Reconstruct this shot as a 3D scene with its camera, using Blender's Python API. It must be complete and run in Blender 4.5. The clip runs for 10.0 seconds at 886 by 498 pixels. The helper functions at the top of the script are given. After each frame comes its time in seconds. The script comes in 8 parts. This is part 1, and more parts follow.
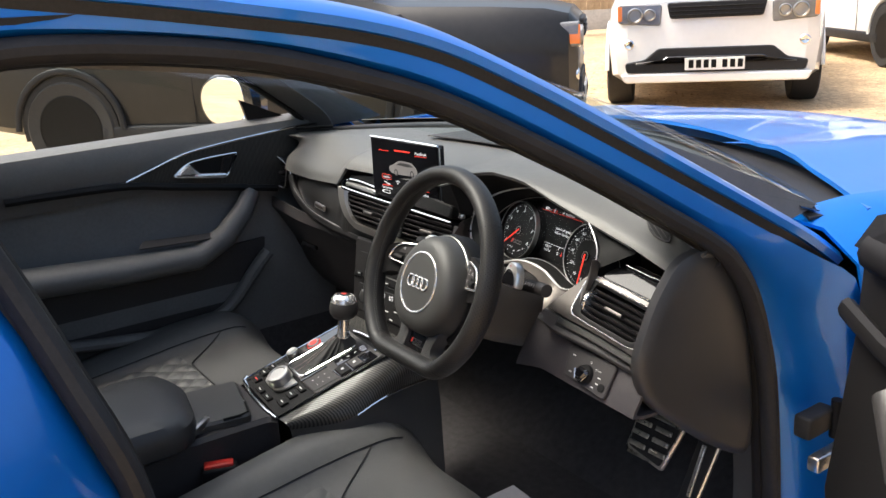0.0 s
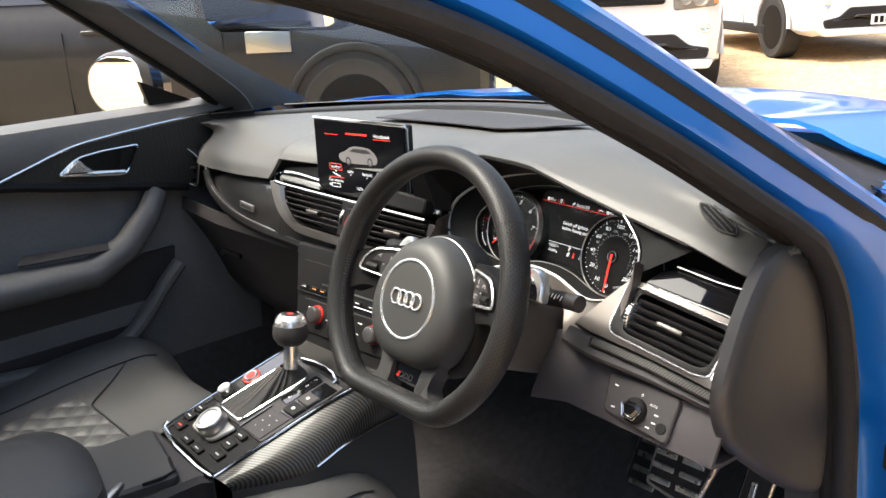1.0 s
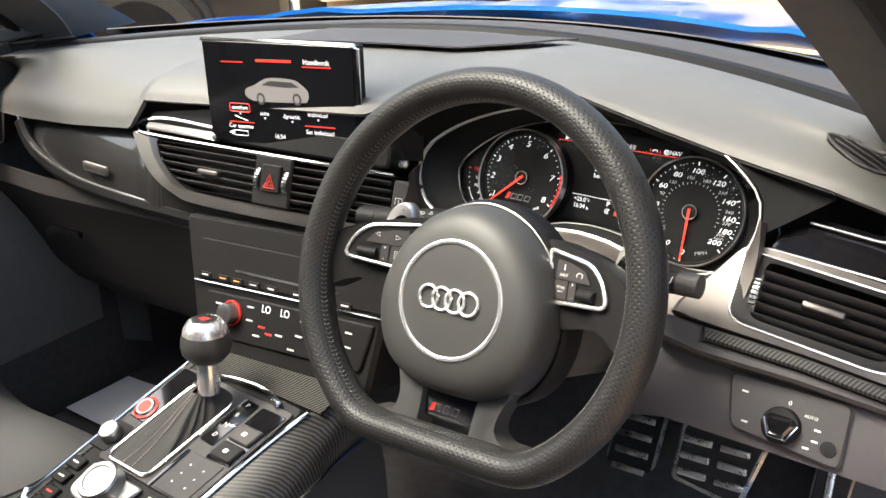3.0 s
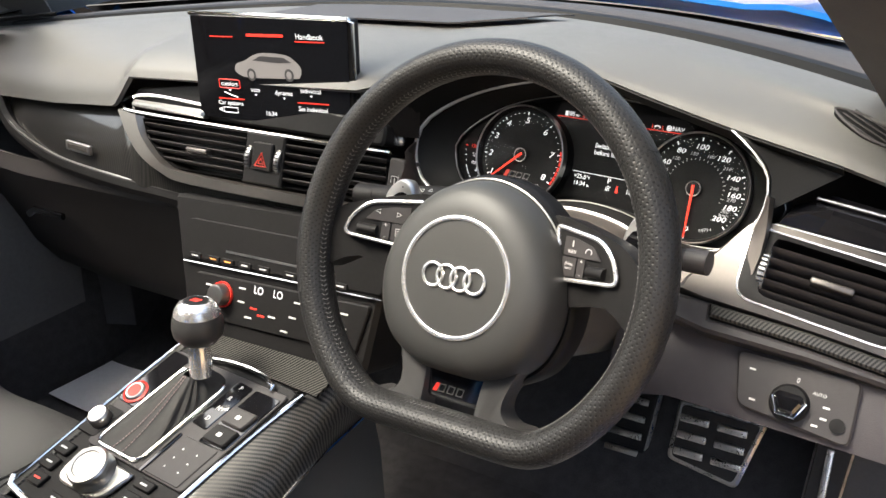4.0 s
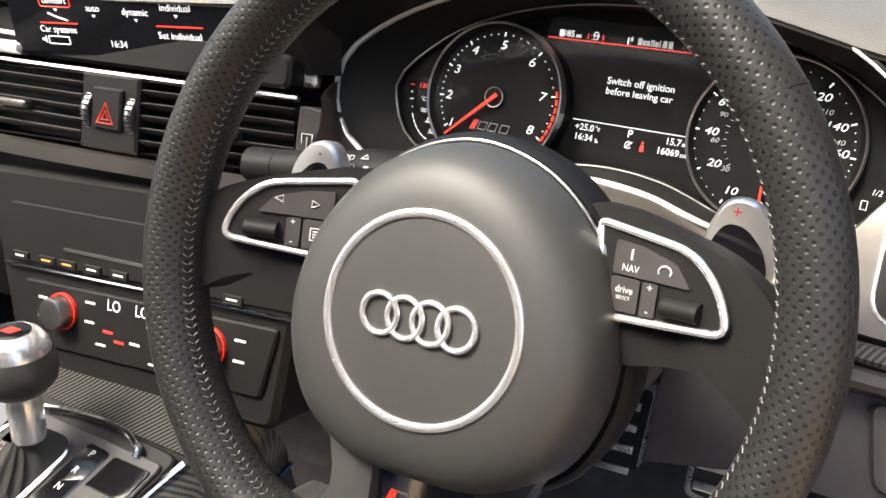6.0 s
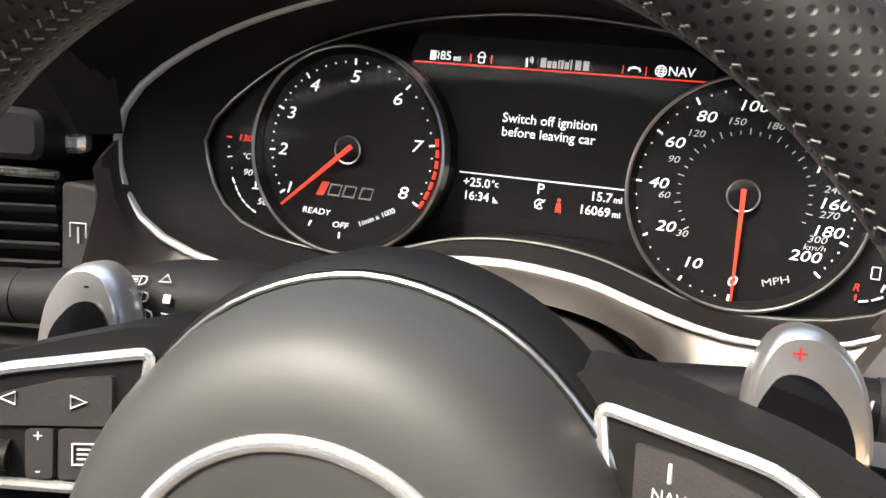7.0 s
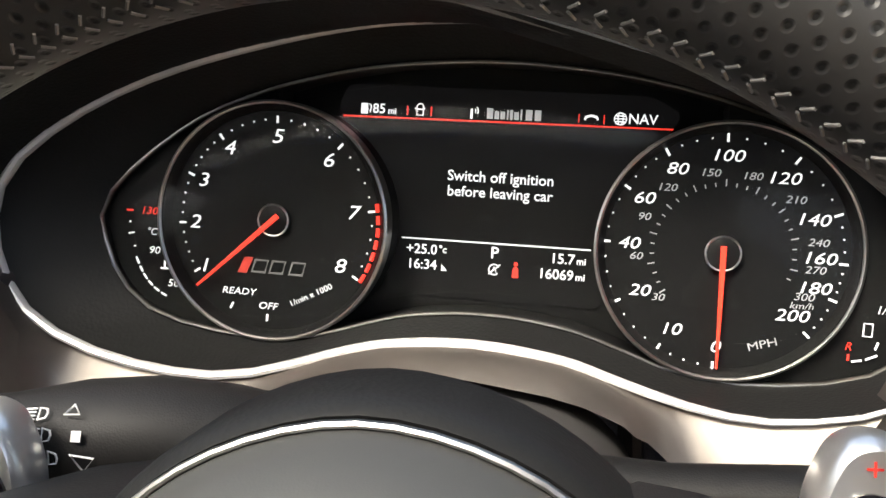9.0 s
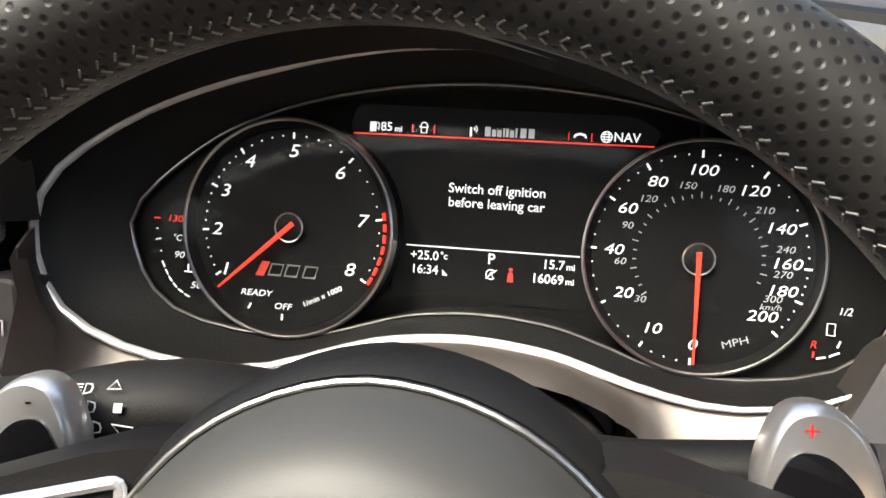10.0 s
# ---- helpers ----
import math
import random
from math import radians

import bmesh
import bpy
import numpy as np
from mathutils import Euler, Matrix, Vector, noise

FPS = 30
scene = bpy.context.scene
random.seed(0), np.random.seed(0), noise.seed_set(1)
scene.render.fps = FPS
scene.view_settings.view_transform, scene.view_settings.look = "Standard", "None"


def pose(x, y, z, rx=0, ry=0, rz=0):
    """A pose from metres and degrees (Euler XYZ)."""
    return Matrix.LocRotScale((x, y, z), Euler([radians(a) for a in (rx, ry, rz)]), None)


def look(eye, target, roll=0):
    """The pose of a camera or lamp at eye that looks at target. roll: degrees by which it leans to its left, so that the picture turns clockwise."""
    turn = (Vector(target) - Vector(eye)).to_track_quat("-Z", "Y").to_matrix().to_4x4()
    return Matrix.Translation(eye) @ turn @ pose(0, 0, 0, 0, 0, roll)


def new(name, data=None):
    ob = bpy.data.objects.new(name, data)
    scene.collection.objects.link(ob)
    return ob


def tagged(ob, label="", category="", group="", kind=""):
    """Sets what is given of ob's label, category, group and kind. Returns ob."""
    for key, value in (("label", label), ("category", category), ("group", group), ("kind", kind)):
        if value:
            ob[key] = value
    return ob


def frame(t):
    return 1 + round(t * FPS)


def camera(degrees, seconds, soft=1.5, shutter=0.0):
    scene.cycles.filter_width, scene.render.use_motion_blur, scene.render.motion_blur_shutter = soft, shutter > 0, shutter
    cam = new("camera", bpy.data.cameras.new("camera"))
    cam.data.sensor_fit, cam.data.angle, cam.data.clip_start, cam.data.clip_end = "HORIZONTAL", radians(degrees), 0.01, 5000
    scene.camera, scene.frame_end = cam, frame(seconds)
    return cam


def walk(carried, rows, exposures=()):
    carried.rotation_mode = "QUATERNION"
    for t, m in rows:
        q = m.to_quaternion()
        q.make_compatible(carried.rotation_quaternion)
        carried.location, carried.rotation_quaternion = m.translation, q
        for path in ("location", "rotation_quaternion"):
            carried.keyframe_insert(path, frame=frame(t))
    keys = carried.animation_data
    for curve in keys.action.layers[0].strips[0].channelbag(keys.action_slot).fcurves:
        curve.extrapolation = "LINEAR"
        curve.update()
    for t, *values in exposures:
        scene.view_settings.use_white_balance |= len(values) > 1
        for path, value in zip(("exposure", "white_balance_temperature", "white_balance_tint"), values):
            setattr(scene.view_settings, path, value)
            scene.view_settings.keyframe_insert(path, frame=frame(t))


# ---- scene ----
cam = camera(53.7, 10.0)
# the car stands square to the axes: x to its right, y ahead, z up
PATH = [
    (0, (1.445, -0.686, 1.313), (-0.141, 0.388, 0.738), -3.1),
    (0.5, (1.288, -0.643, 1.267), (-0.223, 0.528, 0.68), -3.1),
    (1, (1.119, -0.609, 1.236), (-0.314, 0.655, 0.646), -3.0),
    (1.5, (0.961, -0.525, 1.206), (-0.37, 0.831, 0.579), -2.7),
    (2, (0.824, -0.507, 1.177), (-0.381, 0.929, 0.48), -2.5),
    (2.5, (0.745, -0.525, 1.176), (-0.347, 0.982, 0.444), -2.4),
    (4, (0.68, -0.525, 1.164), (-0.296, 1.034, 0.377), -1.9),
    (4.5, (0.668, -0.498, 1.142), (-0.283, 1.062, 0.328), -1.7),
    (5, (0.632, -0.432, 1.119), (-0.282, 1.129, 0.265), -1.4),
    (5.2, (0.609, -0.391, 1.106), (-0.285, 1.173, 0.238), -1.2),
    (6.3, (0.485, -0.241, 1.062), (-0.238, 1.386, 0.151), -1.5),
    (6.5, (0.466, -0.201, 1.052), (-0.185, 1.459, 0.146), -1.2),
    (7, (0.431, -0.125, 1.047), (-0.005, 1.6, 0.134), -1.6),
    (7.5, (0.403, -0.105, 1.048), (0.093, 1.659, 0.156), -1.5),
    (8, (0.396, -0.088, 1.049), (0.156, 1.684, 0.153), -1.4),
    (8.5, (0.394, -0.08, 1.047), (0.181, 1.703, 0.168), -1.4),
    (9, (0.395, -0.077, 1.045), (0.207, 1.716, 0.178), -1.3),
    (9.5, (0.399, -0.077, 1.045), (0.223, 1.722, 0.189), -1.1),
    (10, (0.4, -0.112, 1.051), (0.201, 1.705, 0.24), -1.0),
]
walk(cam, [(t, look(eye, target, roll)) for t, eye, target, roll in PATH],
     exposures=[(0, 1.35, 6300, 8), (0.7, 1.65, 6350, 8), (1.5, 2.0, 6400, 8), (2.5, 2.15, 6500, 8), (4.0, 1.95, 6500, 8), (5.2, 2.1, 6500, 8), (6.5, 2.15, 6500, 8), (7.5, 2.05, 6500, 8), (10, 2.05, 6500, 8)])

# ---- light ----
SUN_AZ, SUN_EL = radians(222), radians(60)
world = bpy.data.worlds.new("sky")
scene.world = world
world.use_nodes = True
wn = world.node_tree.nodes
sky = wn.new("ShaderNodeTexSky")
sky.sky_type, sky.sun_disc = "NISHITA", False
sky.sun_elevation, sky.sun_rotation = SUN_EL, SUN_AZ
sky.air_density, sky.dust_density, sky.ozone_density = 1.0, 8.0, 0.4
wn["Background"].inputs["Strength"].default_value = 0.15
world.node_tree.links.new(sky.outputs[0], wn["Background"].inputs["Color"])
sun = new("sun", bpy.data.lights.new("sun", "SUN"))
sun.data.energy, sun.data.angle, sun.data.color = 1.4, radians(20), (1.0, 0.95, 0.88)
sun.matrix_world = look((math.sin(SUN_AZ) * 20, math.cos(SUN_AZ) * 20, math.tan(SUN_EL) * 20), (0, 0, 0))


# ---- materials ----
def material(name, colour, rough=0.5, metal=0.0, coat=0.0, vary=0.0, vary_scale=8.0, bump=0.0, bump_scale=300.0,
             emit=None, power=0.0, spec=0.5, rough_vary=0.0, coords="Object"):
    """A surface with large stains, small grain and fine relief."""
    m = bpy.data.materials.new(name)
    m.use_nodes = True
    nt = m.node_tree
    n, l = nt.nodes, nt.links
    b = n["Principled BSDF"]
    b.inputs["Base Color"].default_value = (*colour, 1)
    b.inputs["Roughness"].default_value = rough
    b.inputs["Metallic"].default_value = metal
    b.inputs["Coat Weight"].default_value = coat
    b.inputs["Coat Roughness"].default_value = 0.05
    b.inputs["Specular IOR Level"].default_value = spec
    tc = n.new("ShaderNodeTexCoord")
    if vary or rough_vary:
        big, small = n.new("ShaderNodeTexNoise"), n.new("ShaderNodeTexNoise")
        big.inputs["Scale"].default_value, small.inputs["Scale"].default_value = vary_scale, vary_scale * 11
        big.inputs["Detail"].default_value = 4
        small.inputs["Detail"].default_value = 3
        add = n.new("ShaderNodeMath")
        add.operation = "ADD"
        for k, t in enumerate((big, small)):
            l.new(tc.outputs[coords], t.inputs["Vector"])
            l.new(t.outputs["Fac"], add.inputs[k])
        if vary:
            ramp = n.new("ShaderNodeMapRange")
            ramp.inputs["From Min"].default_value, ramp.inputs["From Max"].default_value = 0.6, 1.4
            ramp.inputs["To Min"].default_value, ramp.inputs["To Max"].default_value = 1 - vary, 1 + vary
            l.new(add.outputs[0], ramp.inputs["Value"])
            mul = n.new("ShaderNodeVectorMath")
            mul.operation = "MULTIPLY"
            mul.inputs[0].default_value = colour
            l.new(ramp.outputs[0], mul.inputs[1])
            l.new(mul.outputs[0], b.inputs["Base Color"])
        if rough_vary:
            rr = n.new("ShaderNodeMapRange")
            rr.inputs["From Min"].default_value, rr.inputs["From Max"].default_value = 0.6, 1.4
            rr.inputs["To Min"].default_value, rr.inputs["To Max"].default_value = rough - rough_vary, rough + rough_vary
            l.new(add.outputs[0], rr.inputs["Value"])
            l.new(rr.outputs[0], b.inputs["Roughness"])
    if bump:
        v = n.new("ShaderNodeTexVoronoi")
        v.inputs["Scale"].default_value = bump_scale
        bp = n.new("ShaderNodeBump")
        bp.inputs["Strength"].default_value, bp.inputs["Distance"].default_value = bump, 0.001
        l.new(tc.outputs[coords], v.inputs["Vector"])
        l.new(v.outputs["Distance"], bp.inputs["Height"])
        l.new(bp.outputs["Normal"], b.inputs["Normal"])
    if emit:
        b.inputs["Emission Color"].default_value = (*emit, 1)
        b.inputs["Emission Strength"].default_value = power
    return m


def perforated(name, colour, rough, pitch=0.0042):
    """Leather with rows of punched holes, laid out by the surface's own metres."""
    m = material(name, colour, rough, vary=0.12, vary_scale=30, spec=0.3)
    n, l = m.node_tree.nodes, m.node_tree.links
    b = n["Principled BSDF"]
    uv, mp, v = n.new("ShaderNodeUVMap"), n.new("ShaderNodeMapping"), n.new("ShaderNodeTexVoronoi")
    v.voronoi_dimensions = "2D"
    v.inputs["Randomness"].default_value, v.inputs["Scale"].default_value = 0.0, 1 / pitch
    mp.inputs["Rotation"].default_value = (0, 0, radians(45))
    r = n.new("ShaderNodeMapRange")
    r.inputs["From Min"].default_value, r.inputs["From Max"].default_value = 0.12, 0.30
    bp = n.new("ShaderNodeBump")
    bp.inputs["Strength"].default_value, bp.inputs["Distance"].default_value = 0.35, 0.001
    # the shade inside the holes is multiplied into the leather colour
    dk = n.new("ShaderNodeVectorMath")
    dk.operation = "MULTIPLY"
    hole = n.new("ShaderNodeMapRange")
    hole.inputs["From Min"].default_value, hole.inputs["From Max"].default_value = 0.16, 0.24
    hole.inputs["To Min"].default_value = 0.25
    l.new(v.outputs["Distance"], hole.inputs["Value"])
    l.new(b.inputs["Base Color"].links[0].from_socket, dk.inputs[0])
    l.new(hole.outputs[0], dk.inputs[1])
    l.new(dk.outputs[0], b.inputs["Base Color"])
    l.new(uv.outputs[0], mp.inputs["Vector"])
    l.new(mp.outputs[0], v.inputs["Vector"])
    l.new(v.outputs["Distance"], r.inputs["Value"])
    l.new(r.outputs[0], bp.inputs["Height"])
    l.new(bp.outputs["Normal"], b.inputs["Normal"])
    return m


def carbon(name, angle=45, pitch=0.004, coat=0.15, light=0.065):
    """Lacquered carbon weave: diagonal bundles that catch the light."""
    m = material(name, (0.02, 0.019, 0.018), 0.42, coat=coat, spec=0.22)
    n, l = m.node_tree.nodes, m.node_tree.links
    b = n["Principled BSDF"]
    tc, mp, w, w2 = n.new("ShaderNodeTexCoord"), n.new("ShaderNodeMapping"), n.new("ShaderNodeTexWave"), n.new("ShaderNodeTexWave")
    mp.inputs["Rotation"].default_value = (0, 0, radians(angle))
    mp.inputs["Scale"].default_value = (0.314 / pitch, 0.314 / pitch, 0.314 / pitch)
    for t, d in ((w, "X"), (w2, "Y")):
        t.wave_type, t.bands_direction, t.wave_profile = "BANDS", d, "TRI"
        t.inputs["Scale"].default_value = 1.0
        l.new(mp.outputs[0], t.inputs["Vector"])
    w2.inputs["Scale"].default_value = 1.7
    l.new(tc.outputs["Object"], mp.inputs["Vector"])
    r, mix = n.new("ShaderNodeValToRGB"), n.new("ShaderNodeMath")
    mix.operation = "MULTIPLY_ADD"
    mix.inputs[1].default_value = 0.25
    l.new(w2.outputs["Fac"], mix.inputs[0])
    l.new(w.outputs["Fac"], mix.inputs[2])
    r.color_ramp.elements[0].position, r.color_ramp.elements[1].position = 0.35, 0.9
    r.color_ramp.elements[0].color, r.color_ramp.elements[1].color = (0.006, 0.006, 0.006, 1), (light, light * 0.95, light * 0.86, 1)
    l.new(mix.outputs[0], r.inputs[0])
    l.new(r.outputs[0], b.inputs["Base Color"])
    return m


def gravel_material():
    m = material("gravel", (0.42, 0.30, 0.17), 0.9, vary=0.35, vary_scale=0.8, bump=0.6, bump_scale=60)
    n, l = m.node_tree.nodes, m.node_tree.links
    v, r, mul = n.new("ShaderNodeTexVoronoi"), n.new("ShaderNodeMapRange"), n.new("ShaderNodeVectorMath")
    v.inputs["Scale"].default_value = 38
    mul.operation = "MULTIPLY"
    r.inputs["To Min"].default_value, r.inputs["To Max"].default_value = 0.75, 1.25
    sep = n.new("ShaderNodeSeparateColor")
    tc = n.new("ShaderNodeTexCoord")
    l.new(tc.outputs["Object"], v.inputs["Vector"])
    l.new(v.outputs["Color"], sep.inputs[0])
    l.new(sep.outputs[0], r.inputs["Value"])
    b = n["Principled BSDF"]
    l.new(b.inputs["Base Color"].links[0].from_socket, mul.inputs[0])
    l.new(r.outputs[0], mul.inputs[1])
    l.new(mul.outputs[0], b.inputs["Base Color"])
    return m


def glass(name, tint=(0.9, 0.95, 0.93), edge=0.55, base=0.035):
    m = bpy.data.materials.new(name)
    m.use_nodes = True
    n, l = m.node_tree.nodes, m.node_tree.links
    n.remove(n["Principled BSDF"])
    tr, gl, mx, fr = n.new("ShaderNodeBsdfTransparent"), n.new("ShaderNodeBsdfGlossy"), n.new("ShaderNodeMixShader"), n.new("ShaderNodeLayerWeight")
    tr.inputs[0].default_value = (*tint, 1)
    gl.inputs["Roughness"].default_value = 0.0
    pw, ad = n.new("ShaderNodeMath"), n.new("ShaderNodeMath")
    pw.operation, ad.operation = "POWER", "MULTIPLY_ADD"
    pw.inputs[1].default_value, ad.inputs[1].default_value, ad.inputs[2].default_value = 4.0, edge, base
    l.new(fr.outputs["Facing"], pw.inputs[0])
    l.new(pw.outputs[0], ad.inputs[0])
    l.new(ad.outputs[0], mx.inputs[0])
    l.new(tr.outputs[0], mx.inputs[1])
    l.new(gl.outputs[0], mx.inputs[2])
    l.new(mx.outputs[0], n["Material Output"].inputs["Surface"])
    return m


BLUE = material("blue_paint", (0.002, 0.145, 0.56), 0.34, metal=0.45, coat=0.6, vary=0.05, vary_scale=3)
BLACK_PAINT = material("black_paint", (0.012, 0.012, 0.013), 0.25, coat=1.0, vary=0.2, vary_scale=2)
GREY_PAINT = material("dark_grey_paint", (0.016, 0.016, 0.016), 0.45, spec=0.25, coat=0.3, vary=0.2, vary_scale=2)
WHITE_PAINT = material("white_paint", (0.8, 0.8, 0.78), 0.3, coat=1.0, vary=0.03, vary_scale=2)
RUBBER = material("black_rubber", (0.020, 0.020, 0.021), 0.55, spec=0.22, vary=0.25, vary_scale=20, bump=0.1, bump_scale=400)
TYRE = material("tyre_rubber", (0.025, 0.024, 0.023), 0.8, vary=0.25, vary_scale=6)
LEATHER = material("black_leather", (0.034, 0.033, 0.032), 0.46, vary=0.15, vary_scale=14, bump=0.15, bump_scale=1300, rough_vary=0.05)
SEAT = material("seat_leather", (0.058, 0.058, 0.057), 0.52, vary=0.15, vary_scale=9, bump=0.2, bump_scale=900, rough_vary=0.06)
PADDING = material("dash_leather", (0.082, 0.080, 0.074), 0.45, vary=0.10, vary_scale=10, bump=0.2, bump_scale=1100, rough_vary=0.05)
TRIM = material("black_plastic", (0.011, 0.0105, 0.0105), 0.5, spec=0.14, vary=0.15, vary_scale=18, bump=0.08, bump_scale=1400)
LOWER = material("soft_dark_plastic", (0.034, 0.031, 0.031), 0.55, spec=0.35, vary=0.12, vary_scale=12, bump=0.12, bump_scale=1200)
DOORCLOTH = material("door_lining", (0.14, 0.136, 0.132), 0.7, spec=0.3, vary=0.12, vary_scale=12, bump=0.15, bump_scale=1200)
DOORSKIN = material("door_leather", (0.10, 0.098, 0.095), 0.48, vary=0.12, vary_scale=12, bump=0.12, bump_scale=1200)
CARBON_DARK = carbon("carbon_fibre_dark", 45, 0.0032, 0.0, 0.06)
CARBON_DARK.node_tree.nodes["Principled BSDF"].inputs["Specular IOR Level"].default_value = 0.04
CARBON_DARK.node_tree.nodes["Principled BSDF"].inputs["Roughness"].default_value = 0.6
BEZEL = material("bright_bezel", (0.75, 0.74, 0.72), 0.25, metal=0.35)
VENTMETAL = material("bronze_grey_metal", (0.12, 0.11, 0.102), 0.42, metal=0.9, vary=0.08, vary_scale=25, rough_vary=0.06)
KNEE = material("soft_knee_plastic", (0.050, 0.045, 0.047), 0.55, spec=0.35, vary=0.10, vary_scale=12, bump=0.12, bump_scale=1200)
SOFT = material("soft_gaiter_leather", (0.04, 0.039, 0.037), 0.68, spec=0.3, vary=0.15, vary_scale=20, bump=0.12, bump_scale=1300)
GLOSS = material("piano_black", (0.006, 0.006, 0.007), 0.06, coat=1.0, rough_vary=0.02, vary_scale=25)
SILVER = material("satin_aluminium", (0.44, 0.43, 0.41), 0.33, metal=1.0, vary=0.06, vary_scale=20, rough_vary=0.05)
SWEEP = material("warm_satin_aluminium", (0.34, 0.315, 0.285), 0.36, metal=1.0, vary=0.06, vary_scale=20, rough_vary=0.05)
BLACK_ALLOY = material("gloss_black_alloy", (0.02, 0.02, 0.021), 0.28, metal=0.4, vary=0.1, vary_scale=9)
GREY_ALLOY = material("graphite_alloy", (0.11, 0.11, 0.112), 0.34, metal=0.8, vary=0.1, vary_scale=9)
RINGMETAL = material("bright_satin_metal", (0.86, 0.85, 0.83), 0.24, metal=0.82, rough_vary=0.04, vary_scale=40)
AIRBAG = material("airbag_leather", (0.030, 0.030, 0.028), 0.56, spec=0.6, vary=0.08, vary_scale=14, bump=0.02, bump_scale=1800, rough_vary=0.03)
PADDLE = material("satin_paddle_metal", (0.66, 0.65, 0.63), 0.28, metal=0.85, vary=0.04, vary_scale=30)
COWL = material("cowl_grained_plastic", (0.045, 0.043, 0.041), 0.55, spec=0.35, vary=0.10, vary_scale=16, bump=0.15, bump_scale=1500)
HOOD = material("matt_black_hood", (0.008, 0.008, 0.008), 0.55, spec=0.14, vary=0.1, vary_scale=18, bump=0.1, bump_scale=600)
DARKMETAL = material("dark_brushed_aluminium", (0.20, 0.18, 0.162), 0.50, metal=1.0, vary=0.08, vary_scale=25, rough_vary=0.06)
CHROME = material("chrome", (0.85, 0.85, 0.84), 0.09, metal=1.0, rough_vary=0.03, vary_scale=40)
STEEL = material("brushed_steel", (0.62, 0.6, 0.57), 0.3, metal=1.0, vary=0.1, vary_scale=60, rough_vary=0.08)
CARBON, CARBON_TOP = carbon("carbon_fibre", 62, 0.0036, 0.15, 0.05), carbon("carbon_fibre_fine", 45, 0.0024, 0.05, 0.055)
CARBON_GLOSS = carbon("carbon_fibre_lacquered", 45, 0.0030, 1.0, 0.024)
CARPET = material("black_carpet", (0.055, 0.052, 0.053), 0.95, vary=0.4, vary_scale=60, bump=0.6, bump_scale=900)
PERF = perforated("perforated_leather", (0.020, 0.0195, 0.019), 0.42, 0.0036)
DIALBLACK = material("dial_black", (0.006, 0.006, 0.006), 0.5, spec=0.15, vary=0.1, vary_scale=40)
LCD = material("lcd_black", (0.005, 0.005, 0.005), 0.5, spec=0.15, emit=(0.05, 0.045, 0.045), power=0.02)
WHITE_LIT = material("lit_white", (0.6, 0.6, 0.6), 0.5, emit=(1, 1, 1), power=0.26)
DIM_LIT = material("lit_dim", (0.12, 0.115, 0.11), 0.4, emit=(0.5, 0.48, 0.46), power=0.05)
DIM_RED = material("lit_dim_red", (0.3, 0.03, 0.02), 0.4, emit=(0.9, 0.08, 0.05), power=0.12)
GREY_LIT = material("lit_grey", (0.3, 0.3, 0.3), 0.5, emit=(0.6, 0.6, 0.6), power=0.14)
RED_LIT = material("lit_red", (0.5, 0.02, 0.01), 0.5, emit=(1.0, 0.05, 0.03), power=0.32)
NEEDLE = material("needle_red", (0.7, 0.03, 0.01), 0.4, emit=(1.0, 0.05, 0.03), power=0.38)
ORANGE_LIT = material("lit_orange", (0.5, 0.2, 0.05), 0.5, emit=(1.0, 0.45, 0.1), power=0.2)
PRINT = material("white_print", (0.62, 0.61, 0.59), 0.6)
RED = material("red_plastic", (0.6, 0.03, 0.02), 0.4)
STITCH = material("grey_thread", (0.34, 0.25, 0.24), 0.8)
RIMSTITCH = material("dark_grey_thread", (0.16, 0.155, 0.15), 0.85)
PLATE_WHITE = material("plate_white", (0.8, 0.8, 0.76), 0.4, vary=0.05, vary_scale=10)
PAPER = material("paper_mat", (0.72, 0.71, 0.74), 0.8, vary=0.06, vary_scale=10)
MIRROR = material("mirror_glass", (0.9, 0.9, 0.88), 0.01, metal=1.0)
GLASS = glass("clear_glass", edge=0.30, base=0.02)
COATED = glass("coated_lens", (0.93, 0.93, 0.93), 0.12, 0.006)
TINTED = material("tinted_glass", (0.012, 0.013, 0.014), 0.05, coat=1.0, vary=0.2, vary_scale=2)
LENS = material("lamp_glass", (0.16, 0.16, 0.16), 0.2, coat=1.0, vary=0.3, vary_scale=14)
AMBER = material("amber_lens", (0.75, 0.22, 0.05), 0.2, coat=1.0)
TIMBER = material("fence_timber", (0.40, 0.30, 0.19), 0.85, vary=0.25, vary_scale=1.5)
CONCRETE = material("concrete", (0.46, 0.44, 0.40), 0.9, vary=0.18, vary_scale=2)
PILLAR = material("pillar_fabric", (0.085, 0.085, 0.088), 0.85, vary=0.12, vary_scale=30, bump=0.2, bump_scale=900)
HEADLINER = material("headliner_cloth", (0.02, 0.02, 0.021), 0.95, vary=0.15, vary_scale=40)
GRAVEL = gravel_material()
SCREEN_CAR = material("screen_car_paint", (0.1, 0.1, 0.1), 0.5, emit=(0.55, 0.47, 0.42), power=0.12)
SCREEN_DARK = material("screen_car_dark", (0.01, 0.01, 0.01), 0.5, emit=(0.05, 0.045, 0.045), power=0.3)


# ---- mesh helpers ----
ORIGIN = {}


def thing(name, at, label, category, group="", kind=""):
    ob = new(name)
    ob.empty_display_size = 0.05
    ob.location = at
    ORIGIN[ob.name] = Vector(at)
    return tagged(ob, label, category, group, kind)


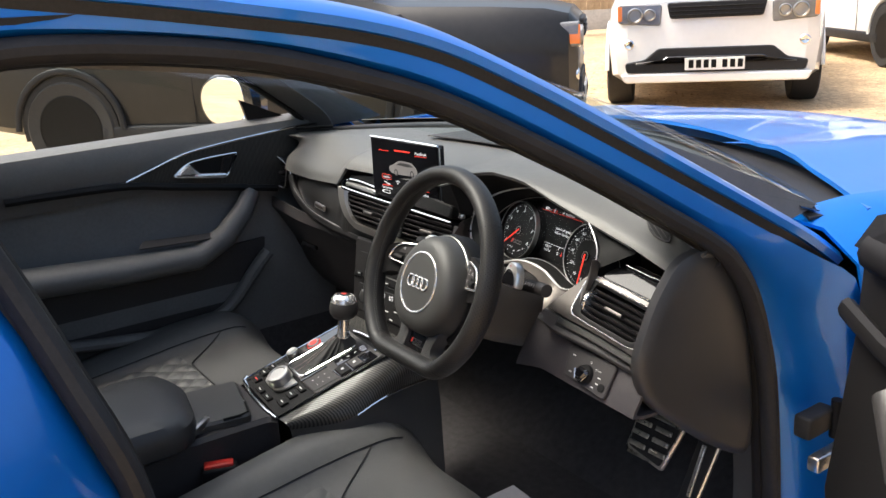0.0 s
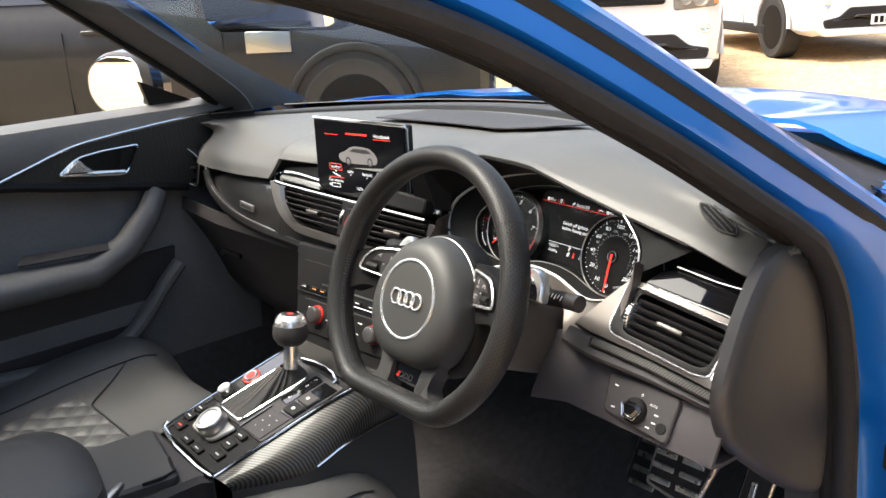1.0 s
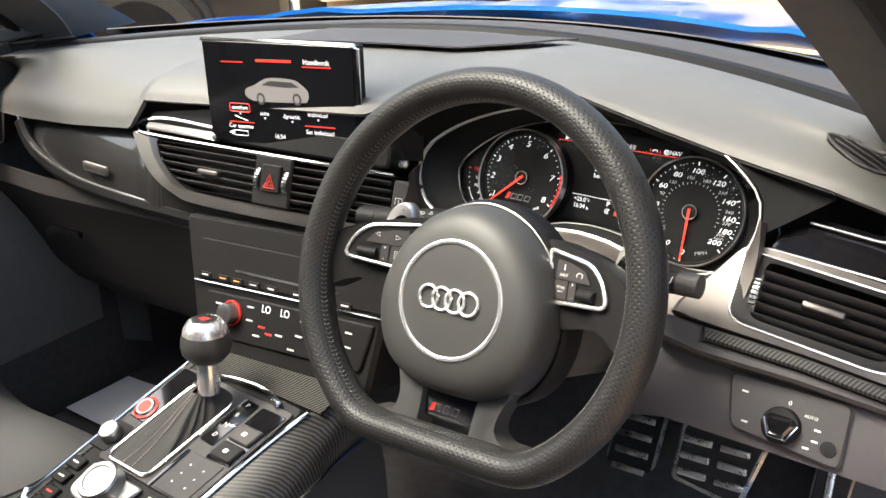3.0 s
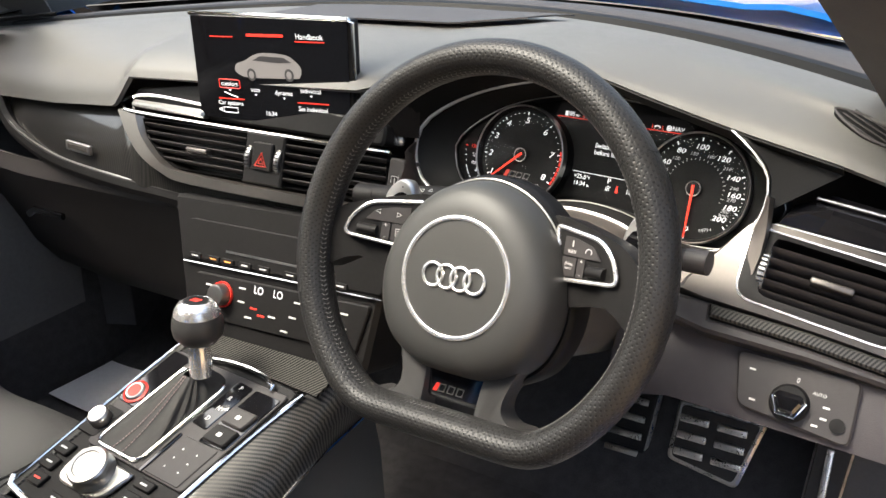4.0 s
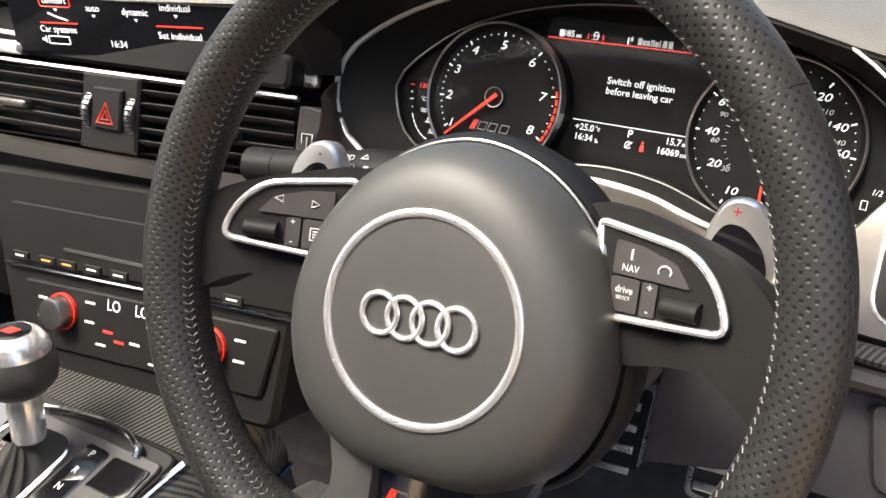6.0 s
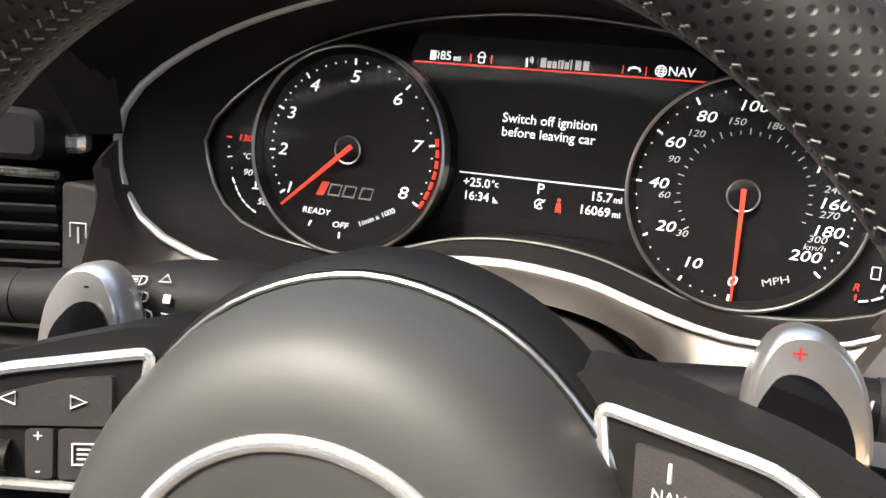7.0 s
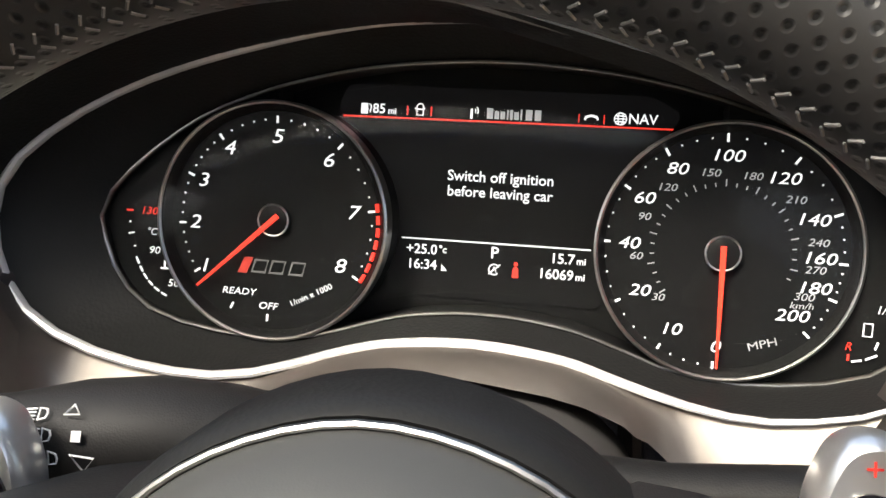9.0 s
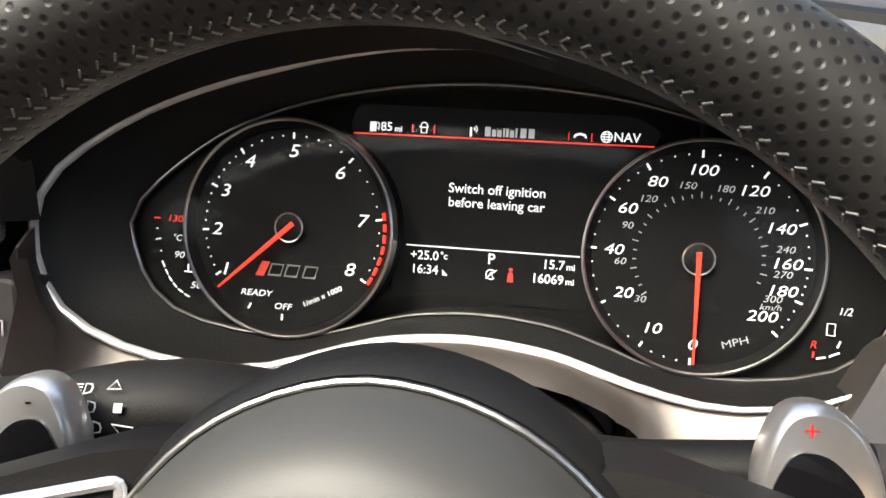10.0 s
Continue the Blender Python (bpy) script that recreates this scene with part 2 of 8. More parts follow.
def part(name, bm, mat, parent=None, label="", flat=False, angle=35):
    """One mesh object, given in world metres, under a thing or under a part."""
    at = ORIGIN[parent.name] if parent else Vector((0, 0, 0))
    if at.length:
        bmesh.ops.translate(bm, verts=bm.verts, vec=-at)
    me = bpy.data.meshes.new(name)
    bm.normal_update()
    bm.to_mesh(me)
    bm.free()
    me.materials.append(mat)
    if not flat:
        me.shade_smooth()
        me.set_sharp_from_angle(angle=radians(angle))
    ob = new(name, me)
    if parent:
        ob.parent = parent
    ORIGIN[ob.name] = at
    if label:
        tagged(ob, label)
    return ob


def frm(o, u, v):
    """A local frame: u to the right, v up, n towards the one who looks at it."""
    u, v = Vector(u).normalized(), Vector(v)
    n = u.cross(v).normalized()
    v = n.cross(u)
    return Matrix(((u.x, v.x, n.x, o[0]), (u.y, v.y, n.y, o[1]), (u.z, v.z, n.z, o[2]), (0, 0, 0, 1)))


def rounded(pts, r, n=4):
    """A polygon with its corners rounded; r may be a number or one for each corner."""
    out = []
    c = len(pts)
    for i in range(c):
        p, a, b = Vector(pts[i]), Vector(pts[i - 1]), Vector(pts[(i + 1) % c])
        rad = r[i] if isinstance(r, (list, tuple)) else r
        da, db = a - p, b - p
        rad = min(rad, da.length * 0.49, db.length * 0.49)
        if rad <= 0:
            out.append(tuple(p))
            continue
        s, e = p + da.normalized() * rad, p + db.normalized() * rad
        for k in range(n + 1):
            t = k / n
            out.append(tuple(s * (1 - t) ** 2 + p * 2 * t * (1 - t) + e * t * t))
    return out


def rect(u0, v0, u1, v1, r=0.0, n=3):
    return rounded([(u0, v0), (u1, v0), (u1, v1), (u0, v1)], r, n) if r else [(u0, v0), (u1, v0), (u1, v1), (u0, v1)]


def oval(cu, cv, ru, rv=None, n=28):
    rv = rv or ru
    return [(cu + ru * math.cos(2 * math.pi * k / n), cv + rv * math.sin(2 * math.pi * k / n)) for k in range(n)]


def curve2(pts, n=6, closed=False):
    """A smooth line through points of any dimension."""
    p = [Vector(q) for q in pts]
    out, c = [], len(p)
    for i in range(c if closed else c - 1):
        a, b = p[i], p[(i + 1) % c]
        z = p[i - 1] if (closed or i) else a * 2 - b
        d = p[(i + 2) % c] if (closed or i + 2 < c) else b * 2 - a
        for k in range(n):
            t = k / n
            out.append(0.5 * (2 * a + (b - z) * t + (2 * z - 5 * a + 4 * b - d) * t * t + (3 * a - z - 3 * b + d) * t ** 3))
    if not closed:
        out.append(p[-1])
    return out


def prism(outline, w0, w1, m, bevel=0.0, bm=None):
    """A plate with an outline in the frame m, from depth w0 to w1, its front edge softened."""
    bm = bm or bmesh.new()
    bm2 = bmesh.new()
    lo = [bm2.verts.new((p[0], p[1], w0)) for p in outline]
    c = len(outline)
    if bevel:
        area = sum(outline[i - 1][0] * outline[i][1] - outline[i][0] * outline[i - 1][1] for i in range(c))
        sgn = 1 if area > 0 else -1
        ins = []
        for i in range(c):
            a, p, b = Vector(outline[i - 1][:2]), Vector(outline[i][:2]), Vector(outline[(i + 1) % c][:2])
            d1, d2 = (p - a), (b - p)
            d1 = d1.normalized() if d1.length > 1e-9 else d2.normalized()
            d2 = d2.normalized() if d2.length > 1e-9 else d1
            nn = (Vector((-d1.y, d1.x)) + Vector((-d2.y, d2.x))) * sgn
            ln = nn.length
            nn = nn / ln if ln > 1e-6 else Vector((-d1.y, d1.x)) * sgn
            ins.append(p + nn * bevel / max(ln / 2, 0.5))
        s = 1 if w1 > w0 else -1
        mid = [bm2.verts.new((p[0], p[1], w1 - s * bevel)) for p in outline]
        hi = [bm2.verts.new((p[0], p[1], w1)) for p in ins]
        rings = [lo, mid, hi]
    else:
        hi = [bm2.verts.new((p[0], p[1], w1)) for p in outline]
        rings = [lo, hi]
    for a, b in zip(rings, rings[1:]):
        for i in range(c):
            bm2.faces.new((a[i - 1], a[i], b[i], b[i - 1]))
    bm2.faces.new(lo[::-1])
    bm2.faces.new(rings[-1])
    bmesh.ops.recalc_face_normals(bm2, faces=bm2.faces)
    bm2.transform(m)
    return joined(bm, bm2)


def joined(bm, bm2):
    me = bpy.data.meshes.new("tmp")
    bm2.to_mesh(me)
    bm2.free()
    bm.from_mesh(me)
    bpy.data.meshes.remove(me)
    return bm


def loft(rows, closed=False, caps=False, thick=0.0, bm=None):
    """A skin through rows of points; closed joins each row's end to its start."""
    bm2 = bmesh.new()
    vs = [[bm2.verts.new(p) for p in r] for r in rows]
    c = len(rows[0])
    for a, b in zip(vs, vs[1:]):
        for i in range(c if closed else c - 1):
            j = (i + 1) % c
            bm2.faces.new((a[i], a[j], b[j], b[i]))
    if caps:
        bm2.faces.new(vs[0][::-1])
        bm2.faces.new(vs[-1])
    bmesh.ops.recalc_face_normals(bm2, faces=bm2.faces)
    if thick:
        bmesh.ops.solidify(bm2, geom=bm2.faces[:], thickness=thick)
        bmesh.ops.recalc_face_normals(bm2, faces=bm2.faces)
    return joined(bm or bmesh.new(), bm2)


def tube(path, ra, rb=None, ref=(0, 0, 1), closed=False, n=10, uv=False, bm=None):
    """A rod along a path; ra across the reference direction, rb along it; both may be lists."""
    p = [Vector(q) for q in path]
    c = len(p)
    ref = Vector(ref)
    bm2 = bmesh.new()
    rows = []
    for i in range(c):
        t = (p[(i + 1) % c] - p[i - 1]) if closed or 0 < i < c - 1 else (p[1] - p[0] if i == 0 else p[-1] - p[-2])
        t.normalize()
        b = ref - t * ref.dot(t)
        if b.length < 1e-4:
            b = Vector((1, 0, 0)) - t * t.x
        b.normalize()
        a = t.cross(b)
        xa = ra[i] if isinstance(ra, (list, tuple)) else ra
        xb = (rb[i] if isinstance(rb, (list, tuple)) else rb) if rb is not None else xa
        rows.append([bm2.verts.new(p[i] + a * xa * math.cos(2 * math.pi * k / n) + b * xb * math.sin(2 * math.pi * k / n)) for k in range(n)])
    lay = bm2.loops.layers.uv.new("UVMap") if uv else None
    s = 0.0
    for i in range(c if closed else c - 1):
        j = (i + 1) % c
        e = s + (p[j] - p[i]).length
        for k in range(n):
            q = (k + 1) % n
            f = bm2.faces.new((rows[i][k], rows[i][q], rows[j][q], rows[j][k]))
            if uv:
                r0 = ra[0] if isinstance(ra, (list, tuple)) else ra
                w = 2 * math.pi * r0 / n
                for lp, co in zip(f.loops, ((s, k * w), (s, (k + 1) * w), (e, (k + 1) * w), (e, k * w))):
                    lp[lay].uv = co
        s = e
    if not closed:
        bm2.faces.new(rows[0][::-1])
        bm2.faces.new(rows[-1])
    bmesh.ops.recalc_face_normals(bm2, faces=bm2.faces)
    return joined(bm or bmesh.new(), bm2)


def lathe(profile, m, n=32, bm=None):
    """A turned body: (radius, height) pairs round the frame's normal."""
    rows = [[m @ Vector((max(r, 1e-4) * math.cos(2 * math.pi * k / n), max(r, 1e-4) * math.sin(2 * math.pi * k / n), h)) for k in range(n)] for r, h in profile]
    return loft(rows, closed=True, caps=True, bm=bm)


def box(lo, hi, bevel=0.0, m=None, bm=None):
    """A block with softened edges."""
    bm2 = bmesh.new()
    bmesh.ops.create_cube(bm2, size=1)
    for v in bm2.verts:
        v.co = Vector([lo[k] + (v.co[k] + 0.5) * (hi[k] - lo[k]) for k in range(3)])
    if bevel:
        bmesh.ops.bevel(bm2, geom=bm2.edges[:], offset=bevel, segments=3, affect="EDGES", profile=0.5)
    if m:
        bm2.transform(m)
    return joined(bm or bmesh.new(), bm2)


def lettering(name, body, size, m, mat, parent, shear=0.0, align="CENTER", squeeze=1.0, bold=0.0):
    """Writing in the built-in font, as a thin mesh in the frame m."""
    cu = bpy.data.curves.new("tmp", "FONT")
    cu.body, cu.size, cu.shear, cu.offset = body, size, shear, bold
    cu.align_x, cu.align_y = align, "CENTER"
    cu.resolution_u = 3
    ob = bpy.data.objects.new("tmp", cu)
    me = bpy.data.meshes.new_from_object(ob)
    bpy.data.objects.remove(ob)
    bpy.data.curves.remove(cu)
    bm = bmesh.new()
    bm.from_mesh(me)
    bpy.data.meshes.remove(me)
    bm.transform(m @ Matrix.Diagonal((squeeze, 1, 1, 1)))
    return part(name, bm, mat, parent, flat=True)


def at(m, u, v, w=0.0, turn=0.0):
    return m @ pose(u, v, w, 0, 0, turn)


def dash_line(path, ra, rb, ref, step, fill, bm=None):
    """A row of short stitches along a path."""
    bm = bm or bmesh.new()
    p = [Vector(q) for q in path]
    left = 0.0
    for a, b in zip(p, p[1:]):
        d = (b - a).length
        while left < d:
            s = a + (b - a) * (left / d)
            tube([s, s + (b - a).normalized() * step * fill], ra, rb, ref, n=5, bm=bm)
            left += step
        left -= d
    return bm


# ---- yard ----
def ground_height(x, y):
    return 0.010 * max(0.0, y) * min(1.0, max(0.0, y) / 2.0)


def yard():
    xs = [-300, -80, -40, -25] + [-16 + 0.8 * k for k in range(36)] + [20, 40, 80, 300]
    ys = [-300, -80, -30, -12] + [-6 + 0.8 * k for k in range(40)] + [34, 50, 90, 300]
    rows = [[(x, y, ground_height(x, min(y, 30)) + 0.012 * noise.noise((x * 0.7, y * 0.7, 0))) for x in xs] for y in ys]
    g = part("ground", loft(rows), GRAVEL)
    tagged(g, "tan gravel yard with worn wheel tracks", "ground", kind="structure")


def pebbles():
    bm = bmesh.new()
    rnd = random.Random(5)
    verts, faces = [], []
    for _ in range(2600):
        x, y = rnd.uniform(-9, 0.5), rnd.uniform(4.5, 12)
        s = rnd.uniform(0.008, 0.022)
        z = ground_height(x, y) + 0.012 * noise.noise((x * 0.7, y * 0.7, 0))
        k = len(verts)
        for a in range(5):
            verts.append((x + s * math.cos(a * 1.2566 + s * 900), y + s * math.sin(a * 1.2566 + s * 900), z - 0.002))
        verts.append((x, y, z + s * 0.7))
        faces += [(k + a, k + (a + 1) % 5, k + 5) for a in range(5)]
    me = bpy.data.meshes.new("stones")
    me.from_pydata(verts, [], faces)
    me.materials.append(GRAVEL)
    tagged(new("stones", me), "loose tan stones scattered over the yard", "gravel", kind="stuff")


def fence():
    f = thing("timber_fence", (-13.0, 12.6, 0.27), "weathered upright timber fence over a concrete gravel board", "fence", kind="structure")
    m = Matrix.Translation((-13.0, 12.6, 0.24)) @ pose(0, 0, 0, 0, 0, 55)
    part("gravel_board", box((-9, -0.03, 0), (9, 0.03, 0.42), 0.006, m), CONCRETE, f, "pale concrete board")
    for k in range(120):
        x = -9 + 0.15 * k
        h = 1.75 + 0.02 * math.sin(k * 2.3)
        part("board", box((x, -0.028 - 0.012 * (k % 2), 0.42), (x + 0.146, -0.006 - 0.012 * (k % 2), 0.42 + h), 0.003, m), TIMBER, f)
    for k in range(7):
        part("post", box((-9 + 3 * k - 0.05, 0.03, 0), (-9 + 3 * k + 0.05, 0.13, 2.1), 0.006, m), CONCRETE, f)


def wheel_set(parent, c, axis, r, w, rim_mat):
    """One road wheel: tyre with a shoulder, rim, ten spokes and a hub."""
    ax = Vector(axis).normalized()
    m = frm(c, Vector((0, 0, 1)).cross(ax) * 1.0, (0, 0, 1))
    if (m.col[2].to_3d()).dot(ax) < 0:
        m = frm(c, -Vector((0, 0, 1)).cross(ax), (0, 0, 1))
    h = w / 2
    ty = part("tyre", lathe([(r * 0.70, -h * 0.9), (r * 0.93, -h), (r * 0.985, -h * 0.86), (r, -h * 0.5), (r, h * 0.5), (r * 0.985, h * 0.86), (r * 0.93, h), (r * 0.70, h * 0.92), (r * 0.69, h * 0.5), (r * 0.69, -h * 0.5)], m, 40), TYRE, parent)
    part("rim", lathe([(r * 0.70, h * 0.93), (r * 0.67, h * 0.95), (r * 0.65, h * 0.75), (r * 0.63, h * 0.1), (0.01, h * 0.0), (0.01, -h * 0.1), (r * 0.66, -h * 0.4)], m, 40), DIALBLACK, ty)
    bm = bmesh.new()
    for k in range(10):
        a = 2 * math.pi * k / 10
        mm = m @ pose(0, 0, 0, 0, 0, math.degrees(a))
        box((r * 0.12, -r * 0.035, h * 0.35), (r * 0.66, r * 0.035, h * 0.8), 0.008, mm, bm)
    part("spokes", bm, rim_mat, ty)
    part("hub_cap", lathe([(r * 0.15, h * 0.4), (r * 0.15, h * 0.82), (r * 0.11, h * 0.9), (0.01, h * 0.9)], m, 20), SILVER, ty)


def suv(name, at_, head, paint, label, length=4.75, width=1.95, height=1.78, rim_mat=None):
    """A large four-wheel-drive car. at_: the middle of its front bumper on the ground; head: the way it faces."""
    h = Vector((head[0], head[1], 0)).normalized()
    r = Vector((h.y, -h.x, 0))
    o = Vector(at_)
    m = Matrix(((r.x, h.x, 0, o.x), (r.y, h.y, 0, o.y), (0, 0, 1, o.z), (0, 0, 0, 1)))
    car = thing(name, tuple(o - h * length / 2), label, "car", "parked cars")
    W = width / 2
    # sections from nose to tail: (distance back, half width, underside, shoulder, roof half width, roof)
    secs = [(0.00, W * 0.80, 0.34, 0.92, W * 0.74, 1.00), (0.06, W * 0.91, 0.30, 0.98, W * 0.82, 1.06), (0.22, W * 0.97, 0.28, 1.02, W * 0.86, 1.10),
            (0.6, W, 0.30, 1.04, W * 0.88, 1.13), (1.25, W, 0.30, 1.06, W * 0.88, 1.16), (1.4, W, 0.30, 1.06, W * 0.86, 1.20), (2.05, W, 0.3, 1.07, W * 0.74, height - 0.04),
            (2.7, W, 0.3, 1.08, W * 0.73, height), (3.6, W, 0.3, 1.09, W * 0.73, height), (4.35, W * 0.98, 0.32, 1.08, W * 0.72, height - 0.03), (4.6, W * 0.96, 0.36, 1.05, W * 0.72, 1.25), (length, W * 0.9, 0.42, 0.98, W * 0.7, 1.02)]
    rows = []
    for d, w, z0, zs, wr, zr in secs:
        half = [(w * 0.86, z0), (w * 0.975, z0 + 0.07), (w, z0 + 0.28), (w, zs - 0.22), (w * 0.985, zs - 0.07), (w * 0.95, zs), (wr + (w - wr) * 0.35, zs + (zr - zs) * 0.55), (wr, zr - 0.035 * min(1, (zr - zs) * 3)), (wr * 0.9, zr), (wr * 0.45, zr + 0.02)]
        rows.append([m @ Vector((x, -d, z)) for x, z in half] + [m @ Vector((-x, -d, z)) for x, z in half[::-1]])
    body = part("body", loft(rows, closed=True, caps=True), paint, car, angle=28)
    # glasshouse panes set just proud of the shell
    for s in (-1, 1):
        def side(d, f):
            for a, b in zip(secs, secs[1:]):
                if a[0] <= d <= b[0]:
                    t = (d - a[0]) / (b[0] - a[0])
                    w, zs, wr, zr = [a[k] + (b[k] - a[k]) * t for k in (1, 3, 4, 5)]
                    x0, x1, x2 = w * 0.95, wr + (w - wr) * 0.35, wr
                    zz = [zs, zs + (zr - zs) * 0.55, zr - 0.035]
                    x, z = (x0 + (x1 - x0) * f * 2, zz[0] + (zz[1] - zz[0]) * f * 2) if f < 0.5 else (x1 + (x2 - x1) * (f - 0.5) * 2, zz[1] + (zz[2] - zz[1]) * (f - 0.5) * 2)
                    return m @ Vector((s * (x + 0.006), -d, z + 0.004))
        for d0, d1 in ((2.0, 2.75), (2.83, 3.5), (3.58, 4.25)):
            part("window", loft([[side(d1 + (d0 + (0.28 * f if d0 == 2.0 else 0) - d1) * (6 - k) / 6, 0.1 + 0.78 * f) for f in (0, 0.25, 0.5, 0.75, 1)] for k in range(7)], thick=0.004), TINTED, car)
        mm = Matrix.Translation(m @ Vector((s * (W + 0.10), -1.75, 1.12)))
        part("door_mirror", box((-0.11, -0.07, -0.09), (0.11, 0.07, 0.09), 0.04, mm @ m.to_3x3().to_4x4()), paint, car)
        for d in (2.55, 3.4):
            part("door_handle", box((-0.015, -0.09, -0.015), (0.015, 0.09, 0.015), 0.008, m @ Matrix.Translation((s * (W + 0.012), -d, 0.97))), paint, car)
        for d0 in (1.72, 2.78, 3.55):
            part("door_seam", box((-0.004, -0.004, -0.3), (0.004, 0.004, 0.3), 0.001, m @ Matrix.Translation((s * (W - 0.001), -d0, 0.68))), RUBBER, car)
        part("sill", box((-0.03, -1.25, -0.07), (0.035, 1.25, 0.05), 0.02, m @ Matrix.Translation((s * (W * 0.98), -2.3, 0.34))), RUBBER, car)
        part("side_vent", box((-0.01, -0.15, -0.07), (0.012, 0.15, 0.07), 0.008, m @ Matrix.Translation((s * W, -1.42, 0.86))), SILVER, car, "bright mesh vent")
        for d in (0.88, length - 0.95):
            # wheel arch lip and dark well
            arch = [m @ Vector((s * (W + 0.012), -d + 0.44 * math.cos(a), 0.37 + 0.44 * math.sin(a))) for a in [math.pi * k / 14 for k in range(15)]]
            part("wheel_arch", tube(arch, 0.028, 0.02, ref=tuple(r), n=8), paint if paint != GREY_PAINT else RUBBER, car)
            part("wheel_well", prism([(0.40 * math.cos(a), 0.40 * math.sin(a)) for a in [-0.2 + (math.pi + 0.4) * k / 16 for k in range(17)]], 0, 0.012, frm(m @ Vector((s * (W - 0.003), -d, 0.37)), Vector((0, 0, 1)).cross(r * s), (0, 0, 1))), RUBBER, car)
            w = part("wheel", box((-0.05, -0.05, -0.05), (0.05, 0.05, 0.05), 0.01, m @ Matrix.Translation((s * (W - 0.1), -d, 0.37))), RUBBER, car)
            wheel_set(w, m @ Vector((s * (W - 0.105), -d, 0.37)), r * s, 0.375, 0.25, rim_mat or BLACK_ALLOY)
    # windscreen
    part("windscreen", loft([[m @ Vector((x * (1.0 - 0.14 * k / 5), -1.43 - 0.59 * k / 5 + 0.02, 1.235 + (height - 0.075 - 1.2) * k / 5 + 0.03 * (1 - (x / 0.8) ** 2))) for x in [-0.76 + 0.152 * j for j in range(11)]] for k in range(6)], thick=0.005), TINTED, car)
    # nose
    fr = frm(m @ Vector((0, 0.0, 0)), -r, (0, 0, 1))
    part("grille", prism(rounded([(-0.40, 0.86), (0.40, 0.86), (0.43, 1.0), (-0.43, 1.0)], 0.03), -0.1, 0.03, fr, 0.008), RUBBER, car)
    for k in range(3):
        part("grille_bar", prism(rect(-0.40, 0.88 + 0.036 * k, 0.40, 0.892 + 0.036 * k, 0.004), 0.02, 0.042, fr, 0.003), TRIM, car)
    for s in (-1, 1):
        q = rounded([(s * 0.48, 0.80), (s * 0.86, 0.83), (s * 0.87, 1.0), (s * 0.47, 0.99)][::s], 0.03)
        lamp = part("headlight", prism(q, -0.2, 0.012, fr, 0.01), LENS, car)
        for u, rad in ((0.58, 0.055), (0.71, 0.07)):
            part("lamp_bowl", lathe([(rad, 0), (rad, 0.03), (rad * 0.85, 0.034), (rad * 0.7, 0.02), (0.01, 0.018)], at(fr, s * u, 0.90), 20), SILVER, lamp)
        part("indicator", prism(rect(s * 0.845 - 0.02, 0.85, s * 0.845 + 0.02, 0.98, 0.008), -0.1, 0.017, fr, 0.004), AMBER, lamp)
        part("fog_light", lathe([(0.045, -0.05), (0.045, 0.02), (0.035, 0.028), (0.01, 0.02)], at(fr, s * 0.76, 0.64, -0.02), 20), CHROME, car)
    part("lower_intake", prism(rounded([(-0.78, 0.38), (0.78, 0.38), (0.80, 0.47), (0.62, 0.50), (0.50, 0.60), (-0.50, 0.60), (-0.62, 0.50), (-0.80, 0.47)], 0.03), -0.1, 0.02, fr, 0.01), RUBBER, car)
    part("intake_bar", prism(rounded([(-0.70, 0.455), (-0.45, 0.475), (-0.42, 0.50), (0.42, 0.50), (0.45, 0.475), (0.70, 0.455), (0.70, 0.475), (0.46, 0.495), (0.42, 0.525), (-0.42, 0.525), (-0.46, 0.495), (-0.70, 0.475)], 0.01), 0.0, 0.035, fr, 0.006), GLOSS, car)
    part("bumper_lip", prism(rounded([(-0.80, 0.29), (0.80, 0.29), (0.84, 0.37), (-0.84, 0.37)], 0.03), -0.2, 0.03, fr, 0.012), paint, car)
    pl = part("number_plate", prism(rect(-0.26, 0.40, 0.26, 0.511, 0.008), 0.03, 0.045, fr, 0.002), PLATE_WHITE, car, "white number plate")
    for k in range(7):
        u = -0.205 + 0.066 * k + (0.03 if k > 3 else 0)
        part("plate_bar", prism(rect(u - 0.022, 0.42, u + 0.022, 0.492, 0.004), 0.044, 0.0475, fr), DIALBLACK, pl)
    return car


yard()
pebbles()
fence()
gz = ground_height
suv("white_suv", (-3.80, 5.95, gz(0, 6.1)), (0.656, -0.755), WHITE_PAINT, "white four-wheel-drive car parked nose-on with black grille")
suv("dark_suv", (-3.63, 4.14, gz(0, 4.1)), (0.708, 0.706), GREY_PAINT, "dark grey four-wheel-drive car parked alongside on black wheels", rim_mat=GREY_ALLOY)
suv("white_suv", (-3.05, 10.0, gz(0, 10)), (0.80, -0.60), WHITE_PAINT, "second white four-wheel-drive car on black multi-spoke wheels", length=4.4, height=1.65)


# ---- blue estate car: shell ----
K = 0.38


def rail(y, z, n=0.0, s=0.0, side=1):
    """A point on the leaning door-opening face, n outwards in the face's plane and s outwards to the side."""
    x = 0.72 - K * (z - 0.95) if z > 0.95 else 0.72
    return Vector((side * (x + s), y, z))


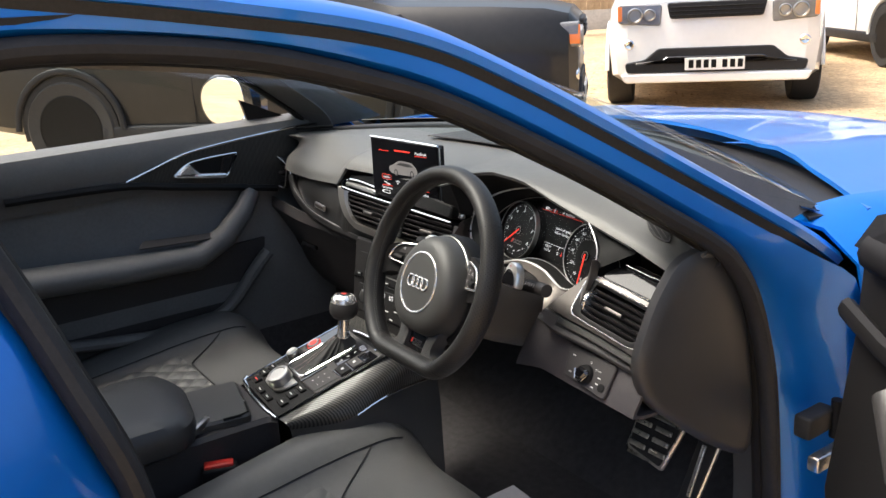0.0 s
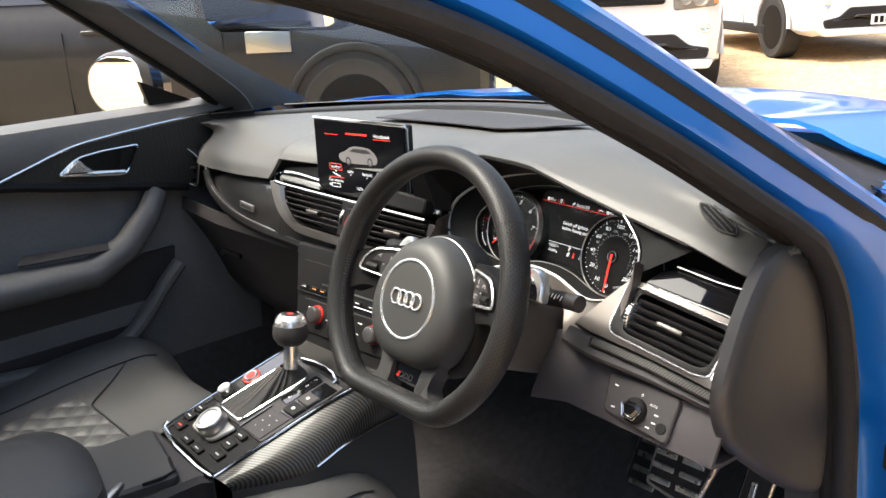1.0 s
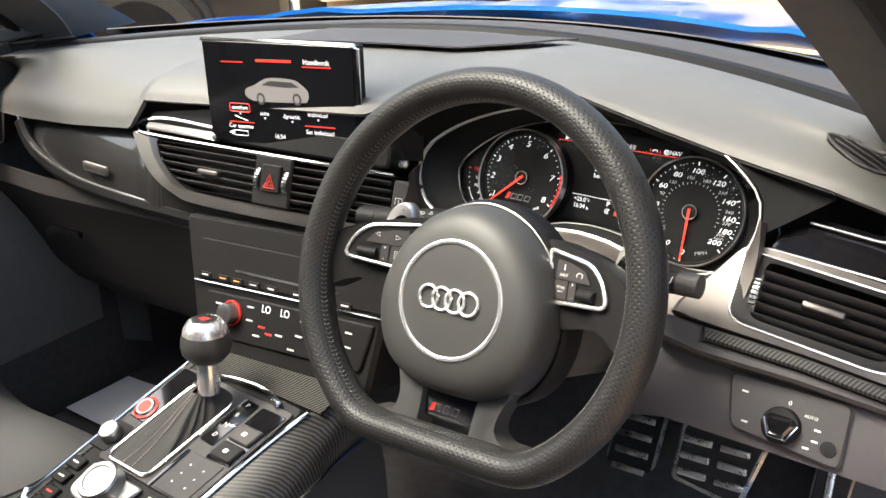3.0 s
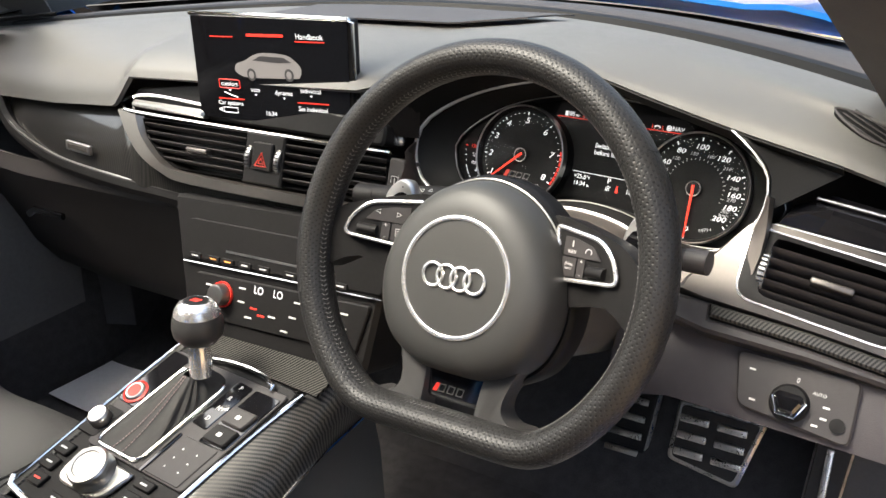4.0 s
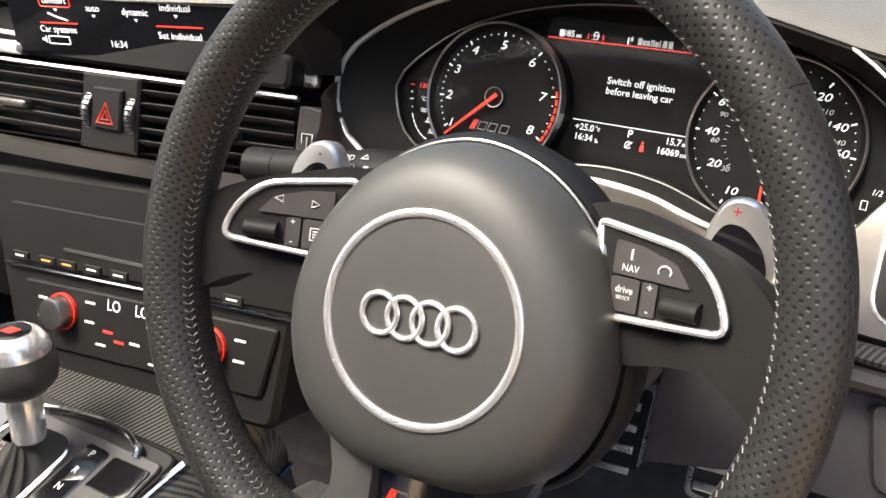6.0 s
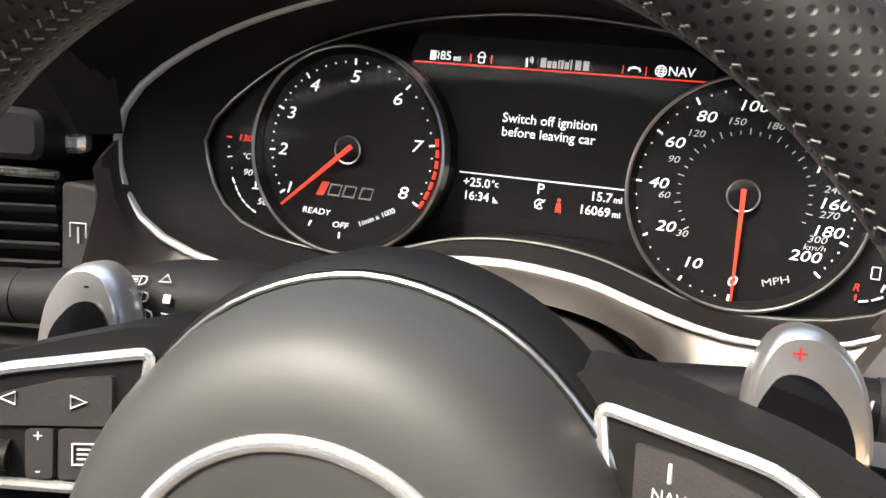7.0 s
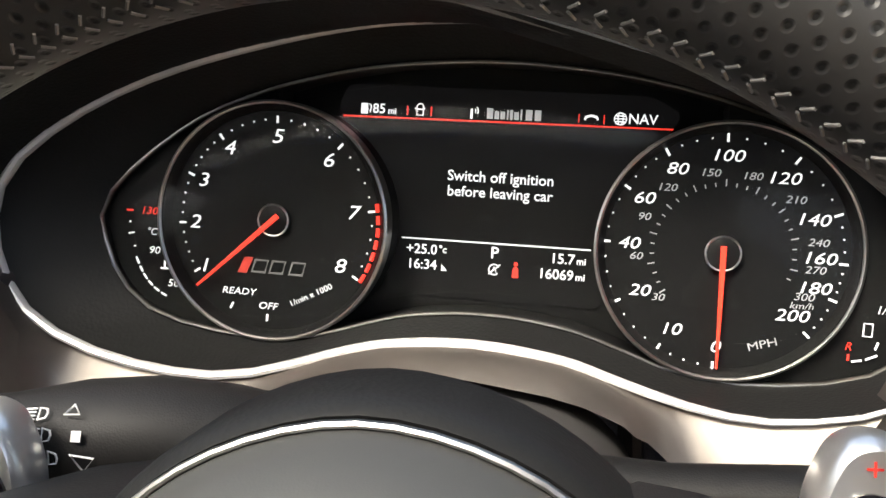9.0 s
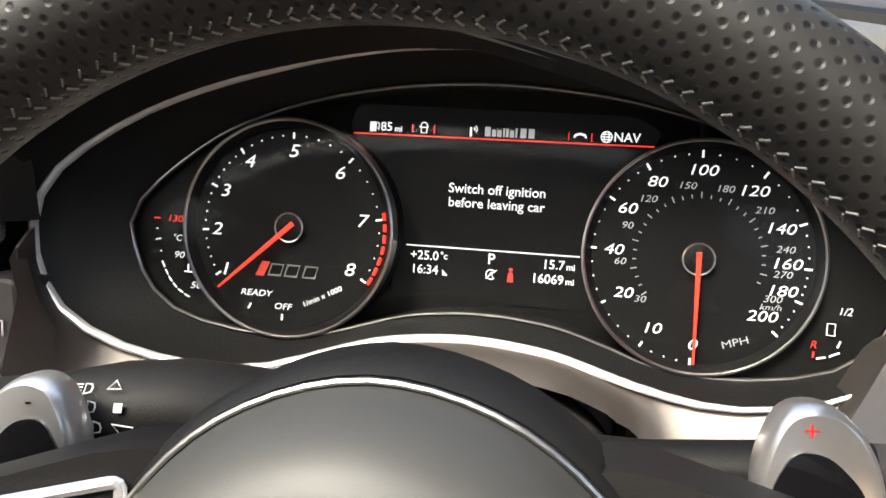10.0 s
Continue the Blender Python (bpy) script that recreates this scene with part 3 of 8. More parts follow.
SEAL = [(-0.50, 0.45), (-0.515, 0.70), (-0.535, 0.89), (-0.568, 1.005), (-0.60, 1.10), (-0.63, 1.18), (-0.635, 1.235), (-0.60, 1.270), (-0.51, 1.277), (-0.357, 1.260), (-0.24, 1.230), (-0.123, 1.187),
        (0.02, 1.109), (0.10, 1.061), (0.172, 1.014), (0.23, 0.976), (0.282, 0.932), (0.325, 0.875), (0.358, 0.80), (0.385, 0.70), (0.41, 0.5), (0.41, 0.38)]
SEAL_LEFT = [(-0.56, 0.55), (-0.57, 0.88), (-0.60, 0.97), (-0.64, 1.08), (-0.68, 1.22), (-0.70, 1.32), (-0.69, 1.375), (-0.62, 1.40), (-0.45, 1.395), (-0.28, 1.355), (-0.12, 1.302),
             (0.0, 1.228), (0.115, 1.152), (0.235, 1.072), (0.345, 0.985), (0.37, 0.90), (0.385, 0.70), (0.41, 0.5), (0.41, 0.38)]
OUTER = [(-1.25, 1.335), (-0.95, 1.348), (-0.65, 1.338), (-0.50, 1.321), (-0.356, 1.299), (-0.22, 1.274), (-0.118, 1.243), (-0.02, 1.194), (0.073, 1.141), (0.25, 1.036), (0.435, 0.924), (0.50, 0.882)]
OUTER_LEFT = [(-1.25, 1.42), (-0.95, 1.45), (-0.65, 1.455), (-0.40, 1.43), (-0.20, 1.37), (-0.03, 1.29), (0.17, 1.17), (0.34, 1.04), (0.47, 0.94), (0.53, 0.885)]



def offset_line(line, d):
    out = []
    for i, p in enumerate(line):
        a, b = line[max(i - 1, 0)], line[min(i + 1, len(line) - 1)]
        t = Vector((b[0] - a[0], b[1] - a[1])).normalized()
        out.append((p[0] - t.y * d, p[1] + t.x * d))
    return out


def band(line, n0, s0, n1, s1, side=1, steps=3, thick=0.0):
    """A strip along a line of the opening, between two offsets."""
    fine = [tuple(v) for v in curve2(line, 5)]
    rows = []
    for k in range(steps + 1):
        t = k / steps
        off = offset_line(fine, n0 + (n1 - n0) * t)
        rows.append([rail(y, z, 0, s0 + (s1 - s0) * t, side) for y, z in off])
    return loft(rows, thick=thick)


body = thing("blue_estate_car", (0, 0.2, 0.0), "metallic blue estate car with its driver's door open", "car")
for side in (1, -1):
    SL, OL = (SEAL, OUTER) if side > 0 else (SEAL_LEFT, OUTER_LEFT)
    fine = [rail(y, z, 0, 0.0, side) for y, z in [tuple(v) for v in curve2(SL, 5)]]
    part("door_seal", tube(fine, 0.013, 0.016, ref=(1, 0, 0), n=10), RUBBER, body, "black rubber door seal")
    part("inner_seal", tube([p + Vector((-side * 0.018, 0, 0)) for p in [rail(y, z, 0, 0, side) for y, z in offset_line([tuple(v) for v in curve2(SL, 5)], -0.008)]], 0.008, 0.010, ref=(1, 0, 0), n=8), TRIM, body)
    part("pillar_trim", band(SL, 0.03, -0.09, -0.002, -0.016, side, thick=0.004), PILLAR, body, "dark inner pillar lining")
    lo_line = [tuple(v) for v in curve2([p for p in SL if p[0] > -0.66 and (p[1] > 1.2 or p[0] > -0.3)], 5)]
    up_line = [p for p in OL if p[0] > -0.7] + [(0.525, 0.82), (0.515, 0.70), (0.51, 0.5), (0.51, 0.38)]
    up_line = [tuple(v) for v in curve2(up_line, 5)]
    def spaced(ln, n=60):
        d = [0.0]
        for a, b in zip(ln, ln[1:]):
            d.append(d[-1] + math.dist(a, b))
        return [(np.interp(d[-1] * k / n, d, [p[0] for p in ln]), np.interp(d[-1] * k / n, d, [p[1] for p in ln])) for k in range(n + 1)]
    la, lb = spaced(offset_line(lo_line, 0.010)), spaced(offset_line(up_line, -0.012))
    rows = []
    for f, s_ in ((0.0, -0.012), (0.10, 0.0), (0.35, 0.010), (0.55, 0.012), (0.8, 0.014), (1.0, 0.016)):
        rows.append([rail(a[0] + (b[0] - a[0]) * f, a[1] + (b[1] - a[1]) * f, 0, s_ + 0.045 * f * min(1.0, max(0.0, 0.95 - a[1]) / 0.12), side) for a, b in zip(la, lb)])
    part("door_flange", loft(rows, thick=0.003), BLUE, body)
    part("outer_seal", band(OL, -0.014, 0.016, -0.002, 0.024, side, thick=0.004), RUBBER, body, "black rubber strip")
    fine_o = [tuple(v) for v in curve2(OL, 5)]
    rows = []
    for n_, s_ in ((-0.004, 0.018), (0.0, 0.028), (0.010, 0.032), (0.020, 0.022), (0.028, -0.01)) + (((0.030, -0.03), (0.032, -0.10)) if side > 0 else ()):
        rows.append([rail(y, z, 0, s_, side) for y, z in offset_line(fine_o, n_)])
    part("roof_rail", loft(rows, thick=0.004), BLUE, body)
    # jamb between the door seal and the front wing, and the B pillar's outer skin
    part("hinge", box((-0.014, -0.03, -0.018), (0.014, 0.035, 0.018), 0.005, Matrix.Translation((side * 0.785, 0.405, 0.668))), RUBBER, body, "black door hinge")
    part("hinge_pin", lathe([(0.009, -0.03), (0.009, 0.03)], Matrix.Translation((side * 0.80, 0.44, 0.668)), 12), TRIM, body)
    part("sill", loft([[(side * 0.70, y, 0.40), (side * 0.725, y, 0.415), (side * 0.80, y, 0.40), (side * 0.85, y, 0.33), (side * 0.86, y, 0.22), (side * 0.80, y, 0.17)] for y in (-1.6, -0.8, -0.2, 0.3, 0.55)], thick=0.004), BLUE, body)
    # B pillar skin
    rows = []
    for y0, z in (((-0.575, 0.42), (-0.585, 0.7), (-0.60, 0.9), (-0.645, 1.05), (-0.68, 1.15), (-0.70, 1.24)) if side < 0 else ((-0.51, 0.42), (-0.527, 0.7), (-0.549, 0.9), (-0.597, 1.05), (-0.63, 1.13), (-0.655, 1.24))):
        lean = 0 if z < 0.95 else K * (z - 0.95)
        rows.append([(side * (0.715 - lean), y0, z), (side * (0.735 - lean), y0 - 0.012, z), (side * (0.748 - lean), y0 - 0.04, z), (side * (0.80 - lean), y0 - 0.075, z), (side * (0.82 - lean), y0 - 0.13, z), (side * (0.825 - lean), y0 - 0.32, z)])
    part("b_pillar", loft(rows, thick=0.004), BLUE, body)
    # rear side, window and rear pillar
    rows = []
    for z, x in ((0.2, 0.86), (0.5, 0.88), (0.8, 0.88), (0.93, 0.85), (0.97, 0.80)):
        rows.append([(side * (x - 0.02), y, z) for y in (-0.92, -1.4, -2.0, -2.6)])
    part("rear_side", loft(rows, thick=0.01), BLUE, body)
    up = 0.0 if side > 0 else 0.10
    # unseen pane, opaque to keep side light from the rear out
    rg = part("rear_side_glass", loft([[(side * 0.77, y, 0.975) for y in (-0.93, -1.5, -2.1)], [(side * 0.66, y, 1.29 + up) for y in (-0.93, -1.5, -2.0)]]), TINTED, body, "unseen opaque dark pane that keeps light out of the cabin")
    part("rear_pillar", loft([[(side * 0.78, y, 0.97) for y in (-2.15, -2.6)], [(side * 0.64, y, 1.31 + up) for y in (-2.0, -2.5)]], thick=0.02), BLUE, body)
    # front wing
    rows = []
    for y, w, zt in ((0.50, 0.80, 0.93), (0.62, 0.84, 0.945), (0.85, 0.885, 0.935), (1.2, 0.90, 0.90), (1.6, 0.89, 0.84), (1.95, 0.84, 0.77), (2.1, 0.78, 0.71)):
        rows.append([(side * (w - 0.16), y, zt + 0.012), (side * (w - 0.08), y, zt + 0.004), (side * (w - 0.02), y, zt - 0.04), (side * w, y, zt - 0.12), (side * (w + 0.01), y, zt - 0.3), (side * w, y, 0.32)])
    part("front_wing", loft(rows, thick=0.006), BLUE, body)
# roof and headliner
xs = [-0.60 + 0.1 * k for k in range(13)]
def roof_z(x, y):
    return 1.425 - 0.045 * x - 0.20 * x * x - (0.16 * max(0.0, y + 0.45) ** 2) - 0.01 * max(0.0, -y - 1.2)
part("roof", loft([[(x, y, roof_z(x, y) + 0.02) for x in xs] for y in (-2.6, -2.0, -1.4, -0.9, -0.6, -0.42)], thick=0.012), BLUE, body)
part("headliner", loft([[(x, y, roof_z(x, y) - 0.02) for x in xs] for y in (-2.5, -2.0, -1.4, -0.9, -0.6, -0.42)], thick=0.01), HEADLINER, body)
part("tailgate", loft([[(x, -2.6 - 0.05 * (1 - (x / 0.8) ** 2), z) for x in (-0.8, -0.4, 0, 0.4, 0.8)] for z in (0.3, 0.8, 1.0)], thick=0.02), BLUE, body)
# unseen opaque pane, added to stop light from behind reaching the dash
part("rear_window", loft([[(x, -2.66 + 0.05 * (x / 0.8) ** 2 + dy, z - 0.04 * (x / 0.8) ** 2) for x in (-0.8, -0.4, 0, 0.4, 0.8)] for z, dy in ((0.99, 0.0), (1.2, 0.03), (1.42, 0.08))], thick=0.01), TINTED, body, "unseen opaque dark pane that keeps light out of the cabin")
part("floor_pan", loft([[(x, y, z) for x in (-0.80, -0.5, 0, 0.5, 0.80)] for y, z in ((-2.6, 0.33), (-1.2, 0.30), (0.45, 0.30), (0.62, 0.42), (0.72, 0.62))], thick=0.01), CARPET, body)
part("bulkhead", loft([[(x, 0.74, z) for x in (-0.75, 0, 0.75)] for z in (0.3, 0.6, 0.93)], thick=0.01), TRIM, body)


def screen_edge(x):
    return 0.86 - 0.62 * x * x


# bonnet, with a crease on each side and a shut line
rows = []
for k in range(15):
    t = k / 14
    row = []
    for j in range(25):
        q = -1 + j / 12
        w = 0.735 - 0.03 * t
        x = q * w
        y0 = screen_edge(x) + 0.045 + 0.02 * q * q
        y = y0 + t * (2.12 - 0.25 * q * q - y0)
        z = 0.985 - 0.035 * q * q - 0.10 * t - 0.14 * t ** 4 + 0.012 * math.exp(-((abs(q) - 0.62) / 0.07) ** 2)
        row.append((x, y, z))
    rows.append(row)
part("bonnet", loft(rows, thick=0.008), BLUE, body, "glossy blue bonnet reflecting the sky")
part("scuttle", loft([[(x, screen_edge(x) + d, 0.955 - 0.02 * x * x + dz) for x in [-0.696 + 0.058 * k for k in range(25)]] for d, dz in ((-0.06, 0.0), (0.02, -0.006), (0.105, -0.012))], thick=0.004), RUBBER, body, "black plastic scuttle below the windscreen")
part("front_bumper", loft([[(x, 2.13 - 0.3 * (x / 0.8) ** 2 + dy, z) for x in (-0.8, -0.55, -0.3, 0, 0.3, 0.55, 0.8)] for z, dy in ((0.72, 0), (0.6, 0.06), (0.4, 0.06), (0.2, 0.0))], thick=0.02), BLUE, body)

# windscreen, its dark surround and the side glass
def ws(q, f):
    """q across, f up the windscreen."""
    x0 = q * 0.69
    lo = Vector((x0, screen_edge(x0) - 0.03, 0.965 - 0.02 * x0 * x0))
    x1 = q * 0.56
    hi = Vector((x1, -0.42 - 0.10 * q * q, 1.36 - 0.10 * q * q + 0.13 * max(0.0, -q)))
    return lo.lerp(hi, f) + Vector((0, 0.02, 0.05)) * math.sin(math.pi * f) * (1 - 0.9 * max(0.0, q) ** 4)
qs = [-1 + k / 10 for k in range(21)]
glass_pane = part("windscreen", loft([[ws(q, f) for q in qs] for f in [k / 8 for k in range(9)]]), GLASS, body, "clear raked windscreen")
glass_pane.visible_shadow = False
part("windscreen_frit", loft([[ws(q, f) + Vector((0, -0.006, -0.004)) for q in qs] for f in (-0.005, 0.02, 0.035)], thick=0.002), GLOSS, body, "black printed edge of the windscreen")
edge_left = curve2([(-0.70, 0.58, 0.972), (-0.69, 0.53, 1.0), (-0.67, 0.395, 1.074), (-0.655, 0.275, 1.148), (-0.64, 0.165, 1.22), (-0.61, 0.0, 1.315), (-0.57, -0.2, 1.40), (-0.55, -0.42, 1.43)], 6)
for side in (1, -1):
    line = [(0.33, 0.935), (0.290, 0.922), (0.23, 0.976), (0.172, 1.014), (0.10, 1.061), (0.02, 1.109), (-0.123, 1.187), (-0.24, 1.230), (-0.357, 1.260), (-0.51, 1.277)] if side > 0 else [(0.375, 0.965), (0.35, 0.985), (0.235, 1.072), (0.115, 1.152), (0.0, 1.228), (-0.12, 1.302), (-0.28, 1.36), (-0.45, 1.395)]
    line = curve2(line, 4)
    rows = []
    for k, p in enumerate(line):
        f = k / (len(line) - 1)
        a = rail(p.x, p.y, 0, -0.020, side)
        b = ws(side * 0.985, f)
        if side > 0:
            b = b + Vector((0, 0.017, 0.042)) * math.sin(math.pi * f)
            rows.append([a, a.lerp(b, 0.35), a.lerp(b, 0.7), b])
        else:
            b = edge_left[min(len(edge_left) - 1, int(round(f * (len(edge_left) - 1))))]
            rows.append([a, a.lerp(b, 0.3) + Vector((0.012, -0.004, 0.0)), a.lerp(b, 0.65) + Vector((0.014, -0.006, 0.0)), b])

    part("a_pillar_lining", loft(rows, thick=0.004), PILLAR, body, "grey fabric windscreen pillar lining")
mir = thing("rear_view_mirror", (0.07, 0.03, 1.21), "black interior mirror hanging from the windscreen", "mirror")
mm = frm((0.07, 0.03, 1.208), (0.95, 0.30, 0), (0, -0.08, 1))
part("housing", prism(rounded([(-0.125, -0.03), (0.125, -0.03), (0.13, 0.04), (-0.13, 0.04)], 0.03, 5), -0.04, 0.0, mm, 0.012), TRIM, mir)
part("mirror_glass", prism(rounded([(-0.115, -0.024), (0.115, -0.024), (0.12, 0.034), (-0.12, 0.034)], 0.025, 5), -0.001, 0.003, mm, 0.001), MIRROR, mir)
part("stem", tube([(0.07, 0.06, 1.22), (0.05, 0.13, 1.225), (0.03, 0.20, 1.235)], [0.02, 0.03, 0.035], n=10), TRIM, mir)


# ---- passenger door, closed ----
def door_left():
    d = thing("passenger_door", (-0.74, 0.0, 0.4), "closed black-lined car door with carbon trim and chrome pull", "car door")
    X = -0.715
    def skin(y, z):
        b = 0.0
        if z < 0.90:
            b = 0.05 * math.exp(-((z - 0.60) / 0.12) ** 2)
        return Vector((X + 0.03 * (0.95 - z) + b * 0.5, y, z))
    ys = [-0.62 + 0.0525 * k for k in range(20)]
    part("door_card", loft([[skin(y, z) for y in ys] for z in (0.40, 0.48, 0.56, 0.64, 0.70, 0.76, 0.82, 0.88)], thick=0.01), DOORCLOTH, d)
    part("upper_pad", loft([[Vector((X + 0.02 + w, y, z + 0.012 * math.sin((y + 0.6) * 1.4))) for y in [-0.66 + 0.055 * k for k in range(20)]] for w, z in ((0.012, 0.86), (0.03, 0.91), (0.03, 0.955), (0.016, 0.986), (-0.02, 0.998), (-0.06, 0.993))], thick=0.008), DOORSKIN, d, "black leather upper door lining")
    part("outer_skin", loft([[(-x, y, z) for y in (-0.66, -0.3, 0.1, 0.44)] for z, x in ((0.25, 0.86), (0.5, 0.895), (0.8, 0.89), (0.93, 0.86), (0.965, 0.80))], thick=0.006), BLUE, d)
    m = frm((X + 0.056, 0.0, 0.90), (0, 1, 0), (0, 0, 1))
    m = Matrix(((0, 0, 1, X + 0.048), (1, 0, 0, 0.0), (0, 1, 0, 0.90), (0, 0, 0, 1)))
    arc = [(-0.155, 0.004), (-0.10, 0.022), (-0.01, 0.050), (0.08, 0.062), (0.17, 0.07), (0.28, 0.078), (0.385, 0.083)]
    low = [(0.33, 0.02), (0.285, -0.035), (0.225, -0.068), (0.10, -0.044), (-0.04, -0.020), (-0.12, -0.006)]
    out = [tuple(v) for v in curve2(arc, 5)] + low
    part("trim_panel", prism(out, -0.004, 0.006, m, 0.002), CARBON_TOP, d, "glossy carbon-fibre door trim")
    part("trim_line", tube([m @ Vector((p[0], p[1] + 0.003, 0.008)) for p in curve2(arc, 6)], 0.0028, n=6), CHROME, d, "thin bright trim line")
    part("trim_edge", tube([m @ Vector((p[0], p[1], 0.006)) for p in curve2([(-0.42, 0.004), (-0.30, 0.002), (-0.15, -0.004), (-0.04, -0.024), (0.10, -0.048), (0.225, -0.072)], 5)], 0.007, 0.01, n=6), TRIM, d)
    hp = rounded([(-0.042, 0.002), (0.093, -0.020), (0.127, 0.038), (0.05, 0.036), (-0.005, 0.030)], [0.004, 0.016, 0.010, 0.01, 0.02])
    part("handle_recess", prism(hp, 0.004, 0.0085, m, 0.001), DIALBLACK, d)
    part("recess_frame", tube([m @ Vector((p[0], p[1], 0.010)) for p in hp], 0.0025, closed=True, n=6), CHROME, d)
    hd = part("door_handle", prism(rounded([(-0.036, 0.004), (0.03, -0.004), (0.012, 0.010), (0.0, 0.026), (-0.012, 0.024)], 0.004), 0.008, 0.020, m, 0.003), RINGMETAL, d, "chrome door pull")
    part("pull_bar", tube([m @ Vector(p) for p in ((-0.036, 0.004, 0.013), (0.03, -0.006, 0.018), (0.088, -0.014, 0.013))], 0.004, 0.006, n=10), RINGMETAL, hd)
    part("lock_switch", prism(rounded([(0.074, -0.010), (0.092, -0.013), (0.112, 0.031), (0.088, 0.031)], 0.004), 0.008, 0.014, m, 0.002), TRIM, d)
    part("armrest", tube([(-0.665, 0.155, 0.83), (-0.645, 0.12, 0.79), (-0.635, 0.06, 0.735), (-0.63, -0.02, 0.70), (-0.63, -0.2, 0.705), (-0.63, -0.42, 0.72), (-0.635, -0.6, 0.72)], [0.022, 0.026, 0.03, 0.032, 0.034, 0.036, 0.036], [0.02, 0.024, 0.03, 0.04, 0.045, 0.048, 0.048], ref=(1, 0, 0), n=14), DOORSKIN, d, "padded leather armrest sweeping up to a grab handle")
    part("switch_plate", prism(rounded([(-0.22, 0.0), (-0.02, -0.01), (0.0, 0.012), (-0.2, 0.03)], 0.008), 0, 0.004, frm((-0.622, 0.06, 0.742), (0.02, 1, -0.02), (-0.9, 0, 0.35)), 0.001), LOWER, d)
    pk = [(-0.66, 0.60), (-0.40, 0.55), (-0.10, 0.512), (0.02, 0.528), (0.08, 0.57), (0.135, 0.63), (0.175, 0.668)]
    part("pocket_rim", tube([(-0.648, y, z) for y, z in [tuple(v) for v in curve2(pk, 5)]], 0.015, 0.02, ref=(1, 0, 0), n=10), DOORSKIN, d, "moulded rim of the door pocket")
    part("pocket_well", prism([(p[0], p[1]) for p in [tuple(v) for v in curve2(pk, 4)]] + [(0.18, 0.70), (-0.66, 0.68)], -0.03, 0.0, Matrix(((0, 0, 1, -0.672), (1, 0, 0, 0), (0, 1, 0, 0), (0, 0, 0, 1)))), LOWER, d)
    g = part("side_glass", loft([[(-0.745 + K * (z - 0.97), y0 + (y1 - y0) * k / 6, z) for k in range(7)] for z, y0, y1 in ((0.96, -0.60, 0.36), (1.05, -0.64, 0.12), (1.15, -0.66, -0.06), (1.25, -0.66, -0.36))]), GLASS, d, "clear side window")
    g.visible_shadow = False
    part("sail_panel", prism([(0.20, 0.955), (0.37, 0.955), (0.30, 1.0), (0.17, 1.06)], -0.006, 0.006, Matrix(((0, 0, 1, -0.715), (1, 0, 0, 0), (0, 1, 0, 0), (0, 0, 0, 1)))), TRIM, d)
    q = thing("door_mirror", (-0.93, 0.22, 0.95), "dark-backed wing mirror outside the passenger window", "mirror")
    c = Vector((-0.93, 0.215, 1.035))
    mf = frm(c, (0.93, 0.36, 0.0), (0.0, 0.05, 1))
    shape = rounded([(-0.088, -0.02), (-0.05, -0.062), (0.075, -0.06), (0.09, -0.01), (0.075, 0.062), (-0.03, 0.068), (-0.085, 0.035)], 0.035, 5)
    rows = []
    for s, w in ((1.05, 0.010), (1.17, 0.006), (1.24, -0.012), (1.20, -0.045), (0.95, -0.078), (0.3, -0.095)):
        rows.append([mf @ Vector((p[0] * s + 0.10 * (s - 1.05), p[1] * s, w)) for p in shape])
    part("housing", loft(rows, closed=True, caps=True), BLACK_PAINT, q)
    part("mirror_glass", prism(shape, 0.006, 0.011, mf, 0.001), MIRROR, q)
    part("mirror_arm", tube([(-0.865, 0.25, 0.985), (-0.82, 0.27, 0.97), (-0.74, 0.28, 0.965)], 0.03, 0.018, n=10), BLACK_PAINT, q)


door_left()
KP = Matrix(((0, 0, 1, -0.684), (1, 0, 0, 0), (0, 1, 0, 0), (0, 0, 0, 1)))
part("kick_panel", prism(rounded([(-0.66, 0.30), (0.70, 0.30), (0.70, 0.84), (0.37, 0.84), (0.33, 0.60), (0.24, 0.47), (0.05, 0.44), (-0.66, 0.44)], 0.02), -0.012, 0.0, KP, 0.004), CARPET, body, "dark lining of the passenger footwell")


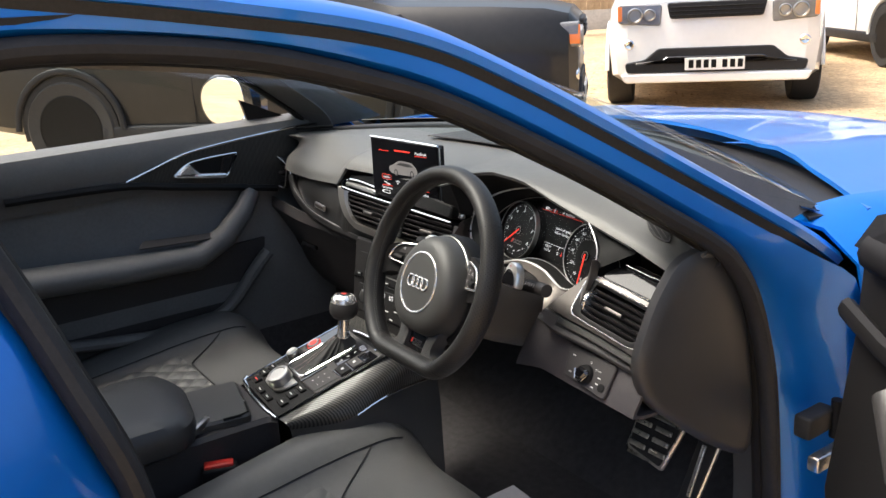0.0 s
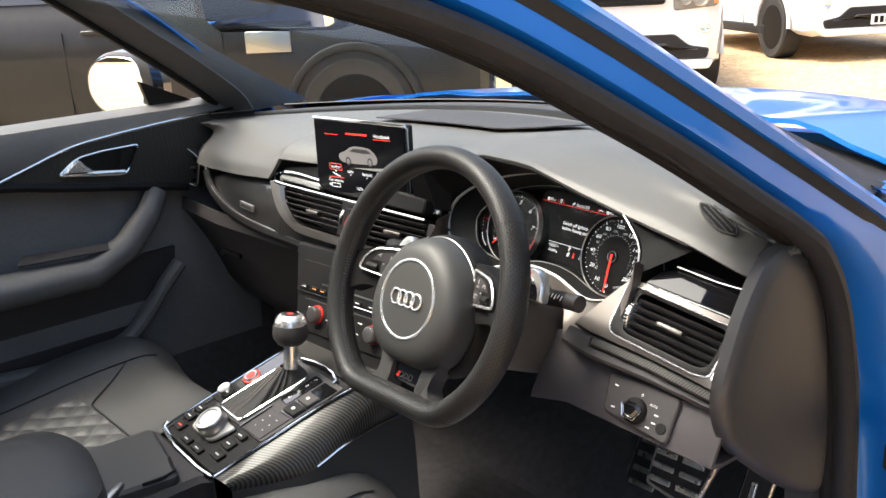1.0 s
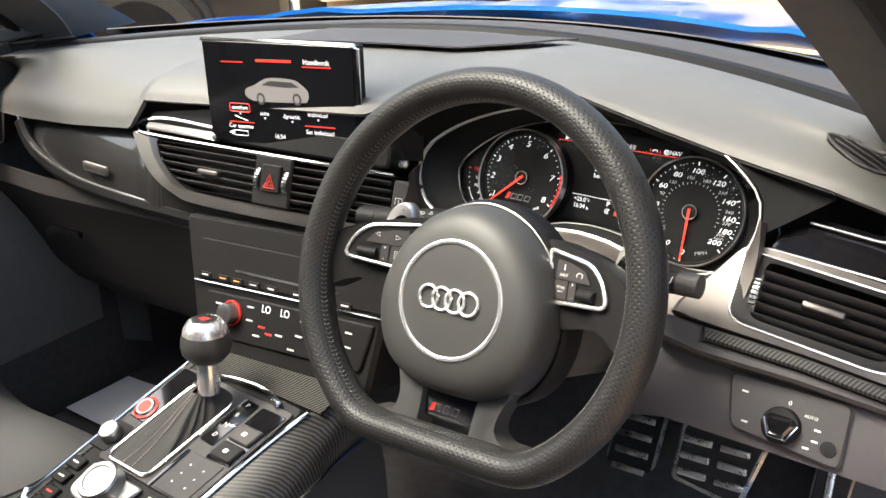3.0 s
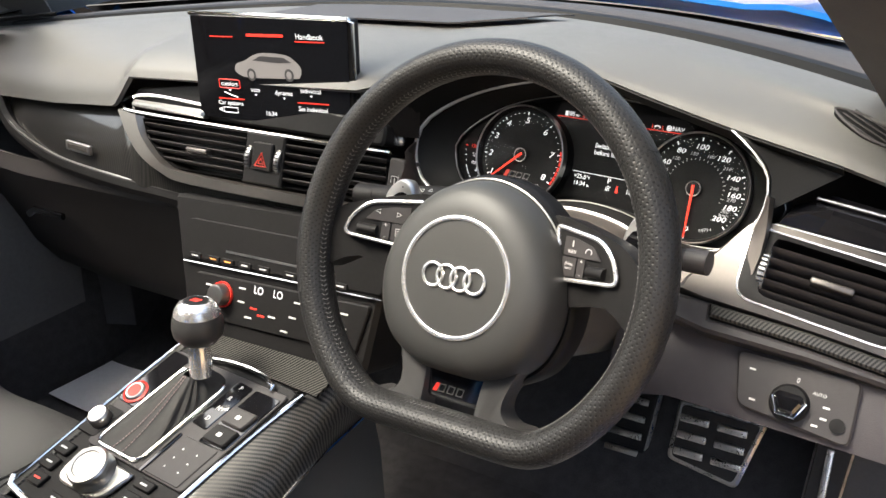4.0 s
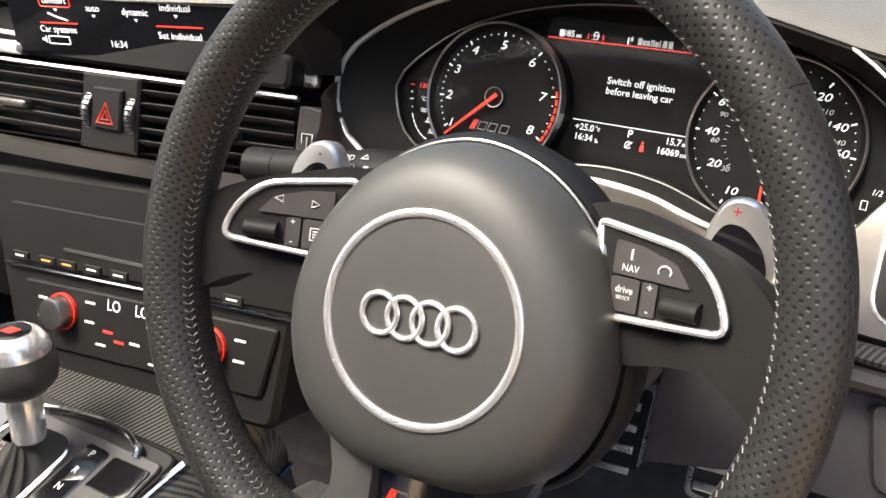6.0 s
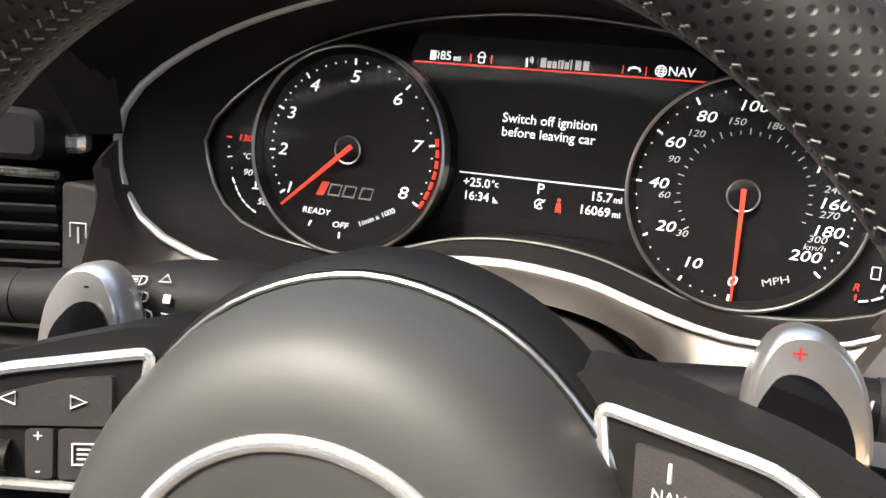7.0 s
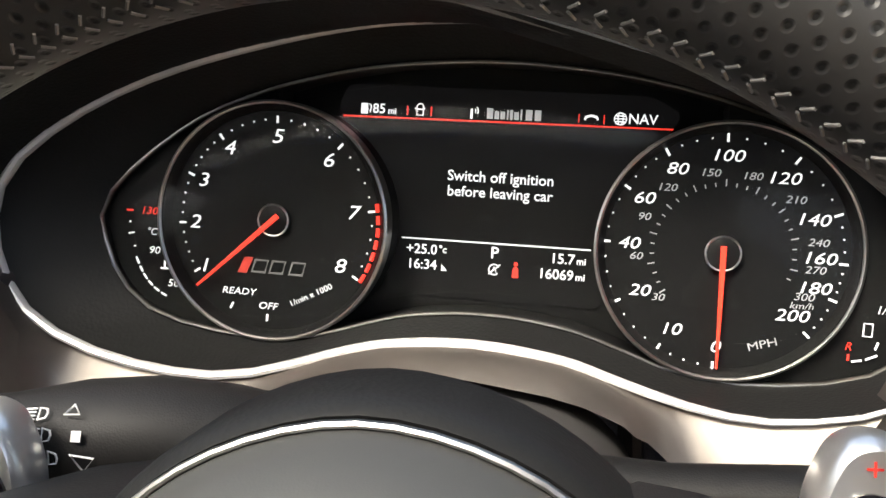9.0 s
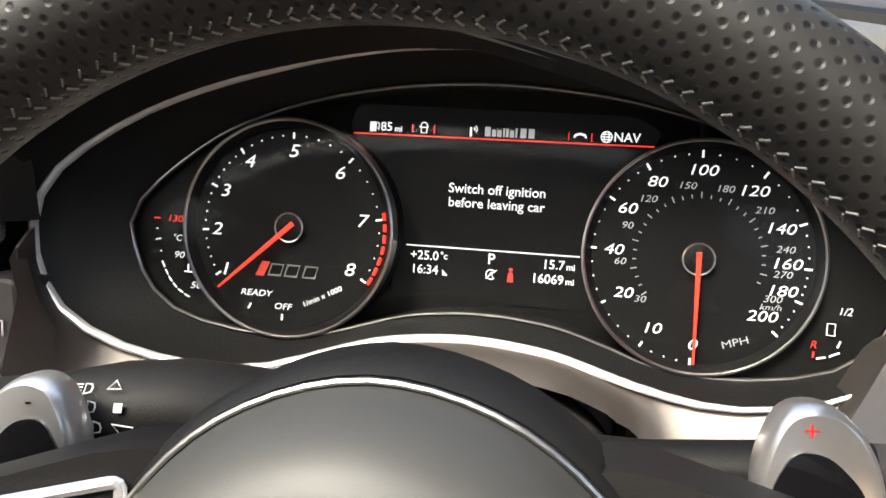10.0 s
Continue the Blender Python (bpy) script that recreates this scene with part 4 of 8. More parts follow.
# ---- driver's door, swung open ----
def door_right():
    d = thing("driver_door", (0.84, 0.46, 0.3), "driver's door swung open, seen on its black lining", "car door")
    a = radians(62)
    o = Vector((0.868, 0.425, 0))
    b = Vector((math.sin(a), -math.cos(a), 0))
    nn = Vector((-math.cos(a), -math.sin(a), 0))
    def P(s, z, w):
        return o + b * s + nn * w + Vector((0, 0, z))
    ss = [0.0, 0.03, 0.15, 0.4, 0.7, 0.98]
    part("door_card", loft([[P(s, z, 0.03 + 0.03 * math.exp(-((z - 0.6) / 0.15) ** 2)) for s in ss] for z in (0.32, 0.45, 0.6, 0.72, 0.84, 0.93, 0.965)], thick=0.01), TRIM, d)
    part("outer_skin", loft([[P(s, z, w) for s in ss] for z, w in ((0.25, -0.06), (0.5, -0.085), (0.8, -0.08), (0.93, -0.05), (0.965, 0.0))], thick=0.006), BLUE, d)
    part("door_edge", loft([[P(-0.004, z, w) for w in (-0.075, -0.02, 0.032)] for z in (0.3, 0.6, 0.93)], thick=0.005), RUBBER, d)
    part("upper_pad", tube([P(s, 0.955 - 0.01 * s, 0.03) for s in (0.02, 0.2, 0.5, 0.95)], 0.035, 0.03, n=12), TRIM, d)
    part("window_frame", tube([P(0.02, 0.97, 0), P(0.2, 1.06, -0.03), P(0.45, 1.18, -0.07), P(0.7, 1.25, -0.1), P(0.95, 1.26, -0.1), P(0.98, 0.97, 0)], 0.02, 0.014, ref=tuple(nn), n=8), RUBBER, d)
    g = part("side_glass", loft([[P(0.03, 0.97, 0), P(0.5, 0.97, 0), P(0.97, 0.97, 0)], [P(0.45, 1.18, -0.07), P(0.7, 1.19, -0.08), P(0.96, 1.18, -0.08)], [P(0.7, 1.245, -0.1), P(0.8, 1.25, -0.1), P(0.945, 1.25, -0.1)]]), GLASS, d)
    g.visible_shadow = False
    part("check_strap", box((-0.01, -0.05, -0.012), (0.01, 0.05, 0.012), 0.004, Matrix.Translation((0.81, 0.42, 0.62))), STEEL, d)
    part("sail_panel", loft([[P(0.0, 0.955, 0.045), P(0.17, 0.955, 0.045)], [P(0.02, 1.0, 0.03), P(0.17, 1.06, 0.02)]], thick=0.012), TRIM, d)
    part("trim_line", tube([P(0.0, 0.872, 0.06), P(0.1, 0.855, 0.07), P(0.3, 0.83, 0.075), P(0.6, 0.80, 0.07)], 0.012, 0.016, n=8), TRIM, d)
    part("armrest", tube([P(0.12, 0.80, 0.07), P(0.2, 0.74, 0.09), P(0.32, 0.70, 0.1), P(0.9, 0.71, 0.1)], [0.02, 0.028, 0.034, 0.036], [0.02, 0.03, 0.04, 0.045], n=12), LEATHER, d)


door_right()


# ---- dashboard ----
dash = thing("dashboard", (0.0, 0.3, 0.6), "black leather-topped dashboard with carbon and aluminium trim", "dashboard")
LIP_X = [-0.71, -0.62, -0.543, -0.40, -0.258, -0.235, 0.12, 0.16, 0.20, 0.28, 0.36, 0.44, 0.52, 0.60, 0.66, 0.71]
LIP_Z = [0.870, 0.882, 0.887, 0.894, 0.905, 0.942, 0.955, 0.968, 0.990, 1.006, 1.003, 0.978, 0.955, 0.938, 0.922, 0.905]
LIP_Y = [0.27, 0.235, 0.216, 0.20, 0.192, 0.205, 0.215, 0.215, 0.212, 0.21, 0.21, 0.213, 0.218, 0.215, 0.21, 0.215]
CREST_X, CREST_Z = [-0.71, -0.5, -0.2, 0.12, 0.28, 0.40, 0.55, 0.71], [0.955, 0.975, 0.985, 0.990, 1.014, 1.008, 0.980, 0.945]


def pad(x, t):
    """The dash top: t runs from the front lip to the foot of the windscreen."""
    ly, lz, zc = np.interp(x, LIP_X, LIP_Y), np.interp(x, LIP_X, LIP_Z), np.interp(x, CREST_X, CREST_Z)
    ye, ze = 0.62 - 0.72 * x * x, 0.982 - 0.04 * x * x
    p = [(ly, lz), (ly + 0.012, lz + 0.34 * (zc - lz)), (ly + 0.05, lz + 0.72 * (zc - lz)), (ly + 0.4 * (ye - ly), zc), (ly + 0.7 * (ye - ly), (zc * 0.6 + ze * 0.4)), (ye, ze)]
    f = t * 5
    i = min(int(f), 4)
    a, b = Vector(p[i]), Vector(p[i + 1])
    z, d = Vector(p[i - 1]) if i else a * 2 - b, Vector(p[i + 2]) if i < 4 else b * 2 - a
    k = f - i
    q = 0.5 * (2 * a + (b - z) * k + (2 * z - 5 * a + 4 * b - d) * k * k + (3 * a - z - 3 * b + d) * k ** 3)
    return Vector((x, q.x, q.y))


pad_x = sorted(set([round(-0.71 + 0.0284 * k, 4) for k in range(51)] + [-0.262, -0.256, -0.248, -0.24, -0.235]))
part("upper_pad", loft([[pad(x, k / 20) for x in pad_x] for k in range(21)], thick=0.006), PADDING, dash, "grained grey-black leather dash top")
part("speaker_grille", loft([[pad(x, 0.66 + 0.24 * k / 5) + Vector((0, 0, 0.0080)) for x in [-0.19 + 0.02 * j for j in range(22)]] for k in range(6)], thick=0.002), LOWER, dash, "flat dark speaker grille in the dash top")
part("defroster_gap", loft([[Vector((x, 0.62 - 0.72 * x * x + d, 0.982 - 0.04 * x * x + dz)) for x in [-0.66 + 0.033 * k for k in range(41)]] for d, dz in ((-0.004, -0.001), (0.006, -0.012), (0.022, -0.012), (0.03, 0.002), (0.04, 0.004), (0.05, -0.006))], thick=0.003), DIALBLACK, dash)
part("screen_ledge", loft([[Vector((x, (0.62 - 0.72 * x * x) * (1 - f) + (screen_edge(x) - 0.02) * f + 0.05 * (1 - f), 0.980 - 0.04 * x * x + dz)) for x in [-0.66 + 0.033 * k for k in range(41)]] for f, dz in ((0, -0.004), (0.08, 0.004), (0.3, 0.004), (0.55, -0.002), (0.62, -0.010), (1.0, -0.022))], thick=0.004), LOWER, dash)


def pad_at(x, y):
    lo, hi = 0.0, 1.0
    for _ in range(24):
        mid = (lo + hi) / 2
        lo, hi = (mid, hi) if pad(x, mid).y < y else (lo, mid)
    return pad(x, lo)


def top_vent(pts, n_slats):
    """A small slatted vent let into the dash top, given by its corners in plan."""
    shape = [tuple(q) for q in curve2(pts, 5, True)]
    cx, cy = sum(p[0] for p in shape) / len(shape), sum(p[1] for p in shape) / len(shape)
    def q_(f, w):
        return [pad_at(cx + (p[0] - cx) * f, cy + (p[1] - cy) * f) + Vector((0, -0.1 * w, w + 0.0115)) for p in shape]
    vt = part("demister_vent", loft([q_(1.0, -0.002), q_(1.0, 0.003), q_(0.93, 0.0034), q_(0.5, 0.0032), q_(0.02, 0.0032)], closed=True), DIALBLACK, dash, "small oval slatted vent")
    part("vent_lip", tube(q_(1.02, 0.0032), 0.0018, closed=True, n=6), TRIM, vt)
    a, b = Vector(pts[0]), Vector(pts[2])
    d = (Vector(pts[1]) - Vector(pts[3])) * 0.5
    for k in range(n_slats):
        e = -0.72 + 1.44 * k / (n_slats - 1)
        h = 0.46 * math.sqrt(1 - e * e)
        part("slat", tube([pad_at(*(a.lerp(b, 0.5 + h * f) + d * e)) + Vector((0, 0, 0.0156)) for f in (-1, -0.5, 0, 0.5, 1)], 0.0008, 0.0010, n=6), TRIM, vt)


TV = frm((0.6095, 0.2595, 0.9565), (0.8874, -0.3096, -0.3416), (0.4168, 0.8555, 0.3073))
tv = [tuple(p) for p in curve2([(-0.0335, 0.0000), (0.0042, -0.0115), (0.0335, -0.0000), (0.0042, 0.0128)], 6, True)]
vt = part("demister_vent", prism(tv, -0.006, 0.0042, TV), DIALBLACK, dash, "small oval slatted vent")
part("vent_lip", tube([TV @ Vector((p[0], p[1], 0.0042)) for p in tv], 0.0013, closed=True, n=6), LOWER, vt)
for k in range(4):
    b = (k - 1.5) * 0.0056
    h = 0.032 * math.sqrt(1 - (b / 0.0165) ** 2)
    part("slat", box((-h * 0.8, b - 0.0006, 0.0036), (h * 0.8, b + 0.0006, 0.0052), 0.0003, TV @ pose(0, 0, 0, 0, 0, -5)), LOWER, vt)
top_vent([(-0.575, 0.36), (-0.625, 0.325), (-0.66, 0.295), (-0.612, 0.325)], 5)

# passenger trim and the satin sweep round the centre vents, in the frame of the stack
ST = frm((0.0, 0.181, 0.872), (1, 0, 0), (0, 0.053, 0.158))


def stack(pts):
    return [(u / 1000, v / 1000) for u, v in pts]


pt = [(-0.545, 0.887), (-0.40, 0.893), (-0.245, 0.902), (-0.232, 0.878), (-0.204, 0.852), (-0.16, 0.836), (-0.113, 0.828), (0.066, 0.829), (0.185, 0.832), (0.185, 0.806), (-0.01, 0.806),
      (-0.10, 0.808), (-0.19, 0.811), (-0.26, 0.815), (-0.37, 0.818), (-0.44, 0.827), (-0.50, 0.844), (-0.53, 0.862)]
def trim_y(x, z):
    return 0.186 + (0.030 * ((-0.24 - x) / 0.3) ** 1.2 if x < -0.24 else 0.0) - 0.14 * max(0.0, 0.90 - z) * (1 if x < -0.2 else 0.35) * 0.6
tx = sorted(set([round(-0.545 + 0.0146 * k, 4) for k in range(51)] + [-0.245, -0.232]))
def trim_top(x):
    return float(np.interp(x, [p[0] for p in pt[:9]], [p[1] for p in pt[:9]]))
def trim_low(x):
    return float(np.interp(x, [-0.545, -0.525, -0.44, -0.37, -0.26, -0.19, -0.10, 0.185], [0.878, 0.855, 0.826, 0.818, 0.815, 0.810, 0.808, 0.806]))
def trim_face(x, f):
    z1, z0 = trim_top(x), trim_low(x)
    z = z1 + (z0 - z1) * f
    return Vector((x, trim_y(x, z) + (0.034 * math.exp(-(z1 - z) / 0.034) * min(1.0, max(0.0, -0.21 - x) / 0.04)), z))
part("passenger_trim", loft([[trim_face(x, f) for x in tx] for f in (0, 0.06, 0.13, 0.2, 0.3, 0.42, 0.56, 0.7, 0.85, 1.0)] + [[trim_face(x, 1.0) + Vector((0, 0.05, 0)) for x in tx]], thick=0.003), CARBON_GLOSS, dash, "lacquered carbon-fibre trim panel")
edge = [Vector((x, trim_y(x, z) - 0.001, z)) for x, z in pt[9:]] + [Vector((-0.548, trim_y(-0.545, 0.887), 0.889))]
# silver rod standing in for the highlight along the ledge
part("trim_line", tube(curve2([tuple(v) for v in edge], 4), 0.0013, n=6), SILVER, dash, "thin silver line drawn as the ledge's highlight")
part("trim_edge", tube([v + Vector((0, 0.004, -0.010)) for v in [Vector(q) for q in curve2([tuple(v) for v in edge], 4)]], 0.010, 0.012, n=8), TRIM, dash)
bd = frm((-0.335, 0.1845, 0.842), (0.99, -0.09, -0.02), (0, 0.1, 1))
badge = part("badge", prism(rect(-0.028, -0.0065, 0.028, 0.0065, 0.002), -0.002, 0.0025, bd, 0.0008), SILVER, dash, "small satin metal badge")
part("badge_bar", prism(rect(-0.022, -0.003, 0.022, 0.003), 0.0024, 0.0031, bd), DARKMETAL, badge)

inner = stack([(-208, 27), (-196, 4), (-170, -18), (-143, -31), (-90, -33), (66, -33), (185, -31)])
outer = stack([(-249, 33), (-228, 4), (-200, -20), (-160, -36), (-113, -44), (66, -43), (185, -40)])
ic, oc = curve2(inner, 6), curve2(outer, 6)
part("satin_sweep", loft([[ST @ Vector((p.x, p.y, w)) for p in c] for c, w in ((oc, -0.006), ([a.lerp(b, 0.12) for a, b in zip(oc, ic)], 0.002), ([a.lerp(b, 0.88) for a, b in zip(oc, ic)], 0.003), (ic, -0.006))], thick=0.002), SWEEP, dash, "satin aluminium sweep round the centre vents")

# screen shelf
part("screen_shelf", prism(rounded(stack([(-252, 36), (150, 34), (150, 58), (-120, 78), (-240, 62)]), 0.008), -0.06, -0.018, ST, 0.003), TRIM, dash, "black shelf behind the display")
part("shelf_line", tube([ST @ Vector(p) for p in curve2([(-0.115, 0.052, -0.012), (-0.20, 0.055, -0.012), (-0.247, 0.048, -0.012), (-0.250, 0.036, -0.01), (-0.20, 0.031, -0.01), (0.165, 0.029, -0.01)], 5)], 0.0022, n=6), CHROME, dash)
part("shelf_bar", prism(rounded(stack([(-240, 38), (-110, 35), (-110, 46), (-236, 47)]), 0.004), -0.02, -0.009, ST, 0.003), SILVER, dash, "satin strip in the shelf")
part("shelf_bar", prism(rounded(stack([(112, 38), (164, 37), (164, 48), (112, 50)]), 0.004), -0.02, -0.009, ST @ Matrix.Translation((0.03, 0, 0)) @ pose(0, 0, 0, 0, 13, 0) @ Matrix.Translation((-0.03, 0, 0)), 0.003), RINGMETAL, dash, "satin strip in the shelf")


def air_vent(poly, slats, v0, v1, m, name, handle, skew=0.0):
    """A vent: dark box, slats that end at its outline, and a handle."""
    vt = part(name, prism(poly, -0.05, -0.032, m), DIALBLACK, dash, "slatted black air vent")
    part("vent_wall", loft([[m @ Vector((p[0], p[1], w)) for p in poly] for w in (-0.034, -0.002)], closed=True), TRIM, vt)
    for k in range(slats):
        v = v0 + (v1 - v0) * k / (slats - 1)
        xs_ = []
        for i in range(len(poly)):
            a, b = poly[i - 1], poly[i]
            fa, fb = a[1] - skew * a[0] - v, b[1] - skew * b[0] - v
            if fa * fb < 0:
                xs_.append(a[0] + (b[0] - a[0]) * fa / (fa - fb))
        if len(xs_) < 2:
            continue
        x0, x1 = min(xs_), max(xs_)
        pts = [m @ Vector((x0 + (x1 - x0) * j / 6, v + skew * (x0 + (x1 - x0) * j / 6), -0.011)) for j in range(7)]
        part("slat", tube(pts, 0.0022, 0.0095, ref=tuple((m.to_3x3() @ Vector((0, 0.25, 1)))), n=8), LOWER, vt)
    hm = m @ pose(handle[0], handle[1], 0, 0, 0, math.degrees(math.atan(skew)))
    part("vent_handle", box((-0.017, -0.0035, -0.008), (0.017, 0.0030, 0.004), 0.002, hm), VENTMETAL, vt)


air_vent(stack([(-205, 25), (-194, 3), (-168, -17), (-141, -29), (-30, -27), (-30, 27)]), 5, -0.020, 0.018, ST, "air_vent", (-0.103, -0.003))
SR = ST @ Matrix.Translation((0.03, 0, 0)) @ pose(0, 0, 0, 0, 13, 0) @ Matrix.Translation((-0.03, 0, 0))
air_vent(stack([(30, 27), (152, 25), (155, -18), (148, -28), (30, -27)]), 5, -0.020, 0.018, SR, "air_vent", (0.095, -0.003))
hz = part("hazard_module", prism(stack([(-29, -29), (29, -29), (29, 29), (-29, 29)]), -0.03, 0.0, ST, 0.002), TRIM, dash, "black block with the hazard switch and thumbwheels")
part("hazard_button", prism(rect(-0.0135, -0.013, 0.0155, 0.019, 0.003), 0, 0.004, ST, 0.0015), TRIM, hz)
tri_ = [(-0.007, -0.008), (0.009, -0.008), (0.001, 0.007)]
part("hazard_sign", tube([ST @ Vector((a, b, 0.0045)) for a, b in tri_], 0.0011, closed=True, n=5), DIM_RED, hz)
part("hazard_sign", tube([ST @ Vector((0.001 + (a - 0.001) * 0.45, -0.003 + (b + 0.003) * 0.45, 0.0045)) for a, b in tri_], 0.0008, closed=True, n=5), DIM_RED, hz)
for u in (-0.0215, 0.0225):
    w = part("thumbwheel", lathe([(0.019, -0.0035), (0.020, -0.002), (0.020, 0.002), (0.019, 0.0035)], ST @ pose(u, 0.0, -0.015, 0, 90, 0), 28), SILVER, hz)
    for k in range(7):
        part("rib", box((-0.0032, -0.0006, -0.0006), (0.0032, 0.0006, 0.0008), 0.0002, ST @ pose(u, 0.0, -0.015, -36 + 12 * k, 0, 0) @ pose(0, 0, 0.020)), TRIM, w)
BT = ST @ Matrix.Translation((0, 0, -0.031))
btn = part("button_column", prism(rounded(stack([(150, -46), (176, -46), (172, 22), (152, 24)]), 0.004), -0.03, 0.001, BT, 0.0015), LOWER, dash)
part("button_icon", tube([BT @ Vector((0.162 + a, -0.002 + b, 0.0022)) for a, b in ((-0.0045, -0.001), (-0.0045, 0.006), (0.0045, 0.006), (0.0045, -0.001))], 0.0005, n=4), PRINT, btn)
part("button_icon", tube([BT @ Vector((0.162, 0.002 - k * 0.004, 0.0022)) for k in range(3)], 0.0006, n=4), PRINT, btn)
part("button_icon", tube([BT @ Vector((0.162 + 0.004 * math.cos(a), -0.024 + 0.004 * math.sin(a), 0.0022)) for a in [k * 0.6 for k in range(9)]], 0.0005, n=4), PRINT, btn)

# radio and climate panels
part("stack_body", prism(rounded(stack([(-140, -58), (190, -46), (172, -215), (-92, -222)]), 0.012), -0.07, -0.003, ST, 0.005), TRIM, dash, "black centre stack")
part("radio_panel", prism(rounded(stack([(-103, -84), (186, -76), (183, -121), (-106, -132)]), 0.004), -0.01, 0.0, ST, 0.001), TRIM, dash, "black radio panel with a disc slot")
part("disc_slot", prism(stack([(-40, -113), (120, -109), (120, -111.5), (-40, -115.5)]), 0, 0.0012, ST), SILVER, dash)
part("panel_line", tube([ST @ Vector(p) for p in ((-0.106, -0.1365, 0.001), (0.05, -0.130, 0.001), (0.186, -0.125, 0.001))], 0.0014, n=6), CHROME, dash)
for k, (u, lit) in enumerate(((-88, 0), (-58, 1), (-35, 1), (-8, 0), (20, 0), (60, 0), (95, 0), (130, 0))):
    v = -127.5 + 0.03 * (u + 88)
    bt = part("radio_button", prism(rounded(stack([(u - 9, v - 3.5), (u + 9, v - 3.2), (u + 9, v + 3.5), (u - 9, v + 3.2)]), 0.001), 0, 0.002, ST, 0.0006), TRIM, dash)
    part("button_mark", prism(stack([(u - 5, v - 0.8), (u + 5, v - 0.6), (u + 5, v + 0.8), (u - 5, v + 0.6)]), 0.002, 0.0024, ST), ORANGE_LIT if lit else PRINT, bt)
cl = part("climate_panel", prism(rounded(stack([(-84, -146), (172, -135), (160, -190), (-72, -200)]), 0.005), -0.01, 0.001, ST, 0.0015), TRIM, dash, "black climate panel with two knurled dials")
for u, v in ((-37, -165), (113, -160)):
    dm = at(ST, u / 1000, v / 1000, 0.001)
    part("dial_ring", lathe([(0.0155, 0), (0.0155, 0.003), (0.0140, 0.003), (0.0140, 0.0)], dm, 28), RED, cl, "red ring")
    part("dial", lathe([(0.0128, 0), (0.0128, 0.012), (0.0118, 0.0145), (0.0095, 0.015), (0.001, 0.0142)], dm, 32), SILVER, cl, "satin metal dial")
for u, v in ((17, -150), (46, -149)):
    lettering("display_text", "LO", 0.013, at(ST, u / 1000, v / 1000, 0.0016), WHITE_LIT, cl, squeeze=0.85)
for u, v, mt in ((-60, -158, PRINT), (-60, -174, PRINT), (-8, -152, PRINT), (-8, -168, PRINT), (12, -172, RED_LIT), (24, -178, RED_LIT), (5, -184, PRINT), (40, -176, PRINT), (70, -170, PRINT), (75, -152, PRINT), (140, -150, PRINT), (140, -166, PRINT), (60, -188, PRINT)):
    part("button_mark", prism(stack([(u - 5, v - 1), (u + 5, v - 0.8), (u + 5, v + 1), (u - 5, v + 0.8)]), 0.001, 0.0018, ST), mt, cl)

# lower dash on both sides
part("glovebox", loft([[Vector((x, y + 0.05 * max(0, (-x - 0.5)) * 2, z)) for x in (-0.71, -0.62, -0.5, -0.35, -0.2, -0.135)] for y, z in ((0.205, 0.80), (0.20, 0.775), (0.215, 0.755), (0.25, 0.69), (0.285, 0.60), (0.32, 0.55), (0.42, 0.50), (0.58, 0.48))], thick=0.006), LOWER, dash, "dark glovebox lid")
part("stack_side", loft([[Vector(p) for p in ((-0.135, 0.20, 0.80), (-0.14, 0.17, 0.80), (-0.115, 0.160, 0.79))], [Vector(p) for p in ((-0.135, 0.22, 0.70), (-0.125, 0.15, 0.70), (-0.105, 0.132, 0.70))], [Vector(p) for p in ((-0.13, 0.26, 0.62), (-0.115, 0.13, 0.63), (-0.09, 0.11, 0.64))]], thick=0.004), LOWER, dash)
part("glovebox_catch", tube([(-0.58, 0.243, 0.685), (-0.55, 0.236, 0.70), (-0.48, 0.235, 0.70)], 0.004, 0.006, n=8), GLOSS, dash)

# instrument frame
CL = frm((0.2858, 0.2664, 0.8914), (0.995, -0.0991, -0.0104), (0.0442, 0.3458, 0.9373)) @ Matrix.Scale(1.0158, 4)
MID = 0.0925
half = [(0, 83.5), (24, 82.7), (44, 81), (66, 77.2), (90, 71.5), (118, 63.5), (145, 53.5), (170, 41), (192, 26), (205, 12), (210, -4), (208, -22), (200, -38), (189, -48), (170, -57), (141, -63), (114, -64.5), (95, -62.5), (76, -57), (55, -49.5), (32, -43.5), (0, -40.8)]
# the driver's outer side is shorter and stands further forward
half_r = [(0, 83.5), (24, 82.5), (44, 80), (66, 75.5), (100, 66.5), (125, 56), (150, 40), (166, 24), (171, 8), (170, -9), (163, -29), (148, -44), (126, -52), (104, -56), (83, -55), (66, -52), (52, -48.5), (32, -43.5), (0, -40.8)]
BEZ = [(MID + d / 1000, v / 1000) for d, v in half_r[:-1]] + [(MID - d / 1000, v / 1000) for d, v in half[::-1][:-1]]
BEZ = [tuple(v) for v in curve2(BEZ, 3, True)]
def forward(u):
    k = min(1.0, max(0.0, (u - MID - 0.04) / 0.12))
    return 0.024 * k * k * (3 - 2 * k)
glh = [(0, 70.2), (24, 69.3), (50, 66.6), (76, 61.5), (103, 53.5), (130, 41.5), (156, 22.5), (171, 7), (175, -3), (169, -24), (158, -38), (142, -46), (116, -50.3), (93, -51.2), (74, -48.3), (55, -42), (36, -36.3), (16, -33.4), (0, -32.7)]
GL = [(0.0945 + d / 1000, v / 1000) for d, v in glh[:-1]] + [(0.0945 - d / 1000, v / 1000) for d, v in glh[::-1][:-1]]
GL = [tuple(v) for v in curve2(GL, 4, True)]
